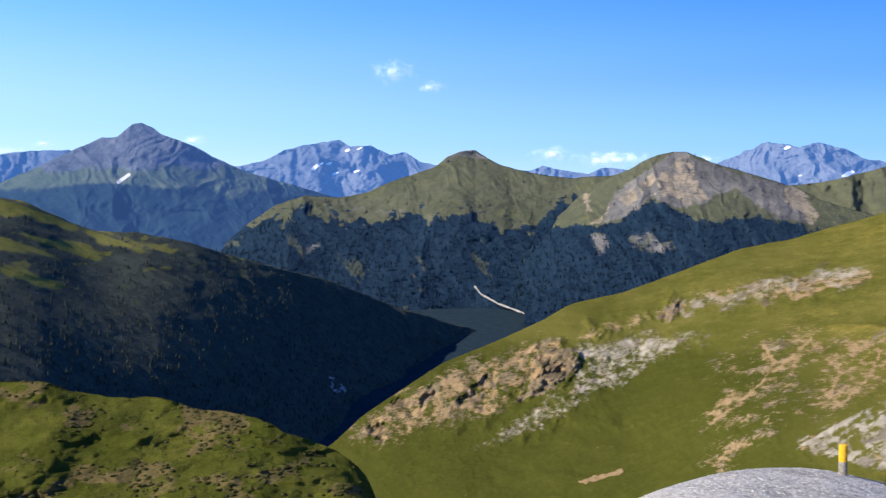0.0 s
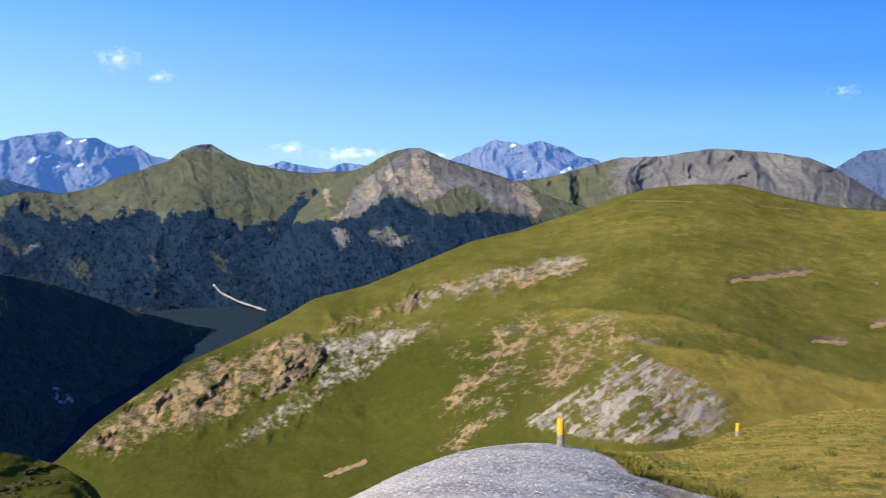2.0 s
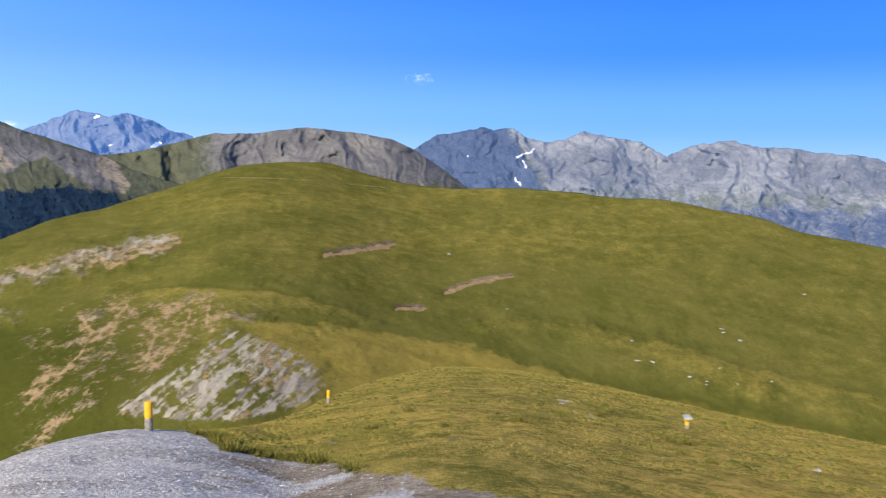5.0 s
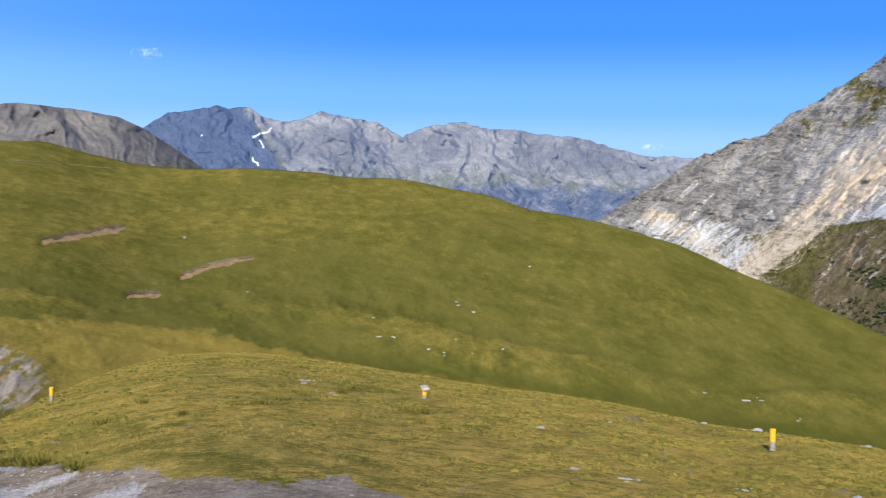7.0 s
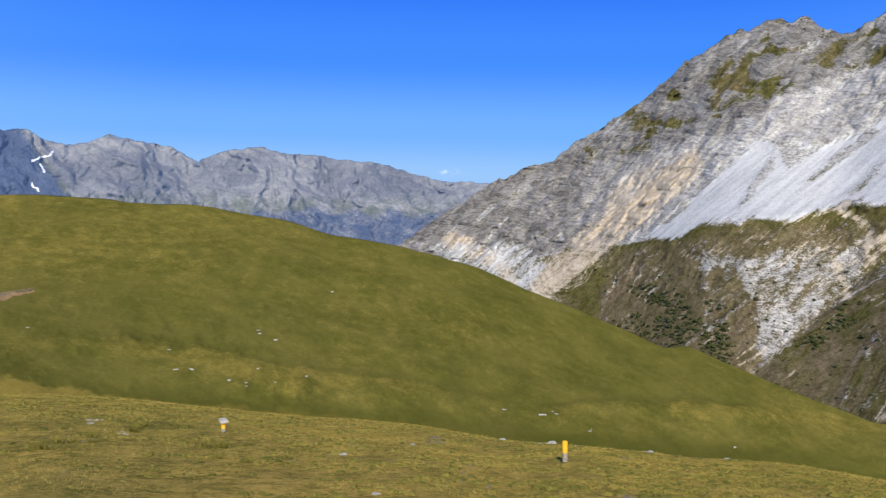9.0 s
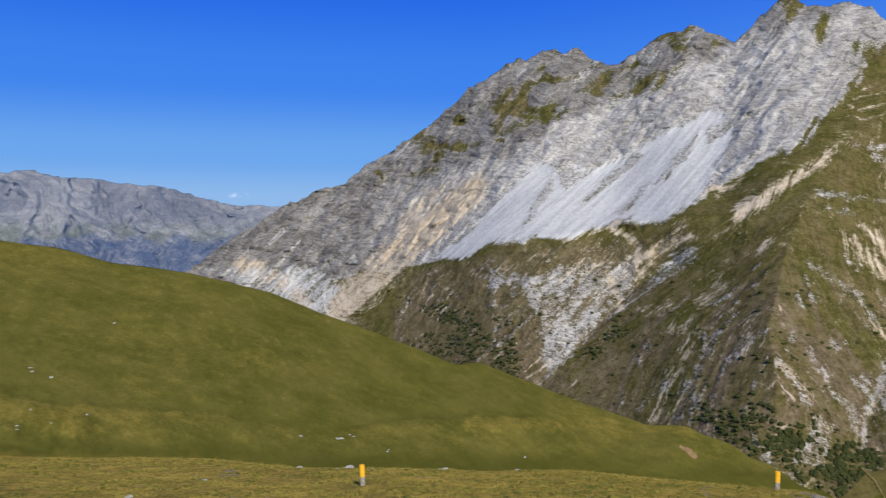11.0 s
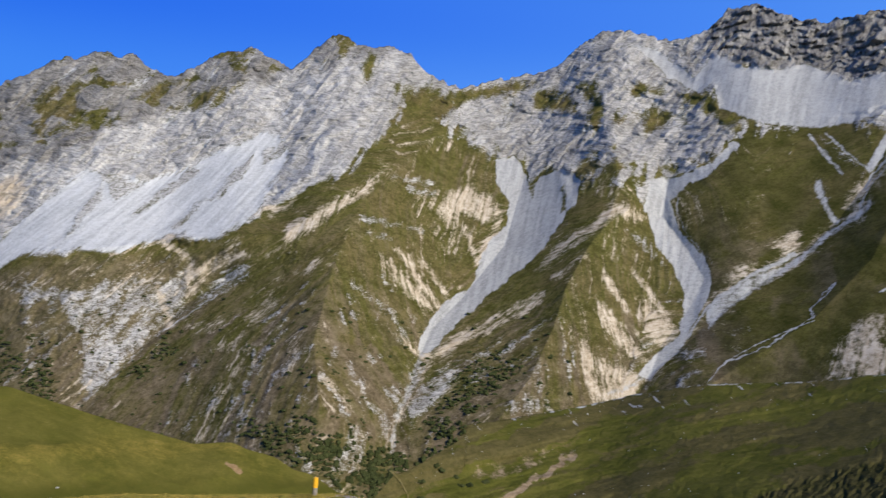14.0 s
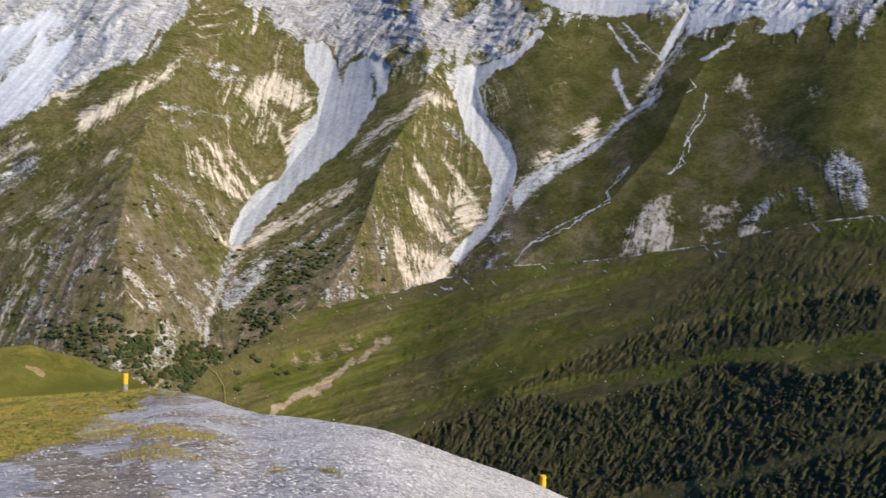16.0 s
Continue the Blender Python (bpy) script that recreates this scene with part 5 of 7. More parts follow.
    dry += 0.75 * smoothstep(0.4, -0.3, d) * smoothstep(31, 35, a) * smoothstep(72, 66, a)
    gold = smoothstep(0.25, -0.25, e0 + 0.2 * (e - e0) - gold_line(a)) * smoothstep(28.5, 31, a + 0.5 * (e + 12)) * smoothstep(56, 47, a)
    dry = np.maximum(dry, gold * (0.7 + 0.5 * (bands(a, e * 2.5, 1.6, 16) - 0.5)))
    # lower and left-hand turf coloured a deeper green
    deep_green = smoothstep(28, 17, a) * smoothstep(-8.0, -10.5, e) + smoothstep(2, -4, a)
    # shadow line above each slip, painted as dark rock cover
    for line, w in SLIPS[:3]:
        brow_shade = along(am, em - w * 0.95, line, w * 0.42 * bite, 0.4)
        rock = np.maximum(rock, 1.25 * brow_shade)
    turf_and_shade = np.clip(deep_green, 0, 1) * (0.74 + 0.3 * bands(a, e * 1.5, 2.0, 14))
    # shaded crease behind the knoll's rim, painted darker green
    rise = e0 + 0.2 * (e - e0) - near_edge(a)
    turf_and_shade = np.maximum(turf_and_shade, smoothstep(1.6, 0.15, rise) * smoothstep(44, 52, a) * (0.4 + 0.4 * bands(a, e * 2.5, 3.0, 15)))
    # the slips' shadow line once more, painted into the turf
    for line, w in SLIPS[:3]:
        turf_and_shade = np.maximum(turf_and_shade, along(am, em - w * 0.55, line, w * 0.35 * bite, 0.5) * 1.0)
    return {"rock": rock, "scree": scree, "ochre": ochre, "dry": dry, "wood": turf_and_shade, "streak": streaks(a, e, 1.2, 0.35)}


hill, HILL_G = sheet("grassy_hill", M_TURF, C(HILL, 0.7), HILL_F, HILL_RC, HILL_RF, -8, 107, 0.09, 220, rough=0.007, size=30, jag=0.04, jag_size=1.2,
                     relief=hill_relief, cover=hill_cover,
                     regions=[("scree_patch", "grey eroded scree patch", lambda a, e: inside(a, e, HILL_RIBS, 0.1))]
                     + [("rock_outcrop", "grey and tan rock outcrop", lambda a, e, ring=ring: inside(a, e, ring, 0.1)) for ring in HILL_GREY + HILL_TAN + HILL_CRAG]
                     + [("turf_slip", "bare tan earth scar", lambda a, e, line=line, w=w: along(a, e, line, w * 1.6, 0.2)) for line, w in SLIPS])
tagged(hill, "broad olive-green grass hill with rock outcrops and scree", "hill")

# wooded slope in shade
# meadow greens raised in colour so the ledges look sunlit
M_WOODED = land_material("wooded_slope", 1100, ((0.12, 0.125, 0.03), (0.18, 0.17, 0.045), (0.25, 0.225, 0.075)), GREYS, wood=((0.040, 0.048, 0.043), (0.080, 0.090, 0.070)))


def wooded_cover(a, e):
    aw, ew = warp(a, e, 2.0, 0.45, 3.0)
    open_turf = np.zeros(len(a))
    for ring in MEADOW_STRIPS:
        open_turf = np.maximum(open_turf, inside(aw, ew, ring, 0.4) * (0.3 + 0.8 * smoothstep(0.3, 0.65, bands((a + 2.2 * e) * 0.35, (e + 0.4 * a) * 1.6, 0.8, 1))))
    for line in LEDGES:
        open_turf = np.maximum(open_turf, along(aw, ew, line, 0.22, 0.9) * 0.5 * bands(a, e, 0.5, 8))
    open_turf = np.maximum(open_turf, 0.5 * smoothstep(0.62, 0.8, bands(a * 0.8, e * 2, 0.9, 11)) * smoothstep(-7.5, -4.5, e) * (a < -12))
    crag = inside(aw, ew, SLOPE_CRAG, 0.25) * bands(a, e, 0.2, 4)
    return {"wood": 0.95 - 0.95 * np.clip(open_turf, 0, 1), "dry": 0.3 + 0 * a, "rock": 0.75 * crag}


wooded, WOODED_G = sheet("wooded_slope", M_WOODED, C([(-60, 1.5), (-32, 0.8)] + FORESTL + [(9, -12)], 0.3), flat(-18), C([(-60, 1400), (-25, 1500), (-14, 1500), (-5, 1750), (9, 2300)], 5),
                         C([(-60, 480), (-25, 560), (-14, 800), (-5, 1100), (9, 1550)], 5), -60, 9, 0.1, 170, rough=0.02, size=120, jag=0.10, jag_size=1.2, cover=wooded_cover,
                         regions=[("meadow", "sunlit meadow ledge on the crest", lambda a, e: inside(a, e, MEADOW_STRIPS[0], 0.2))])
tagged(wooded, "steep conifer-covered slope in shade with sunlit meadow on top", "hill")

# middle distance across the valley, blue haze mixed into the base colours
HAZY_GREEN = ((0.062, 0.070, 0.050), (0.086, 0.092, 0.062), (0.112, 0.114, 0.078))
HAZY_WOOD = ((0.009, 0.022, 0.044), (0.018, 0.035, 0.060))
M_MID = land_material("valley_side", 2600, HAZY_GREEN, ((0.085, 0.083, 0.088), (0.13, 0.126, 0.128), (0.20, 0.19, 0.186)), wood=HAZY_WOOD, dry=((0.082, 0.09, 0.048), (0.112, 0.115, 0.062)),
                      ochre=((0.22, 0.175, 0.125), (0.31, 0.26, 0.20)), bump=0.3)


def gullies(size, amount, seed):
    def relief(a, e):
        a2, e2 = warp(a, e, size * 1.6, size * 0.9, seed)
        n = fbm(np.stack([(a2 + 0.35 * e2) / (size * 1.7), e2 / (size * 2.6), a * 0 + seed], -1), 5, True)
        return amount * 0.8 * n
    return relief


dome_line, bare_line = C(DOME_WOOD, 0.3), C(BARE_WOOD, 0.3)


def dome_cover(a, e):
    aw, ew = warp(a, e, 1.2, 0.7, 2.0)
    tree = smoothstep(0.35, -0.45, ew - dome_line(aw) + 1.3 * (bands(a, e, 0.45, 12) - 0.5))
    clumps = 0.62 * smoothstep(0.6, 0.75, bands(a, e * 2.0, 0.35, 31)) * smoothstep(1.9, 0.3, e - dome_line(a))
    tree = np.maximum(tree, clumps) * (1 - 0.5 * smoothstep(0.66, 0.8, bands(a + 0.5 * e, e * 0.6, 0.9, 5)))
    rock = 0.55 * smoothstep(1.3, 2.3, e) + 0.3 * smoothstep(0.66, 0.8, bands(a, e * 2.0, 1.2, 8)) * (1 - tree)
    for ring in DOME_SCARS:
        rock = np.maximum(rock, inside(aw, ew, ring, 0.5) * (0.2 + 0.5 * bands(a, e, 0.3, 6)))
    return {"wood": tree, "rock": rock, "dry": 0.25 + 0.55 * (bands(a, e * 3, 2.2, 3) - 0.4)}


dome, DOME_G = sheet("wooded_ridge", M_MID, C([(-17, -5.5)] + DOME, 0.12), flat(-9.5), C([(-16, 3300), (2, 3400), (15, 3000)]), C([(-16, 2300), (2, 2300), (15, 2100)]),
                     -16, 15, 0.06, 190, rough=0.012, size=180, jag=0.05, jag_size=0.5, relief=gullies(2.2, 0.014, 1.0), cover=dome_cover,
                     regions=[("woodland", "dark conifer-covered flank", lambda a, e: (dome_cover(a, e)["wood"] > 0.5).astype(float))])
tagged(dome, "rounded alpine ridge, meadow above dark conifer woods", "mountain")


def bare_cover(a, e):
    aw, ew = warp(a, e, 0.6, 0.22, 9.0)
    fine = streaks(a, e, -0.4, 0.22)
    tree = smoothstep(0.2, -0.3, ew - bare_line(aw) + 0.7 * (bands(a, e, 0.45, 4) - 0.5))
    rock = 0.28 * smoothstep(0.5, 0.75, bands(a + 0.6 * e, e * 0.5, 0.5, 7)) * (1 - tree)
    rock = np.maximum(rock, inside(aw, ew, BARE_CONE, 0.3) * (0.55 + 0.4 * bands(a - 0.4 * e, e * 0.4, 0.35, 17)))
    for k, ring in enumerate(BARE_ROCK):
        rock = np.maximum(rock, inside(aw, ew, ring, 0.35) * (0.25 + 0.55 * fine))
        tree = tree * (1 - 0.8 * inside(aw, ew, ring, 0.25) * bands(a, e, 0.3, 14))
    tan = np.zeros(len(a))
    for k, ring in enumerate(BARE_TAN):
        tan = np.maximum(tan, inside(aw, ew, ring, 0.25) * ((0.3 + 0.4 * fine) if k == 1 else (0.42 + 0.4 * fine)))
    return {"wood": tree, "rock": rock, "ochre": tan, "dry": 0.2 + 0.3 * bands(a, e * 2, 1.0, 5)}


BARE_S = BARE_TAN[1]
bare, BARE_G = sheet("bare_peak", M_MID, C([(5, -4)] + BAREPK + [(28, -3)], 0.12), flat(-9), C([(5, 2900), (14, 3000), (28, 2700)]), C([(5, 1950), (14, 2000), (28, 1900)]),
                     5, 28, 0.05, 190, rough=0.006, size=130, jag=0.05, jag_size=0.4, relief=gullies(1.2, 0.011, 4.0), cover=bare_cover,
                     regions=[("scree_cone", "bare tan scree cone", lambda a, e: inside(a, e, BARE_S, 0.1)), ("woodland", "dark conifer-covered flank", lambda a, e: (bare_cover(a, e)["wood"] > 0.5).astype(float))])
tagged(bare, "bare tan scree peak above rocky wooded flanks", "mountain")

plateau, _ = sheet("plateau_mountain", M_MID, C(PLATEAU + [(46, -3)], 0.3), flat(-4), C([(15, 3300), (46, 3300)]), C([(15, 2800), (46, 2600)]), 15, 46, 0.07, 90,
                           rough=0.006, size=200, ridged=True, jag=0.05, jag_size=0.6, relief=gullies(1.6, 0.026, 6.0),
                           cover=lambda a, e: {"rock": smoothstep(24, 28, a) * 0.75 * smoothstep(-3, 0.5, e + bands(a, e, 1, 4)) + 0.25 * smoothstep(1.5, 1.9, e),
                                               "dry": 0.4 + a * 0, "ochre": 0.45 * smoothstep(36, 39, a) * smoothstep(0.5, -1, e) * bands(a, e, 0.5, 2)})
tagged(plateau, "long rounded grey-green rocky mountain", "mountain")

# distance: blue haze put into base colours and a faint surface glow
M_LEFTPK = land_material("distant_slopes", 3800, ((0.06, 0.085, 0.06), (0.085, 0.11, 0.075), (0.11, 0.13, 0.09)), HAZE_GREYS, wood=((0.012, 0.028, 0.04), (0.022, 0.042, 0.05)),
                         haze_glow=(0.08, 0.19, 0.55, 0.22))
M_FAR = land_material("distant_rock", 4500, HAZE_GREYS, HAZE_GREYS, scree=((0.7, 0.72, 0.75), (0.85, 0.86, 0.88)), haze_glow=(0.07, 0.21, 0.62, 0.42))
# wood: dark blue for shaded walls as well as woods
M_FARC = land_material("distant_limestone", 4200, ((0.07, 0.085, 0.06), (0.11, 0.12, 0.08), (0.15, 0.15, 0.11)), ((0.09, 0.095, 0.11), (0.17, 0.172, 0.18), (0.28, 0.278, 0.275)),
                       scree=((0.27, 0.27, 0.28), (0.8, 0.81, 0.83)), wood=((0.045, 0.060, 0.105), (0.075, 0.095, 0.145)), haze_glow=(0.12, 0.22, 0.48, 0.22))
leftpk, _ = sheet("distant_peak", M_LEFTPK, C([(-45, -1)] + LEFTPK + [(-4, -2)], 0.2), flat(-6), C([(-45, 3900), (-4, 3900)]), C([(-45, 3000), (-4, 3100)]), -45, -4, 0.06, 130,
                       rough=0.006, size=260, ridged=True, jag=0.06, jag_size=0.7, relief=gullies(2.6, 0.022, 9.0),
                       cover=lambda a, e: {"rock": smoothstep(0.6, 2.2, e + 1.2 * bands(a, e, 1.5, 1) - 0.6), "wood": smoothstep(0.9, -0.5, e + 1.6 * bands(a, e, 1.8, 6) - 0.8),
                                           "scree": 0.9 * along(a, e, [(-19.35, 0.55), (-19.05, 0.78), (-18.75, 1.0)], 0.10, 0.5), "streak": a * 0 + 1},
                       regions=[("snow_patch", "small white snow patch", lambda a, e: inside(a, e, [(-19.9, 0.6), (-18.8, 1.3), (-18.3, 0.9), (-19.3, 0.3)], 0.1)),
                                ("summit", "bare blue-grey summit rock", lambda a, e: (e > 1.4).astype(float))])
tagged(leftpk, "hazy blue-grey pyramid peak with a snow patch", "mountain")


def snow_parts(spots):
    return [("snowfield", "small white snowfield", lambda a, e, x=x, y=y, w=w: (np.hypot((a - x) / w, (e - y - 0.35 * (a - x)) / (w * 0.4)) < 1.1).astype(float)) for x, y, w in spots]


def snow(spots):
    def cover(a, e):
        s = np.zeros(len(a))
        for x, y, w in spots:
            s = np.maximum(s, 1 - smoothstep(0.5, 1.3, np.hypot((a - x) / (w * 0.8), (e - y - 0.35 * (a - x)) / (w * 0.3)) + 1.2 * (bands(a, e, 0.25, 3) - 0.5)))
        return {"rock": a * 0 + 1, "scree": s, "streak": a * 0 + 1}
    return cover


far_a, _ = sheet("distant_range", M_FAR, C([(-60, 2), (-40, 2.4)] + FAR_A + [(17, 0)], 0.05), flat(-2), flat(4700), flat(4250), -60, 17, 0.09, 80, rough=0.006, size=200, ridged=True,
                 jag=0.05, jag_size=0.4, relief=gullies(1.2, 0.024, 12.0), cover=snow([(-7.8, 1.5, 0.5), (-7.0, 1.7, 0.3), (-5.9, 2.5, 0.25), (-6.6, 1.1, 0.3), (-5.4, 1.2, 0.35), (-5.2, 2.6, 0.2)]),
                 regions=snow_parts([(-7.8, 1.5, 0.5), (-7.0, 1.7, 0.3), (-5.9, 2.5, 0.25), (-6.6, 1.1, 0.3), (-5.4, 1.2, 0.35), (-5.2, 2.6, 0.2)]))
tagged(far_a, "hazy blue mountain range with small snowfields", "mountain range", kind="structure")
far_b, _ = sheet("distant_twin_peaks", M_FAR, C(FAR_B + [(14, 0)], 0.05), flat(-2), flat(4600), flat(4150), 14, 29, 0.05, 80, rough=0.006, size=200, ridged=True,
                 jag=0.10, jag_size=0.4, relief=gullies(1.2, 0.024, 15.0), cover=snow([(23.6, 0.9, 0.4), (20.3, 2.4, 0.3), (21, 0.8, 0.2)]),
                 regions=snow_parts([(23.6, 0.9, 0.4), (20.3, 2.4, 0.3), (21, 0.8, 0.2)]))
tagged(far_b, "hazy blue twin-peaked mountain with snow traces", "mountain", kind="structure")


def farc_cover(a, e):
    c = snow([(42.2, 0.5, 0.12)])(a, e)
    for line in SNOW_GULLIES:
        c["scree"] = np.maximum(c["scree"], along(*warp(a, e, 0.3, 0.16, 6.0), line, 0.07, 0.9))
    c["rock"] = 0.45 + 0.5 * smoothstep(-2.5, 0.6, e) * (0.6 + 0.6 * bands(a, e, 1.0, 5))
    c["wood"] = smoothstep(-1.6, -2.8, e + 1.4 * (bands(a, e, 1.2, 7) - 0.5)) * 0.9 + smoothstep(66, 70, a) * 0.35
    # left walls' shade painted as dark blue cover, keyed as wood
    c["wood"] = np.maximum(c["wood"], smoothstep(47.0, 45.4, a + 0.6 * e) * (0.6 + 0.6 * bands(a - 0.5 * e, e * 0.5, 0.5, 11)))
    aw, ew = warp(a, e, 1.0, 0.5, 3.0)
    c["scree"] = np.maximum(c["scree"], 0.5 * smoothstep(0.6, 0.8, streaks(aw, ew, 0.6, 0.6)) * smoothstep(-3, -1, e) * bands(a, e, 1.5, 9))
    # bare rock thinned there so the painted shade shows
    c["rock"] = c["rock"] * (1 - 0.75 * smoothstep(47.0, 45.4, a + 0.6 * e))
    c["streak"] = np.maximum(streaks(a, e, 0.3, 0.3), c["scree"])
    return c


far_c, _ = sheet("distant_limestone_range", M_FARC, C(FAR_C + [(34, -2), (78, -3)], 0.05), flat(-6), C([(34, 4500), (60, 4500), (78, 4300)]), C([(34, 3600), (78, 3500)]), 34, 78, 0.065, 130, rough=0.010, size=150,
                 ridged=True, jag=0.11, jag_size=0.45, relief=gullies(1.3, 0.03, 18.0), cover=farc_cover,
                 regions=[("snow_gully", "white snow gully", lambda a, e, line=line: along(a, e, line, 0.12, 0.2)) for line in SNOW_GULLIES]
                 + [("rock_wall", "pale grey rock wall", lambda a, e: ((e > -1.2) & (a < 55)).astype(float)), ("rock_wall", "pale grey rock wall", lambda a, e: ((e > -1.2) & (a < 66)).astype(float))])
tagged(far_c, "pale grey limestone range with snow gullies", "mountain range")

# the great limestone mountain
RIDGES = [R0[::-1], R1, R2, R3, R4, R6]
GULLIES = [[(96.0, -3.4)] + G0[1:], G1, G2, G3]
LIME_TOP = C([(62, -6), (64.5, -4.9)] + CREST_WEST + CREST_EAST + CREST_CROWN + [(145, 13.5), (160, 10)], 0.05)
rock_line = C([(64, -6), (72, -5.5)] + ROCKLINE + [(146, 7.6), (160, 7)], 0.25)
tone_line = C([(62, -5)] + TONELINE + [(108, 20)], 0.4)
S_FAN, S_CHUTE1, S_CHUTE2 = SCREES


def nearest(a, e, lines):
    total = np.zeros(len(a))
    for line in lines:
        total += np.exp(-line_distance(a, e, line) / 0.7)
    return np.maximum(-0.7 * np.log(total + 1e-12), 0)


def lime_firm(a, e):
    """1 on bare rock, little on turf and scree."""
    high = smoothstep(-0.8, 0.6, e - rock_line(a))
    low = inside(a, e, [(78, -4.5), (84, -3.4), (92, -2.2), (96.5, -1.6), (94, -5), (90, -9.5), (84, -8), (79.5, -7)], 0.8)
    loose = np.zeros(len(a))
    for ring in (S_FAN, S_CHUTE1, S_CHUTE2, S_BASIN):
        loose = np.maximum(loose, inside(a, e, ring, 0.4))
    crown = inside(a, e, CROWN, 0.4)
    return np.maximum(0.12, np.maximum(high, 0.6 * low) * (1 - 0.92 * loose)) + 1.1 * crown


def fall_lines(a, e):
    """Degrees along the nearest ridge line, and down from it."""
    best, along_at = np.full(len(a), 1e9), np.zeros(len(a))
    for k, line in enumerate(RIDGES):
        start = 40.0 * k
        for (x0, y0), (x1, y1) in zip(line[:-1], line[1:]):
            dx, dy = x1 - x0, y1 - y0
            span = math.hypot(dx, dy)
            reach = ((a - x0) * dx + (e - y0) * dy) / span ** 2
            t = np.clip(reach, 0, 1)
            d = np.hypot(a - x0 - t * dx, e - y0 - t * dy)
            closer = d < best
            best = np.where(closer, d, best)
            along_at = np.where(closer, start + reach * span - 1.6 * d, along_at)
            start += span
    return along_at, best


def rib_pattern(a, e, seed=0.0, size=0.6):
    """Streaks that run from the ridge lines down into the gullies, 0 to 1."""
    a, e = warp(a, e, 1.0, 0.25, seed)
    u, d = fall_lines(a, e)
    return np.clip(0.5 + 0.55 * fbm(np.stack([u / size, d / 3.5 + e * 0.1, a * 0 + seed], -1), 4), 0, 1)


def lime_relief(a, e):
    dr, dg = nearest(a, e, RIDGES), nearest(a, e, GULLIES)
    u = (dg + 0.15) / (dr + dg + 0.3)
    ribs = fbm(np.stack([(a - 0.7 * e) / 0.9, e / 3.0, a * 0 + 2.2], -1), 5, True)
    aw, ew = warp(a, e, 2.5, 1.2, 5.0)
    crags = fbm(np.stack([(aw - 0.8 * ew) / 3.0, ew / 5.0, a * 0 + 4.4], -1), 5, True)
    strata = fbm(np.stack([a / 3.0, (e + 0.06 * a) / 0.3, a * 0 + 8.8], -1), 4)
    high = smoothstep(-0.5, 1.0, e - rock_line(a))
    loose = np.maximum(inside(a, e, S_FAN, 0.5), np.maximum(inside(a, e, S_CHUTE1, 0.3), inside(a, e, S_BASIN, 0.4)))
    east = smoothstep(127, 122, a)
    out = 0.07 * u * (0.45 + 0.55 * east) * (1 - 0.65 * smoothstep(0.0, 3.5, e - rock_line(a)) * smoothstep(108, 113, a))
    out += (1 - 0.9 * loose) * (0.006 * ribs * high + 0.004 * strata * high + 0.0025 * (rib_pattern(a, e) - 0.5) * (1 - high) * east)
    d, fade = fold_side(e, a, [(y, x) for x, y in HOLLOW])
    out += 0.018 * fade * smoothstep(-3.0, 0.5, d) * smoothstep(4.0, 0.5, d)
    return out + 0.008 * crags * high * (1 - 0.95 * loose)


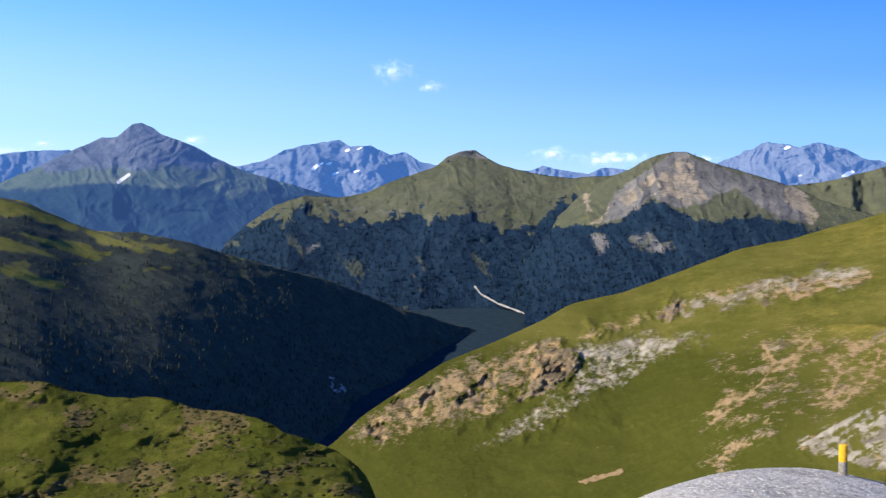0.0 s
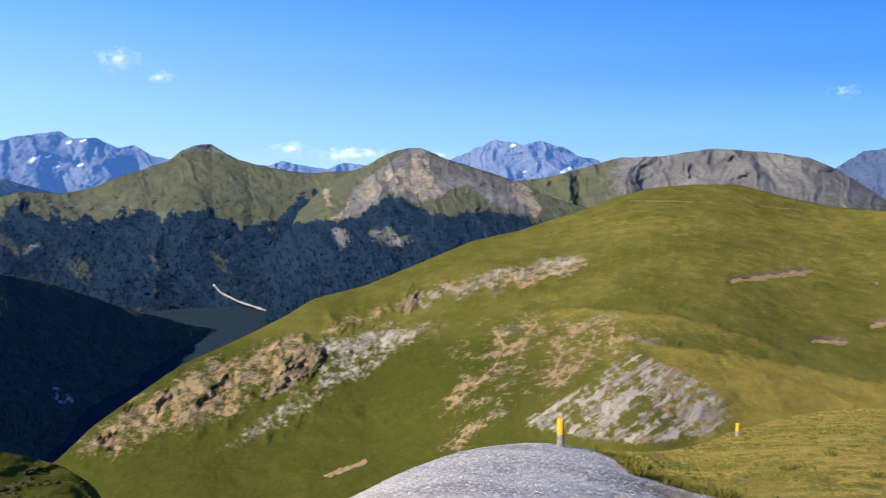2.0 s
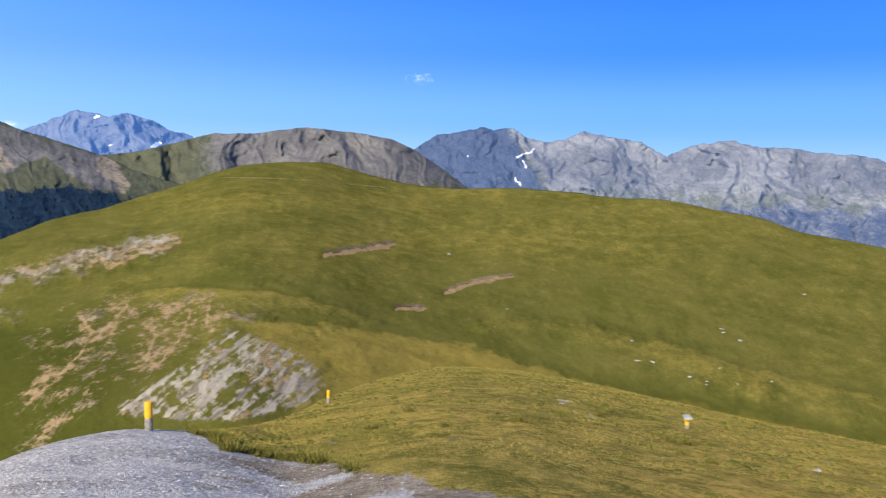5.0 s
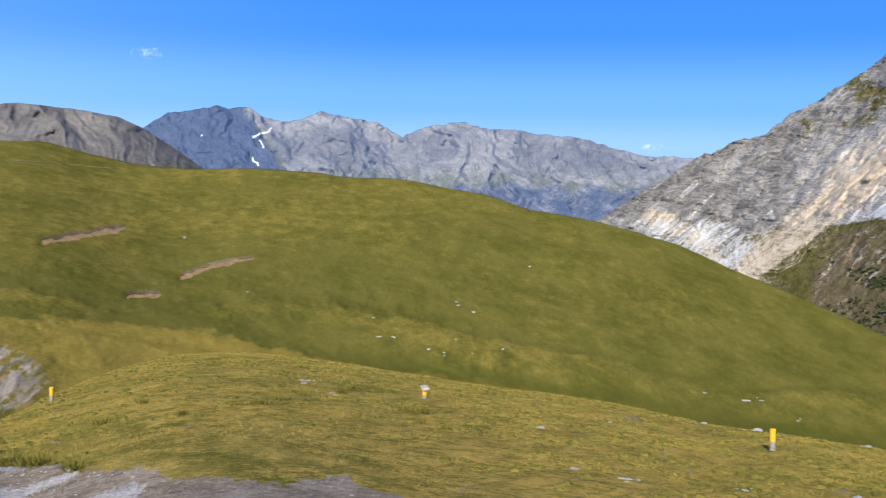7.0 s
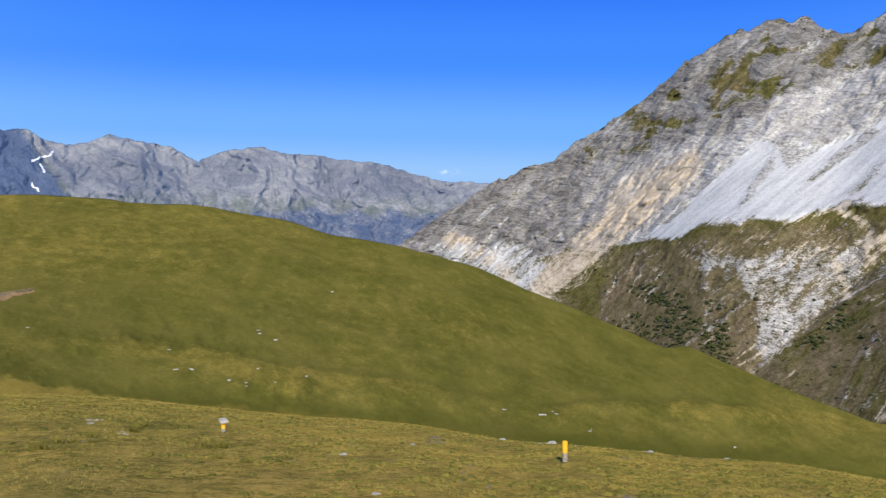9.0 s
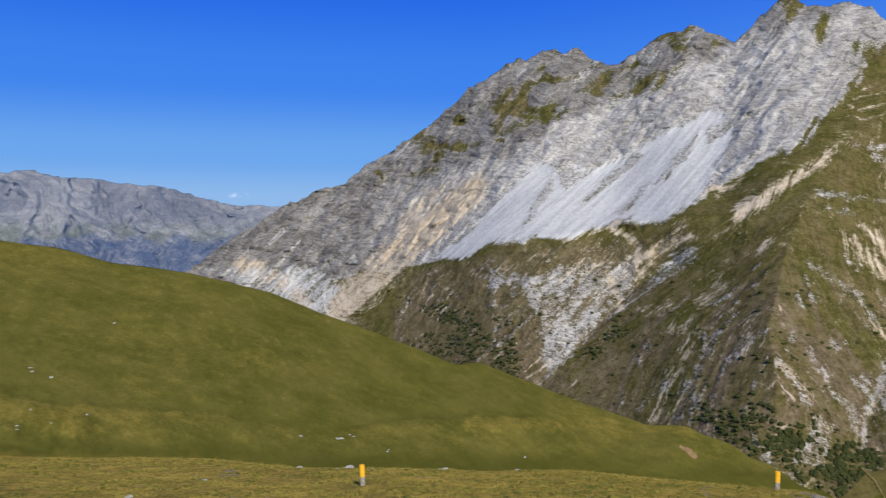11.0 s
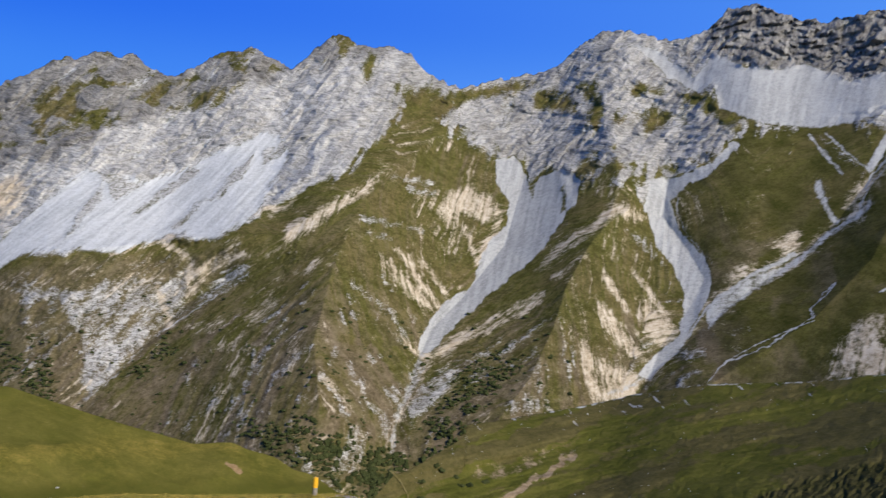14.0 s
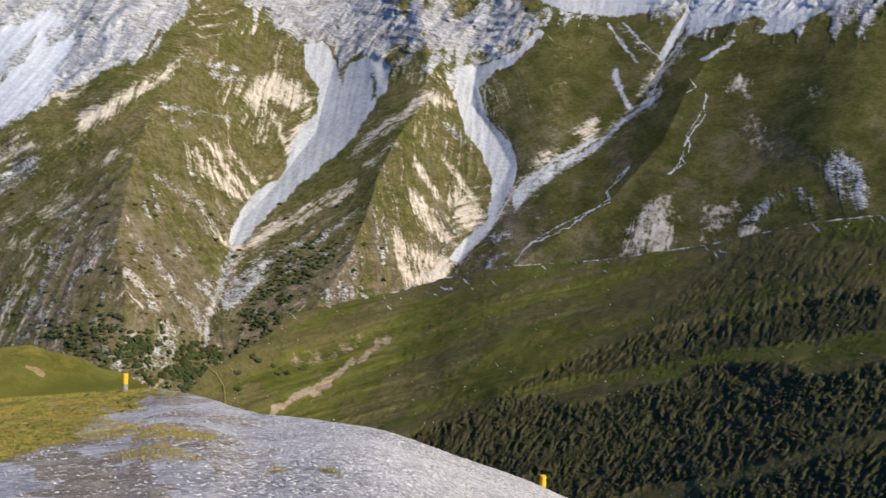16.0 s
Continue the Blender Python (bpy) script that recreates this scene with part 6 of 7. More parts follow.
def lime_cover(a0, e0):
    a, e = warp(a0, e0, 1.2, 0.16, 2.0)
    a, e = warp(a, e, 0.35, 0.09, 6.0)
    above = e - rock_line(a)
    b, c = bands(a, e, 1.1, 1), bands(a - 0.6 * e, e * 0.5, 0.5, 2)
    ribs, fine_ribs = rib_pattern(a0, e0), rib_pattern(a0, e0, 5.0, 0.3)
    lean = 1.15 - 0.35 * smoothstep(88, 98, a) - 0.65 * smoothstep(100, 112, a)
    fingers, thin = streaks(a0, e0, lean, 0.4), streaks(a0, e0, lean, 0.16)
    side = 0.25 + 0.75 * smoothstep(131, 123, a)

    loosen = smoothstep(100, 106, a)
    ragged = above + 0.7 * (b - 0.5) + loosen * (2.6 * (fingers - 0.5) + 2.2 * (bands(a, e, 0.5, 41) - 0.5))
    rock = smoothstep(-0.35 - 0.9 * loosen, 0.25 + 0.9 * loosen, ragged)
    turf = smoothstep(0.52, 0.72, bands(a - 0.5 * e, e * 1.3, 1.1, 6)) * smoothstep(0.3, 1.5, above) * (0.15 + 0.5 * smoothstep(-0.3, 0.6, e - tone_line(a)) * (a < 106))
    for ring in TURF:
        turf = np.maximum(turf, inside(a, e, ring, 0.6) * (0.15 + 0.6 * c + 0.6 * fingers))
    rock = rock * (1 - np.clip(1.1 * turf, 0, 1))
    rock = np.maximum(rock, smoothstep(78, 74, a) * 0.8)
    for k, ring in enumerate(PALES):
        rock = np.maximum(rock, inside(a, e, ring, 0.5) * ((0.26 + 0.55 * c) if k in (0, 8) else (0.22 + 0.6 * fine_ribs)))
    for line in GREYSTREAKS:
        rock = np.maximum(rock, along(a, e, line, 0.32, 0.95) * (0.12 + 0.55 * fine_ribs))
    for line in OUTLINES_WHITE:
        rock = np.maximum(rock, along(a, e, line, 0.3, 0.95) * (0.15 + 0.6 * c))
    lower = smoothstep(0.2, -0.8, above) * (a > 79)
    rock = np.maximum(rock, side * lower * (0.05 + 0.6 * ribs ** 1.8 * smoothstep(0.3, 0.7, bands(a, e, 1.3, 61))) * (0.4 + 0.6 * smoothstep(1, -6, e)))

    scree = 0.5 * smoothstep(0.55, 0.8, streaks(a0, e0, lean * 0.9, 0.5)) * smoothstep(0, 1.0, above) * smoothstep(0.4, 0.65, b) * (1 - turf)
    for ring in SCREES:
        core = inside(a, e, ring, 0.5 if ring is S_FAN else 0.22)
        scree = np.maximum(scree, core * (0.95 + 0.25 * (fingers - 0.5)) + 2.4 * core * (1 - core) * (thin - 0.5))
    for ring in TONGUES:
        scree = scree - 0.62 * inside(a, e, ring, 0.18) * (0.6 + 0.6 * thin)
    scree = np.maximum(scree, 0.95 * inside(a, e, S_BASIN, 0.25))
    scree = np.maximum(scree, 0.85 * inside(a, e, S_TAIL, 0.2))
    scree = np.maximum(scree, 0.6 * inside(a, e, S_LOW, 0.5) * (0.5 + 0.7 * fingers))
    for line, w, much in zip(STREAMS, (0.18, 0.12, 0.24, 0.09, 0.10, 0.13, 0.09), (0.42, 0.46, 0.62, 0.28, 0.55, 0.56, 0.34)):
        scree = np.maximum(scree, along(a, e, line, w * (0.2 + 0.8 * b), 0.95) * much * 1.1)
    for line in PATHS:
        scree = np.maximum(scree, along(a, e, line, 0.05 * (0.5 + b), 0.7) * 0.66)
    speck = bands(a0, e0 * 1.2, 0.2, 71)
    for k, ring in enumerate(FACE_SCREE):
        scree = np.maximum(scree, inside(a, e, ring, 0.25) * ((0.9, 0.9, 0.62, 0.62)[k] + 0.25 * (thin - 0.5)))
    for line in FACE_RILLS:
        scree = np.maximum(scree, along(a, e, line, 0.14 * (0.5 + b), 0.9) * 0.6)
    for line in FACE_PATHS:
        scree = np.maximum(scree, along(a0, e0, line, 0.045 * (0.5 + speck), 0.3) * 0.62)
    for line in CHUTE_TAILS:
        scree = np.maximum(scree, along(a, e, line, 0.32 * (0.4 + b), 0.95) * (0.3 + 0.4 * speck))
        rock = np.maximum(rock, along(a, e, line, 0.8, 0.95) * (0.1 + 0.5 * c))

    ochre = np.zeros(len(a))
    for ring in FACE_TAN:
        ochre = np.maximum(ochre, inside(a, e, ring, 0.7) * (0.15 + 0.5 * speck + 0.3 * c))
    for k in (1, 2, 5):
        ochre = np.maximum(ochre, along(a, e, STREAMS[k], 0.4, 0.95) * (0.2 + 0.45 * c))
    for k, ring in enumerate(CREAMS):
        grain = fingers if k == 0 else fine_ribs
        ochre = np.maximum(ochre, inside(a, e, ring, 0.8 if k == 0 else 0.5) * (0.30 + 0.75 * grain))
    for line in TANSTREAKS:
        ochre = np.maximum(ochre, along(a, e, line, 0.24, 0.95) * (0.35 + 0.45 * fine_ribs))
    ochre = np.maximum(ochre, along(a, e, O_A, 1.1, 0.9) * (0.45 + 0.5 * fingers))
    ochre = np.maximum(ochre, along(a, e, O_B, 0.7, 0.9) * (0.45 + 0.5 * fingers))
    ochre = np.maximum(ochre, side * lower * 0.62 * fine_ribs ** 1.6 * smoothstep(0.4, 0.7, bands(a, e, 2.0, 4)))

    dry = 0.08 + 0.42 * smoothstep(-1, -8, e) * (0.2 + b) + (0.05 + 0.7 * (rib_pattern(a, e, 7.7) - 0.4)) * lower * side
    dry = np.maximum(dry, 0.55 * inside(a, e, [(79, -4.2), (88, -2.2), (97, -1.5), (99, -0.5), (95, -4), (88, -11), (79, -9)], 0.8))
    dry = dry + 0.55 * smoothstep(0.45, 0.7, bands(a, e, 1.8, 51)) * smoothstep(123, 126, a) * smoothstep(4.5, 1.0, e)
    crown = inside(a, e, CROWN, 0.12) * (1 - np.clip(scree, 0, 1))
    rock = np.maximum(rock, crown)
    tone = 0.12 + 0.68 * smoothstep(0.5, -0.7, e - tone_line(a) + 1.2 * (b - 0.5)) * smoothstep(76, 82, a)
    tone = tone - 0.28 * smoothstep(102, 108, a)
    # the summit crag's shade is painted as a darker rock tone
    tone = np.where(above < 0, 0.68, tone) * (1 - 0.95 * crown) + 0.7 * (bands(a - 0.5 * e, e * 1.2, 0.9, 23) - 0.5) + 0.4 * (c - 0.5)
    u, d = fall_lines(*warp(a0, e0, 1.0, 0.2, 3.0))
    low = (above < 0.0) & (a < 133)
    # wood: the eastern slope's shade painted as darker green turf
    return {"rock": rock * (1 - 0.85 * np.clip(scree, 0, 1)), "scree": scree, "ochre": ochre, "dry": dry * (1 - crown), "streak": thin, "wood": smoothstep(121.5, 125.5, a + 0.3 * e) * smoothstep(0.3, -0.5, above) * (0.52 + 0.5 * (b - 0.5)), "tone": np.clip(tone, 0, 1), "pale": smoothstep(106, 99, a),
            "flow_u": np.where(low, u / 0.24, (a - lean * e) / np.where(a < 105, 0.26, 0.75)), "flow_v": np.where(low, d / 1.6, e / np.where(a < 105, 1.5, 1.0)),
            "bed_u": np.where(crown > 0.5, e / 0.6, a / 0.7), "bed_v": np.where(crown > 0.5, a / 0.22, (e + 0.06 * a + 1.1 * (bands(a, e, 2.5, 21) - 0.5)) / 0.12)}


M_LIME = limestone_material("limestone_slopes", 1600)
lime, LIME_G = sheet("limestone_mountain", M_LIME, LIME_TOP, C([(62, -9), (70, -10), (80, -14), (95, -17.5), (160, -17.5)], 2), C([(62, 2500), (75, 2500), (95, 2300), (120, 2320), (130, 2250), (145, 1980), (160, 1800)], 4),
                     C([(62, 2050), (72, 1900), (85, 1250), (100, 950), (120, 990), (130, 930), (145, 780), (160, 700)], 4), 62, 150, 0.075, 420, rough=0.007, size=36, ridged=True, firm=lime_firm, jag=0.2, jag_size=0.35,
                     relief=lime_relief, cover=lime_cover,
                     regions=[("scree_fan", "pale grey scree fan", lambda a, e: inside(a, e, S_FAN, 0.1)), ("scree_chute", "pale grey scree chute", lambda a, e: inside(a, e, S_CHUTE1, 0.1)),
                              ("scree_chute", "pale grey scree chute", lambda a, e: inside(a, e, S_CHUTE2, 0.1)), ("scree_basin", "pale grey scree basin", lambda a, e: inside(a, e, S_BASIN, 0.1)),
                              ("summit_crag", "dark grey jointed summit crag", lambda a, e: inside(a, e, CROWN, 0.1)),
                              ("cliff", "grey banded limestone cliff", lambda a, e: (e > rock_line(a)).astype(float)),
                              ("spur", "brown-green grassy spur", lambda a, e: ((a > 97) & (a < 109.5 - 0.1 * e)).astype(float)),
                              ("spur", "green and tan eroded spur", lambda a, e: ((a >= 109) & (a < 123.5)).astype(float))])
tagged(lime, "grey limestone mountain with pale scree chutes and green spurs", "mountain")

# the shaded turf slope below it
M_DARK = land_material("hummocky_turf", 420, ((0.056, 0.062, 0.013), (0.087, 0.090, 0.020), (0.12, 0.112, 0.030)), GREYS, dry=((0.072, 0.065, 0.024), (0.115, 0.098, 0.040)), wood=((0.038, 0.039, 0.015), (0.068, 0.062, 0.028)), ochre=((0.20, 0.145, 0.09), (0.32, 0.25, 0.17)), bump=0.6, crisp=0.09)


def hummocks(a, e):
    """Small hummocks drawn out slantwise up the slope."""
    a2, e2 = warp(a, e, 1.4, 0.3, 8.0)
    return fbm(np.stack([(0.85 * a2 - 0.53 * e2) / 0.19, (0.53 * a2 + 0.85 * e2) / 0.42, a * 0 + 1.5], -1), 3)


def heath_rows(a, e):
    return np.clip(0.5 + 0.6 * hummocks(a, e), 0, 1)


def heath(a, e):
    """How thickly scrub stands and how dark the turf is coloured, 0 to 1: slight on the upper folds, full on the lower
    ones.
    """
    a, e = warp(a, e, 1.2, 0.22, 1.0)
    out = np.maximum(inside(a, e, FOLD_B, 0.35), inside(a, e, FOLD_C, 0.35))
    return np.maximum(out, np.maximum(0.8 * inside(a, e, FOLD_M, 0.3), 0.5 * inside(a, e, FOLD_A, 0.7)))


def dark_relief(a, e):
    hum = hummocks(a, e)
    fold = fbm(np.stack([(a - 2.6 * e) / 9.0, a * 0.02, a * 0 + 6.5], -1), 3)
    low = heath(a, e)
    step = 0.008 * (np.exp(-(line_distance(a, e, FOLD_M[:6]) / 0.7) ** 2) + np.exp(-(line_distance(a, e, FOLD_B[4:14]) / 0.7) ** 2) + np.exp(-(line_distance(a, e, FOLD_C[:4]) / 0.9) ** 2))
    lines = fbm(np.stack([a * 0.1, (e - 0.3 * a) / 0.9, a * 0 + 2.5], -1), 4)
    terraces = fbm(np.stack([(a + 0.5 * e) / 0.8, (e - 0.25 * a) / 0.16, a * 0 + 7.5], -1), 3)
    return 0.0050 * hum * (0.16 + low ** 1.3) + 0.0012 * terraces * (1 - low) + 0.03 * fold + step + 0.007 * lines


def dark_cover(a, e):
    b = bands((e - 0.3 * a) * 1.0, a * 0.12, 0.5, 4)
    edge = DARK_TOP(a) - e
    aw, ew = warp(a, e, 1.5, 0.7, 1.0)
    # folds coloured darker, most of all the lower ones
    low = heath(a, e)
    # sunlit crest between folds, painted as plain brighter green
    strip = 0.6 * along(aw, ew, [(q[0], q[1] - 0.5) for q in FOLD_M[:1:-1][:6]], 0.5, 0.8)
    scar = inside(aw, ew, BROWN_SCAR, 0.5)
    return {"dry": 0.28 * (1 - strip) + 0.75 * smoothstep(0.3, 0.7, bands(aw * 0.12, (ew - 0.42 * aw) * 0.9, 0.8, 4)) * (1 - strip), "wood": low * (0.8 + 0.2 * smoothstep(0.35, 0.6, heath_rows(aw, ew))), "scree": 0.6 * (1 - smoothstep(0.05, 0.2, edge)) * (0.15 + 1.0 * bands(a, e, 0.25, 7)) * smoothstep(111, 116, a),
            "streak": a * 0 + 0.8, "ochre": np.maximum(np.maximum(0.5 * scar * bands(a, e, 0.5, 5), 0.95 * along(aw, ew, STRIP_T, 0.3, 0.7)) * (0.45 + 0.6 * bands(a, e, 0.4, 2)), 0.6 * along(aw, ew, STRIP_B, 0.5, 0.9) * (0.3 + 0.7 * bands(a, e, 0.4, 3))),
            "rock": 0.7 * smoothstep(0.72, 0.85, bands(a + e, e, 0.35, 6)) * smoothstep(2.2, 0.4, edge)}


DARK_TOP = C([(104, -18), (106.2, -15.6)] + DARK2[:4] + DARK_RIM + [(165, 1.0)], 0.15)
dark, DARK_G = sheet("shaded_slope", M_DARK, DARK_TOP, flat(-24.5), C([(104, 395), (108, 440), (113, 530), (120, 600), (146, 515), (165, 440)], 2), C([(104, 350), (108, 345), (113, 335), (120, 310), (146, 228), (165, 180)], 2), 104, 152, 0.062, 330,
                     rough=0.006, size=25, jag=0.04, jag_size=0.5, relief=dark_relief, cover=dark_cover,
                     regions=[("dark_fold", "dark heather-covered fold", lambda a, e, ring=ring: inside(a, e, ring, 0.1)) for ring in (FOLD_A, FOLD_M, FOLD_B, FOLD_C)])
tagged(dark, "dark green hummocky turf slope partly in shade", "hill")

# ---- things ----
rng = np.random.default_rng(7)


def child(ob, parent, m=None):
    ob.parent = parent
    if m is not None:
        ob.matrix_basis = m
    return ob


def part(name, bm, material, parent, label=""):
    me = bpy.data.meshes.new(name)
    bm.to_mesh(me)
    bm.free()
    me.materials.append(material)
    ob = child(new(name, me), parent)
    return tagged(ob, label) if label else ob


def ground_point(az, el):
    """Where the sight line at this azimuth and height meets the knoll."""
    r = np.linspace(4, float(knoll_r(np.array([az]))[0]) * 1.25, 800)
    z = knoll_height(np.full(800, float(az)), r)
    e = np.degrees(np.arctan2(z - EYE, r))
    hit = np.argmax(e >= el) if (e >= el).any() else int(np.argmax(e))
    return place(np.array([az]), r[hit:hit + 1], z[hit:hit + 1])[0]


def sheet_point(G, az, el):
    j = int(np.argmin(np.abs(G["A"][0] - az)))
    i = int(np.argmin(np.abs(G["E"][:, j] - el)))
    return G["P"][i, j]


def ring_tube(profile, sides=14, jitter=0.0):
    """A lathe of (radius, height) pairs, closed at both ends."""
    bm = bmesh.new()
    rings = []
    for r, z in profile:
        rings.append([bm.verts.new((r * math.cos(2 * math.pi * k / sides) * (1 + jitter * random.uniform(-1, 1)),
                                    r * math.sin(2 * math.pi * k / sides) * (1 + jitter * random.uniform(-1, 1)), z)) for k in range(sides)])
    for a, b in zip(rings[:-1], rings[1:]):
        for k in range(sides):
            bm.faces.new((a[k], a[(k + 1) % sides], b[(k + 1) % sides], b[k]))
    bm.faces.new(list(reversed(rings[0])))
    bm.faces.new(rings[-1])
    return bm


M_POST = plain_material("weathered_post", (0.17, 0.15, 0.125), (0.36, 0.33, 0.29), 14, 0.9, 0.5)
M_YELLOW = plain_material("yellow_paint", (0.72, 0.36, 0.015), (0.85, 0.47, 0.03), 9, 0.55, 0.15)
M_SLATE = plain_material("pale_slab", (0.30, 0.285, 0.26), (0.56, 0.54, 0.50), 5, 0.9, 0.6, sheen=0.05)


def marker_post(name, label, at, height, radius, lean, yellow=0.56):
    post = tagged(new(name), label, "post", "marker posts along the ridge")
    h = height
    part("shaft", ring_tube([(radius, -0.25), (radius * 1.02, h * 0.1), (radius, h * (1 - yellow))], 14, 0.03), M_POST, post, "grey weathered round shaft")
    part("painted_top", ring_tube([(radius * 1.03, h * (1 - yellow)), (radius * 1.03, h - 0.02), (radius * 0.9, h)], 14, 0.01), M_YELLOW, post, "yellow painted top")
    post.matrix_basis = Matrix.Translation(at) @ pose(0, 0, 0, lean[0], lean[1], random.uniform(0, 90))
    return post


for az, el, h, rad, lean in ((22.85, -15.75, 0.58, 0.075, (0, 0.5)), (33.65, -14.7, 0.55, 0.075, (1, 0)), (77.3, -17.05, 0.56, 0.07, (1, 3)),
                             (102.3, -16.05, 0.55, 0.075, (0, -1))):
    marker_post("marker_post", "short round marker post with yellow painted top", ground_point(az, el), h, rad, lean)

_r = np.linspace(15.5, 26, 400)
_top = np.degrees(np.arctan2(knoll_height(np.full(400, 128.8), _r) + 0.55 - EYE, _r))
_k = int(np.argmin(np.abs(_top + 20.4)))
marker_post("marker_post", "short round marker post with yellow painted top", place(np.array([128.8]), _r[_k:_k + 1], knoll_height(np.array([128.8]), _r[_k:_k + 1]))[0], 0.55, 0.06, (0, 2), 0.7)

# low post with a pale stone slab on top
slab_post = marker_post("slab_post", "stub marker post carrying a pale stone slab", ground_point(55.95, -15.45), 0.34, 0.075, (0, 0), 0.6)
_bm = bmesh.new()
bmesh.ops.create_cube(_bm, size=1.0, matrix=Matrix.Diagonal((0.42, 0.26, 0.09, 1)))
bmesh.ops.bevel(_bm, geom=_bm.edges[:], offset=0.025, segments=2, affect="EDGES")
for _v in _bm.verts:
    _v.co += Vector(noise.noise_vector(_v.co * 6)) * 0.03
    _v.co.z += 0.385
part("slab", _bm, M_SLATE, slab_post, "pale rough stone slab")


# loose stones
def stone_mesh(name, seed):
    bm = bmesh.new()
    bmesh.ops.create_icosphere(bm, subdivisions=2, radius=0.5)
    for v in bm.verts:
        n = noise.fractal(v.co * 2.2 + Vector((seed * 7.1, 0, 0)), 0.8, 2.0, 3)
        v.co *= 1 + 0.35 * n
        v.co.z = max(v.co.z * 0.55, -0.12)
    me = bpy.data.meshes.new(name)
    bm.to_mesh(me)
    bm.free()
    me.materials.append(M_SLATE)
    return me


STONES = [stone_mesh("limestone_block", k) for k in range(5)]


def lay_stone(at, size, name="limestone_block", label="pale limestone block lying in the turf", group="loose limestone blocks"):
    ob = tagged(new(name, random.choice(STONES)), label, "rock", group)
    ob.matrix_basis = Matrix.Translation(Vector(at) + Vector((0, 0, -0.02 * size))) @ pose(0, 0, 0, random.uniform(-8, 8), random.uniform(-8, 8), random.uniform(0, 360)) \
        @ Matrix.Diagonal((size * random.uniform(0.9, 1.6), size * random.uniform(0.7, 1.1), size * random.uniform(0.35, 0.6), 1))


for _a, _e in STONES_HILL:
    lay_stone(sheet_point(HILL_G, _a, _e), random.uniform(0.7, 1.5) * float(np.linalg.norm(sheet_point(HILL_G, _a, _e))) / 260)
for _a, _e in STONES_NEAR:
    _p = ground_point(_a, _e)
    for _k in range(3):
        _q = _p + np.array([random.uniform(-0.4, 0.4), random.uniform(-0.4, 0.4), 0]) * (0 if _k == 0 else 1)
        _az, _rr = math.degrees(math.atan2(_q[0], _q[1])) / SPREAD, math.hypot(_q[0], _q[1])
        _q = place(np.array([_az]), np.array([_rr]), knoll_height(np.array([_az]), np.array([_rr])))[0]
        lay_stone(_q, random.uniform(0.15, 0.28) * (1 if _k == 0 else 0.5) * (0.6 + np.linalg.norm(_p) / 60))


# ---- growth and rubble, past counting ----
def scatter(name, template, faces, at, scale, material, label, category, squash=None, tilt=0.0, jitter=0.0, attributes=None):
    """Copies of a small template joined into one mesh."""
    n, m = len(at), len(template)
    ang = rng.uniform(0, 2 * np.pi, n)
    c, s = np.cos(ang)[:, None], np.sin(ang)[:, None]
    T = np.repeat(template[None], n, 0)
    if jitter:
        T = T * (1 + jitter * rng.uniform(-1, 1, (n, m, 1)))
    x = T[..., 0] * c - T[..., 1] * s
    y = T[..., 0] * s + T[..., 1] * c
    V = np.stack([x, y, T[..., 2]], -1) * (scale[:, None, None] if scale.ndim == 1 else scale[:, None, :])
    if tilt:
        V[..., 0] += V[..., 2] * rng.normal(0, tilt, (n, 1))
        V[..., 1] += V[..., 2] * rng.normal(0, tilt, (n, 1))
    V = V + at[:, None, :]
    F = faces[None] + (np.arange(n) * m)[:, None, None]
    ob = new(name, solid_mesh(name, V.reshape(-1, 3), F.reshape(-1, faces.shape[1])))
    ob.data.materials.append(material)
    return tagged(ob, label, category, kind="stuff")


def conifer_template():
    v, f = [], []
    for base, tip, rad in ((0.08, 0.55, 0.20), (0.32, 0.78, 0.155), (0.56, 1.0, 0.10)):
        i = len(v)
        for k in range(6):
            a = 2 * math.pi * k / 6 + base
            q = rad * (1.15 if k % 2 else 0.8)
            v.append((q * math.cos(a), q * math.sin(a), base - (0.03 if k % 2 else 0)))
        v.append((0, 0, tip))
        for k in range(6):
            f.append((i + k, i + (k + 1) % 6, i + 6))
    i = len(v)
    for k in range(3):
        v.append((0.025 * math.cos(k * 2.1), 0.025 * math.sin(k * 2.1), -0.12))
    v.append((0, 0, 0.2))
    f += [(i, i + 1, i + 3), (i + 1, i + 2, i + 3), (i + 2, i, i + 3)]
    return np.array(v), np.array(f)


def bush_template():
    bm = bmesh.new()
    bmesh.ops.create_icosphere(bm, subdivisions=1, radius=0.5)
    v = np.array([tuple(q.co) for q in bm.verts])
    f = np.array([[q.index for q in face.verts] for face in bm.faces])
    bm.free()
    v = v * (1 + 0.25 * np.sin(v[:, :1] * 23 + v[:, 1:2] * 17 + v[:, 2:] * 31))
    v[:, 2] = v[:, 2] * 0.8 + 0.22
    return v, f


def pick(G, weight, count):
    w = weight.reshape(-1).clip(0, None)
    idx = rng.choice(w.size, count, p=w / w.sum())
    p = G["P"].reshape(-1, 3)[idx].copy()
    r = G["R"].reshape(-1)[idx]
    p[:, :2] += rng.normal(0, 1, (count, 2)) * (r * 0.0008)[:, None]
    return p, r


M_CONIFER = plain_material("conifer_needles", (0.022, 0.030, 0.028), (0.052, 0.062, 0.046), 0.2, 0.95, 0.0, 3, island=0.5, sheen=0.0)
# needle colour shifted to blue for distance haze
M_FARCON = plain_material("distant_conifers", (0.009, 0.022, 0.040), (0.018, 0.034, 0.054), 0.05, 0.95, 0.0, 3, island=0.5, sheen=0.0)
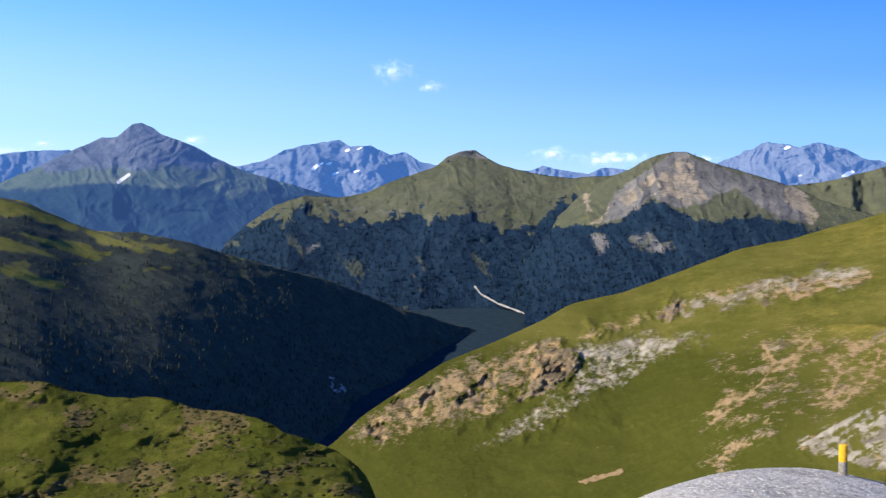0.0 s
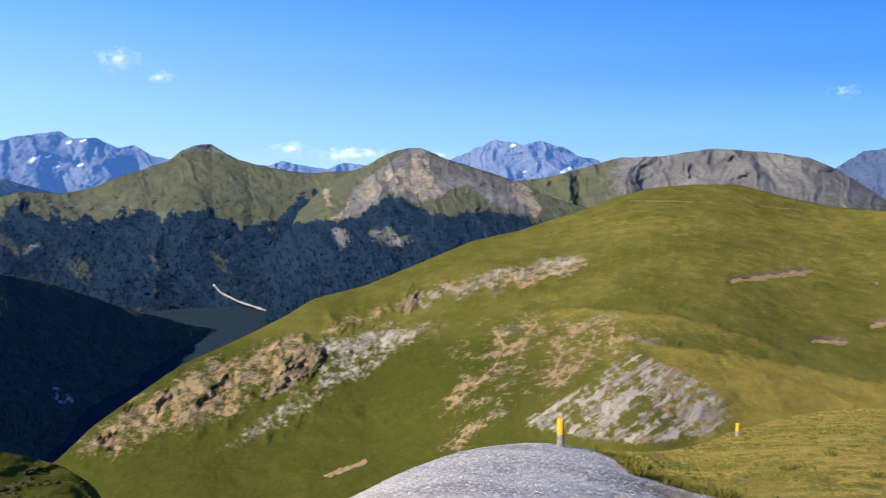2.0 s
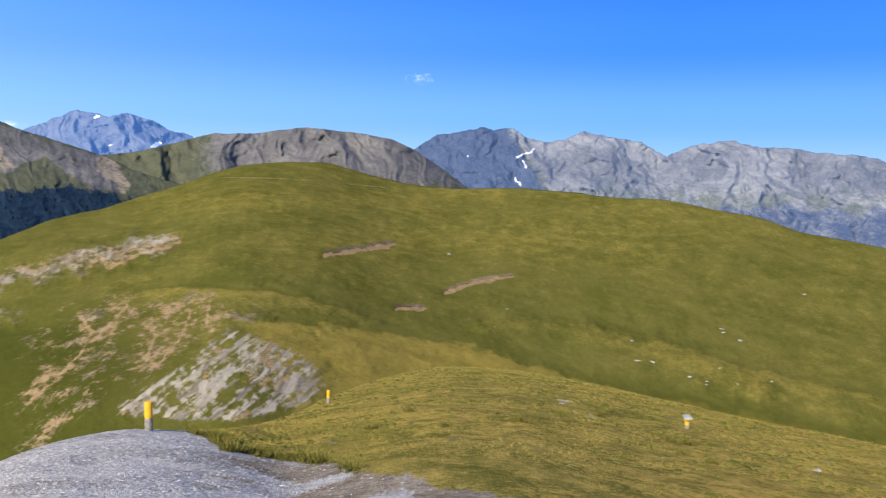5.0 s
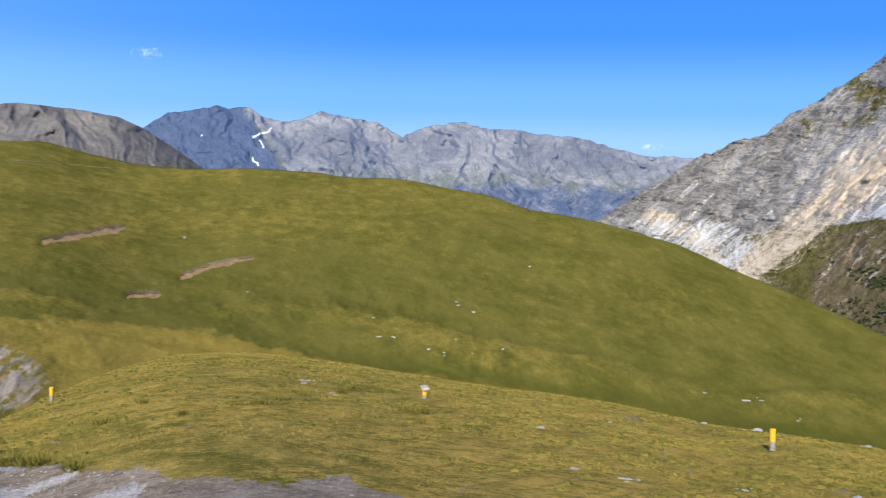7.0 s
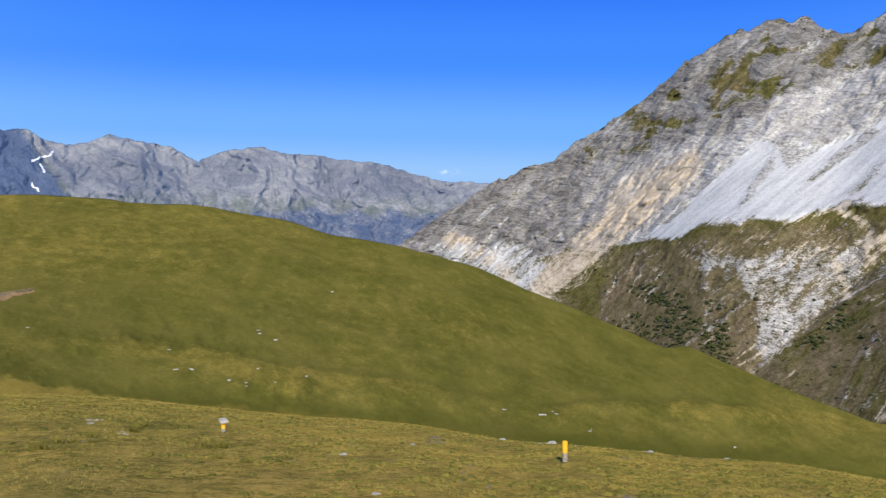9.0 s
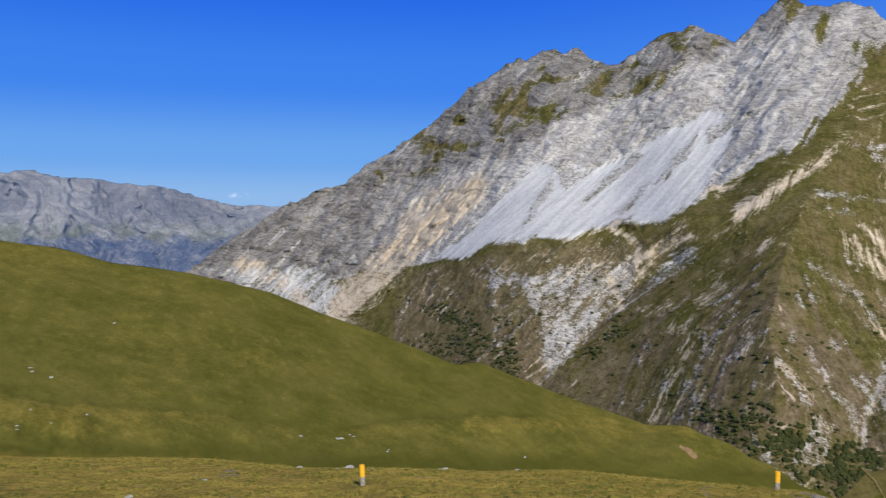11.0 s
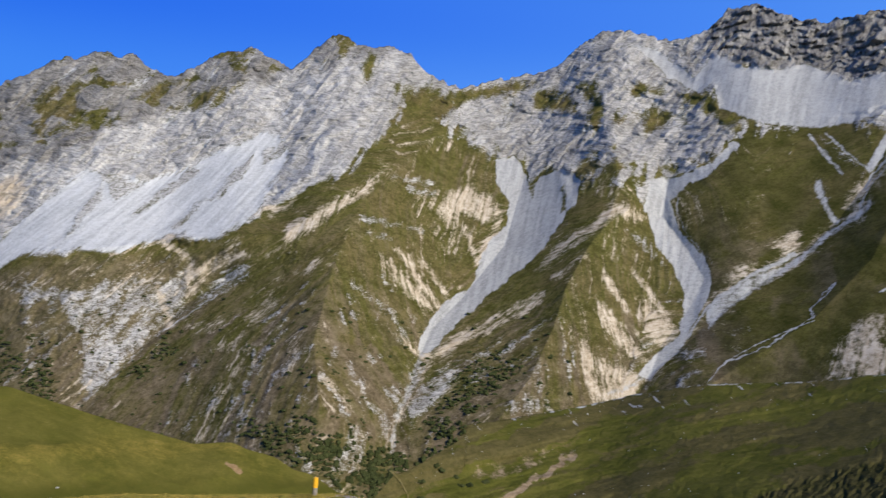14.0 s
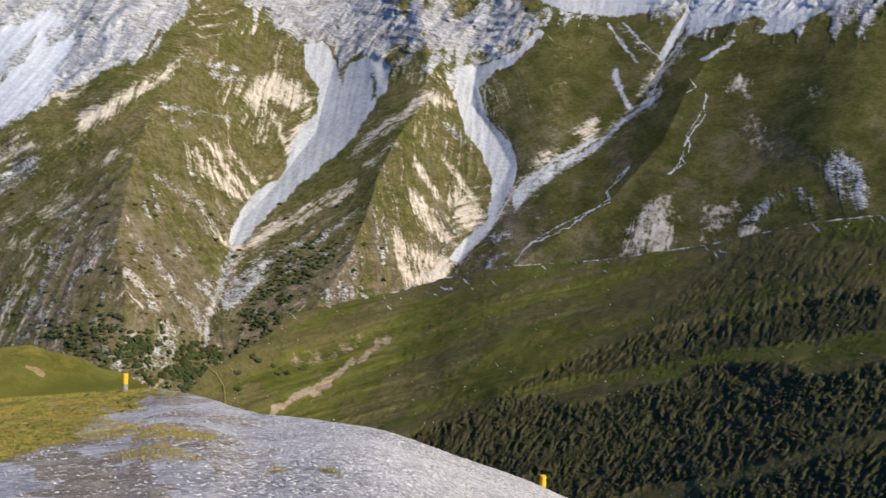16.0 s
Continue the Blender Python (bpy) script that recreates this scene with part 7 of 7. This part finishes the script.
M_SCRUB = plain_material("dwarf_pine_scrub", (0.028, 0.038, 0.014), (0.06, 0.068, 0.027), 0.4, 0.95, 0.0, 3, island=0.5, sheen=0.0)
TREE_V, TREE_F = conifer_template()
BUSH_V, BUSH_F = bush_template()

_p, _r = pick(WOODED_G, np.where(WOODED_G["wood"] > 0.55, WOODED_G["wood"], 0.012), 9000)
scatter("conifer_wood", TREE_V, TREE_F, _p, rng.uniform(3, 7, len(_p)), M_CONIFER, "dark conifer wood covering the shaded slope", "forest")
_p, _r = pick(DOME_G, np.where(DOME_G["wood"] > 0.45, DOME_G["wood"], 0.012), 5000)
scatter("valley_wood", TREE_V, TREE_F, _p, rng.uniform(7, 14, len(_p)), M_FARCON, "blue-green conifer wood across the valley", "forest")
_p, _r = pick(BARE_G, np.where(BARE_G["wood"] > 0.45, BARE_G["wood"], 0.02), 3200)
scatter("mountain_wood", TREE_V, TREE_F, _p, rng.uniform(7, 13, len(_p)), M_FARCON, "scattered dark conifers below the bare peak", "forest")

_a, _e = LIME_G["A"].reshape(-1), LIME_G["E"].reshape(-1)
_w = np.zeros(len(_a))
for _ring, _k in ((SHRUB_A, 1.0), (SHRUB_B, 1.2), (SHRUB_C, 0.9), (SHRUB_D, 1.0)):
    _w = np.maximum(_w, inside(_a, _e, _ring, 0.6) * _k)
_w = np.maximum(_w * (bands(_a, _e, 0.7, 5) > 0.45), 0.03 * (_e < -4.5) * (_a > 78) * (_a < 118) * (1 - LIME_G["scree"].reshape(-1)))
_p, _r = pick(LIME_G, _w, 1900)
_s = 2.2 + 4.8 * rng.uniform(0, 1, len(_p)) ** 1.6
scatter("dwarf_pine_scrub", BUSH_V, BUSH_F, _p, np.stack([_s * 1.3, _s * 1.3, _s * 0.7], -1), M_SCRUB, "dark dwarf pine bushes dotting the lower slopes", "bushes", jitter=0.3)
_w = inside(_a, _e, SHRUB_E, 0.5) + 0.7 * inside(_a, _e, SHRUB_F, 0.5)
_p, _r = pick(LIME_G, _w * (bands(_a, _e, 0.6, 15) > 0.42), 650)
_s = rng.uniform(3, 7, len(_p))
scatter("gully_wood", BUSH_V, BUSH_F, _p, np.stack([_s, _s, _s * 1.1], -1), M_SCRUB, "dark green thicket at the foot of the gully", "forest", jitter=0.35)

_a, _e = DARK_G["A"].reshape(-1), DARK_G["E"].reshape(-1)
_aw, _ew = warp(_a, _e, 1.5, 0.7, 1.0)
_w = heath(_a, _e) ** 3
_w = np.where((_a < 147), _w, 0) * (0.06 + smoothstep(0.42, 0.62, heath_rows(_aw, _ew)))
_p, _r = pick(DARK_G, _w, 9000)
_s = 0.2 + 0.45 * rng.uniform(0, 1, len(_p)) ** 1.5
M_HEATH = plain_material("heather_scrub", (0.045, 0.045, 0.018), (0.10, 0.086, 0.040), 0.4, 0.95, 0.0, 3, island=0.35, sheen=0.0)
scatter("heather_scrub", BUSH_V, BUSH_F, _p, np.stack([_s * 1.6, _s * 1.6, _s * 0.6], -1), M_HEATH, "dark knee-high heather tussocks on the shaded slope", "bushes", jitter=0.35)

_p, _r = pick(DARK_G, np.where((_a < 147) & (_a > 108), (_w < 0.05) * 1.0, 0), 300)
_s = rng.uniform(0.25, 0.9, len(_p))
scatter("scattered_stones", BUSH_V, BUSH_F, _p, np.stack([_s * 1.3, _s, _s * 0.7], -1), M_SLATE, "pale stones scattered over the turf slope", "rocks", jitter=0.3)

_a, _e = MOUND_G["A"].reshape(-1), MOUND_G["E"].reshape(-1)
_p, _r = pick(MOUND_G, np.where(_a > -30, MOUND_G["dry"].reshape(-1) + 0.05, 0), 1500)
_s = rng.uniform(0.12, 0.38, len(_p))
M_HEATH2 = plain_material("heather_tussocks", (0.034, 0.038, 0.012), (0.080, 0.074, 0.026), 2.0, 0.95, 0.0, 3, island=0.5, sheen=0.0)
scatter("heather_tussocks", BUSH_V, BUSH_F, _p, np.stack([_s * 1.4, _s * 1.4, _s * 0.6], -1), M_HEATH2, "brown heather tussocks on the green mound", "bushes", jitter=0.35)

# single bushes on the edge of the slope
for _a1, _e1 in SLOPEBUSH:
    _q = sheet_point(DARK_G, _a1, _e1)
    _k = np.repeat(np.asarray(_q)[None], 5, 0) + rng.normal(0, 0.9, (5, 3)) * np.array([1, 1, 0.2])
    _s = rng.uniform(1.8, 3.2, 5)
    _bush = scatter("dwarf_pine", BUSH_V, BUSH_F, _k, np.stack([_s, _s, _s * 0.8], -1), M_SCRUB, "dark round dwarf pine on the grassy slope", "bush", jitter=0.3)
    tagged(_bush, "dark round dwarf pine on the grassy slope", "bush", "dwarf pines on the slope", kind="thing")

# turf and gravel underfoot
_n = 95000
_a = rng.uniform(20, 112, _n)
_r = knoll_r(_a) * rng.uniform(0.1, 1.0, _n) ** 0.75
_z = knoll_height(_a, _r)
_g = knoll_cover(_a, _r, _z)
_keep = (_g < 0.35 + 0.3 * rng.uniform(0, 1, _n) ** 6) & (_r > 5) & (vnoise(place(_a, _r, _r * 0) / 1.6) + 0.25 * rng.uniform(0, 1, _n) > 0.5)
_at = place(_a[_keep], _r[_keep], _z[_keep] - 0.01)
_bt, _bf = [], []
for _k in range(6):
    _an = _k * 1.05
    _i = len(_bt)
    _o = 0.25 * (_k % 3)
    _bt += [(_o * math.cos(_an) - 0.07 * math.sin(_an), _o * math.sin(_an) + 0.07 * math.cos(_an), 0),
            (_o * math.cos(_an) + 0.07 * math.sin(_an), _o * math.sin(_an) - 0.07 * math.cos(_an), 0),
            ((_o + 0.45) * math.cos(_an), (_o + 0.45) * math.sin(_an), 0.7 + 0.3 * (_k % 2))]
    _bf.append((_i, _i + 1, _i + 2))
M_GRASS = plain_material("dry_grass_blades", (0.115, 0.112, 0.024), (0.36, 0.27, 0.066), 0.45, 0.9, 0.0, 4, island=0.35, sheen=0.0)
_s = rng.uniform(0.025, 0.085, len(_at)) * (0.6 + 0.02 * _r[_keep])
scatter("turf", np.array(_bt), np.array(_bf), _at, np.stack([_s * 1.4, _s * 1.4, _s * 0.65], -1), M_GRASS, "yellow-green tufts of dry alpine grass", "grass", tilt=0.2)

# low hummocks of turf, and taller tussocks where turf meets gravel
_n = 22000
_a = rng.uniform(20, 112, _n)
_r = knoll_r(_a) * rng.uniform(0.15, 0.98, _n) ** 0.75
_z = knoll_height(_a, _r)
_g = knoll_cover(_a, _r, _z)
_keep = (_g < 0.4) & (_r > 6) & (vnoise(place(_a, _r, _r * 0) / 1.1 + 5) > 0.45)
_at = place(_a[_keep], _r[_keep], _z[_keep] - 0.02)
_s = (0.05 + 0.13 * rng.uniform(0, 1, len(_at)) ** 2.5) * (0.7 + 0.012 * _r[_keep])
M_HUMMOCK = plain_material("turf_hummocks", (0.085, 0.095, 0.020), (0.24, 0.19, 0.045), 0.9, 0.95, 0.0, 5, island=0.4, sheen=0.0)
scatter("turf_hummocks", BUSH_V, BUSH_F, _at, np.stack([_s * 1.5, _s * 1.5, _s * 0.7], -1), M_HUMMOCK, "low green and golden hummocks of alpine turf", "grass", jitter=0.35)
_edge = (_g > 0.25) & (_g < 0.75) & (_r > 6) & (_a < 62)
_pickd = np.nonzero(_edge)[0][:170]
_at = place(_a[_pickd], _r[_pickd], _z[_pickd] - 0.02)
_s = 0.08 + 0.17 * rng.uniform(0, 1, len(_at)) ** 2
M_TUSSOCK = plain_material("dark_tussock", (0.08, 0.088, 0.018), (0.20, 0.165, 0.04), 1.5, 0.95, 0.0, 4, island=0.5, sheen=0.0)
scatter("grass_tussocks", np.array(_bt), np.array(_bf), np.repeat(_at, 7, 0) + rng.normal(0, 0.06, (len(_at) * 7, 3)) * np.array([1, 1, 0]), np.repeat(_s, 7), M_TUSSOCK,
        "dark green grass tussocks along the gravel edge", "grass", tilt=0.3)

_n = 60000
_a = rng.uniform(90, 116, _n)
_r = knoll_r(_a) * rng.uniform(0.25, 1.0, _n) ** 0.7
_q = place(_a, _r, _r * 0)
_z = knoll_height(_a, _r)
_g = knoll_cover(_a, _r, _z)
_keep = (_g > 0.3) & (_g < 1.01) & (fbm(_q / np.array([2.2, 1.1, 1.0]) + 12, 4) > 0.24 + 0.02 * np.clip(_a - 100, 0, 20)) & (_r > 5) & (rng.uniform(0, 1, _n) < 0.4)
_at = place(_a[_keep], _r[_keep], _z[_keep] - 0.01)
_s = rng.uniform(0.02, 0.08, len(_at))
scatter("gravel_tufts", np.array(_bt), np.array(_bf), _at, np.stack([_s, _s, _s], -1), M_GRASS, "golden grass tufts growing through the gravel", "grass", tilt=0.25)

_n = 120000
_a = np.where(rng.uniform(0, 1, _n) < 0.45, rng.uniform(10, 56, _n), rng.uniform(92, 134, _n))
_r = knoll_r(_a) * np.sqrt(rng.uniform(0.02, 1.05, _n))
_z = knoll_height(_a, _r)
_keep = (knoll_cover(_a, _r, _z) > 0.55 - 0.4 * rng.uniform(0, 1, _n) ** 5) & (_r > 4)
_at = place(_a[_keep], _r[_keep], _z[_keep])
_ov = np.array([(0.6, 0, -0.06), (0, 0.4, -0.06), (-0.5, 0.1, -0.06), (0.1, -0.45, -0.06), (0.05, 0.05, 0.28)])
_of = np.array([(0, 1, 4), (1, 2, 4), (2, 3, 4), (3, 0, 4)])
M_CHIP = plain_material("slate_chips", (0.19, 0.165, 0.14), (0.70, 0.665, 0.61), 3.0, 0.9, 0.2, 3, island=0.85, sheen=0.05)
_s = 0.014 + 0.06 * rng.uniform(0, 1, len(_at)) ** 4
scatter("slate_gravel", _ov, _of, _at, np.stack([_s, _s, _s * 0.5], -1), M_CHIP, "grey slate chips strewn over the knoll", "gravel", tilt=0.4, jitter=0.25)


# ---- road, trail and clouds ----
def ribbon(name, G, line, half, material, label, category, lift=0.004):
    pts = []
    for (x0, y0), (x1, y1) in zip(line[:-1], line[1:]):
        for t in np.linspace(0, 1, 12, endpoint=False):
            pts.append((x0 + (x1 - x0) * t, y0 + (y1 - y0) * t))
    pts.append(line[-1])
    rows = []
    for k, (a, e) in enumerate(pts):
        p = sheet_point(G, a, e)
        r = float(np.hypot(p[0], p[1])) * (1 - lift)
        b = pts[min(k + 1, len(pts) - 1)]
        c = pts[max(k - 1, 0)]
        dx, dy = b[0] - c[0], b[1] - c[1]
        q = math.hypot(dx, dy)
        h = half * (0.8 + 0.5 * noise.noise((a * 3, e * 3, 1)))
        row = []
        for sgn in (-1, 0, 1):
            aa, ee = a - sgn * dy / q * h, e + sgn * dx / q * h
            row.append(place(np.array([aa]), np.array([r]), np.array([EYE + r * math.tan(radians(ee))]))[0])
        rows.append(row)
    ob = new(name, grid_mesh(name, np.array(rows)))
    ob.data.materials.append(material)
    return tagged(ob, label, category, kind="structure")


M_ROAD = plain_material("pale_road", (0.22, 0.21, 0.20), (0.34, 0.325, 0.30), 0.05, 0.9, 0.1)
M_TRACK = plain_material("worn_track", (0.15, 0.125, 0.05), (0.22, 0.185, 0.09), 0.1, 0.95, 0.1)
ribbon("road", DOME_G, ROAD, 0.07, M_ROAD, "pale gravel road descending into the valley", "road", 0.02)
ribbon("trail", HILL_G, HILL_PATH, 0.03, M_TRACK, "thin pale track across the upper hill", "path", 0.0015)
ribbon("trail", DARK_G, TRAIL, 0.045, M_TRACK, "narrow pale footpath beside the gully", "path")

# clouds are thin sheets; part of their sunlit white is added glow
M_CLOUD, _nt, _b = nodes_of("glowing_cloud_sheet")
_vec = _nt.nodes.new("ShaderNodeTexCoord").outputs["Object"]
_at_node = _nt.nodes.new("ShaderNodeAttribute")
_at_node.attribute_name = "body"
_nz = noise_node(_nt, _vec, 0.022, 6, 0.6, 0.4)
_alpha = ramp01(_nt, maths(_nt, "ADD", _at_node.outputs["Fac"], maths(_nt, "MULTIPLY", maths(_nt, "SUBTRACT", _nz, 0.5), 1.5)), 0.30, 1.9)
_nt.links.new(_alpha, _b.inputs["Alpha"])
_b.inputs["Base Color"].default_value = (0.85, 0.85, 0.87, 1)
_b.inputs["Emission Color"].default_value = (0.9, 0.93, 1.0, 1)
_b.inputs["Emission Strength"].default_value = 0.55
_b.inputs["Roughness"].default_value = 1.0
CLOUD_SIZE = [(1.5, 0.75), (1.0, 0.45), (0.9, 0.35), (0.7, 0.3), (1.6, 0.35), (1.3, 0.55), (2.8, 0.6), (0.9, 0.3), (1.1, 0.42), (1.6, 0.4)]
for (_ca, _ce), (_w, _h) in zip(CLOUDS, CLOUD_SIZE):
    _u, _v = np.meshgrid(np.linspace(-1, 1, 21), np.linspace(-1, 1, 13))
    _body = np.clip(1 - np.hypot(_u, _v), 0, 1)
    _body = _body * (0.75 if _ca == 39.3 else 0.5 if _ca == 69.6 else 1.0)
    _rr = 4880 - 90 * _body
    _co = place(_ca + _u * _w * 1.5, _rr, EYE + _rr * np.tan(np.radians(_ce + _v * _h * 1.5)))
    _ob = new("cloud", grid_mesh("cloud", _co, True, {"body": _body}))
    _ob.data.materials.append(M_CLOUD)
    _ob.visible_shadow = False
    tagged(_ob, "small wispy white cloud low in the sky", "cloud", "clouds", kind="structure")
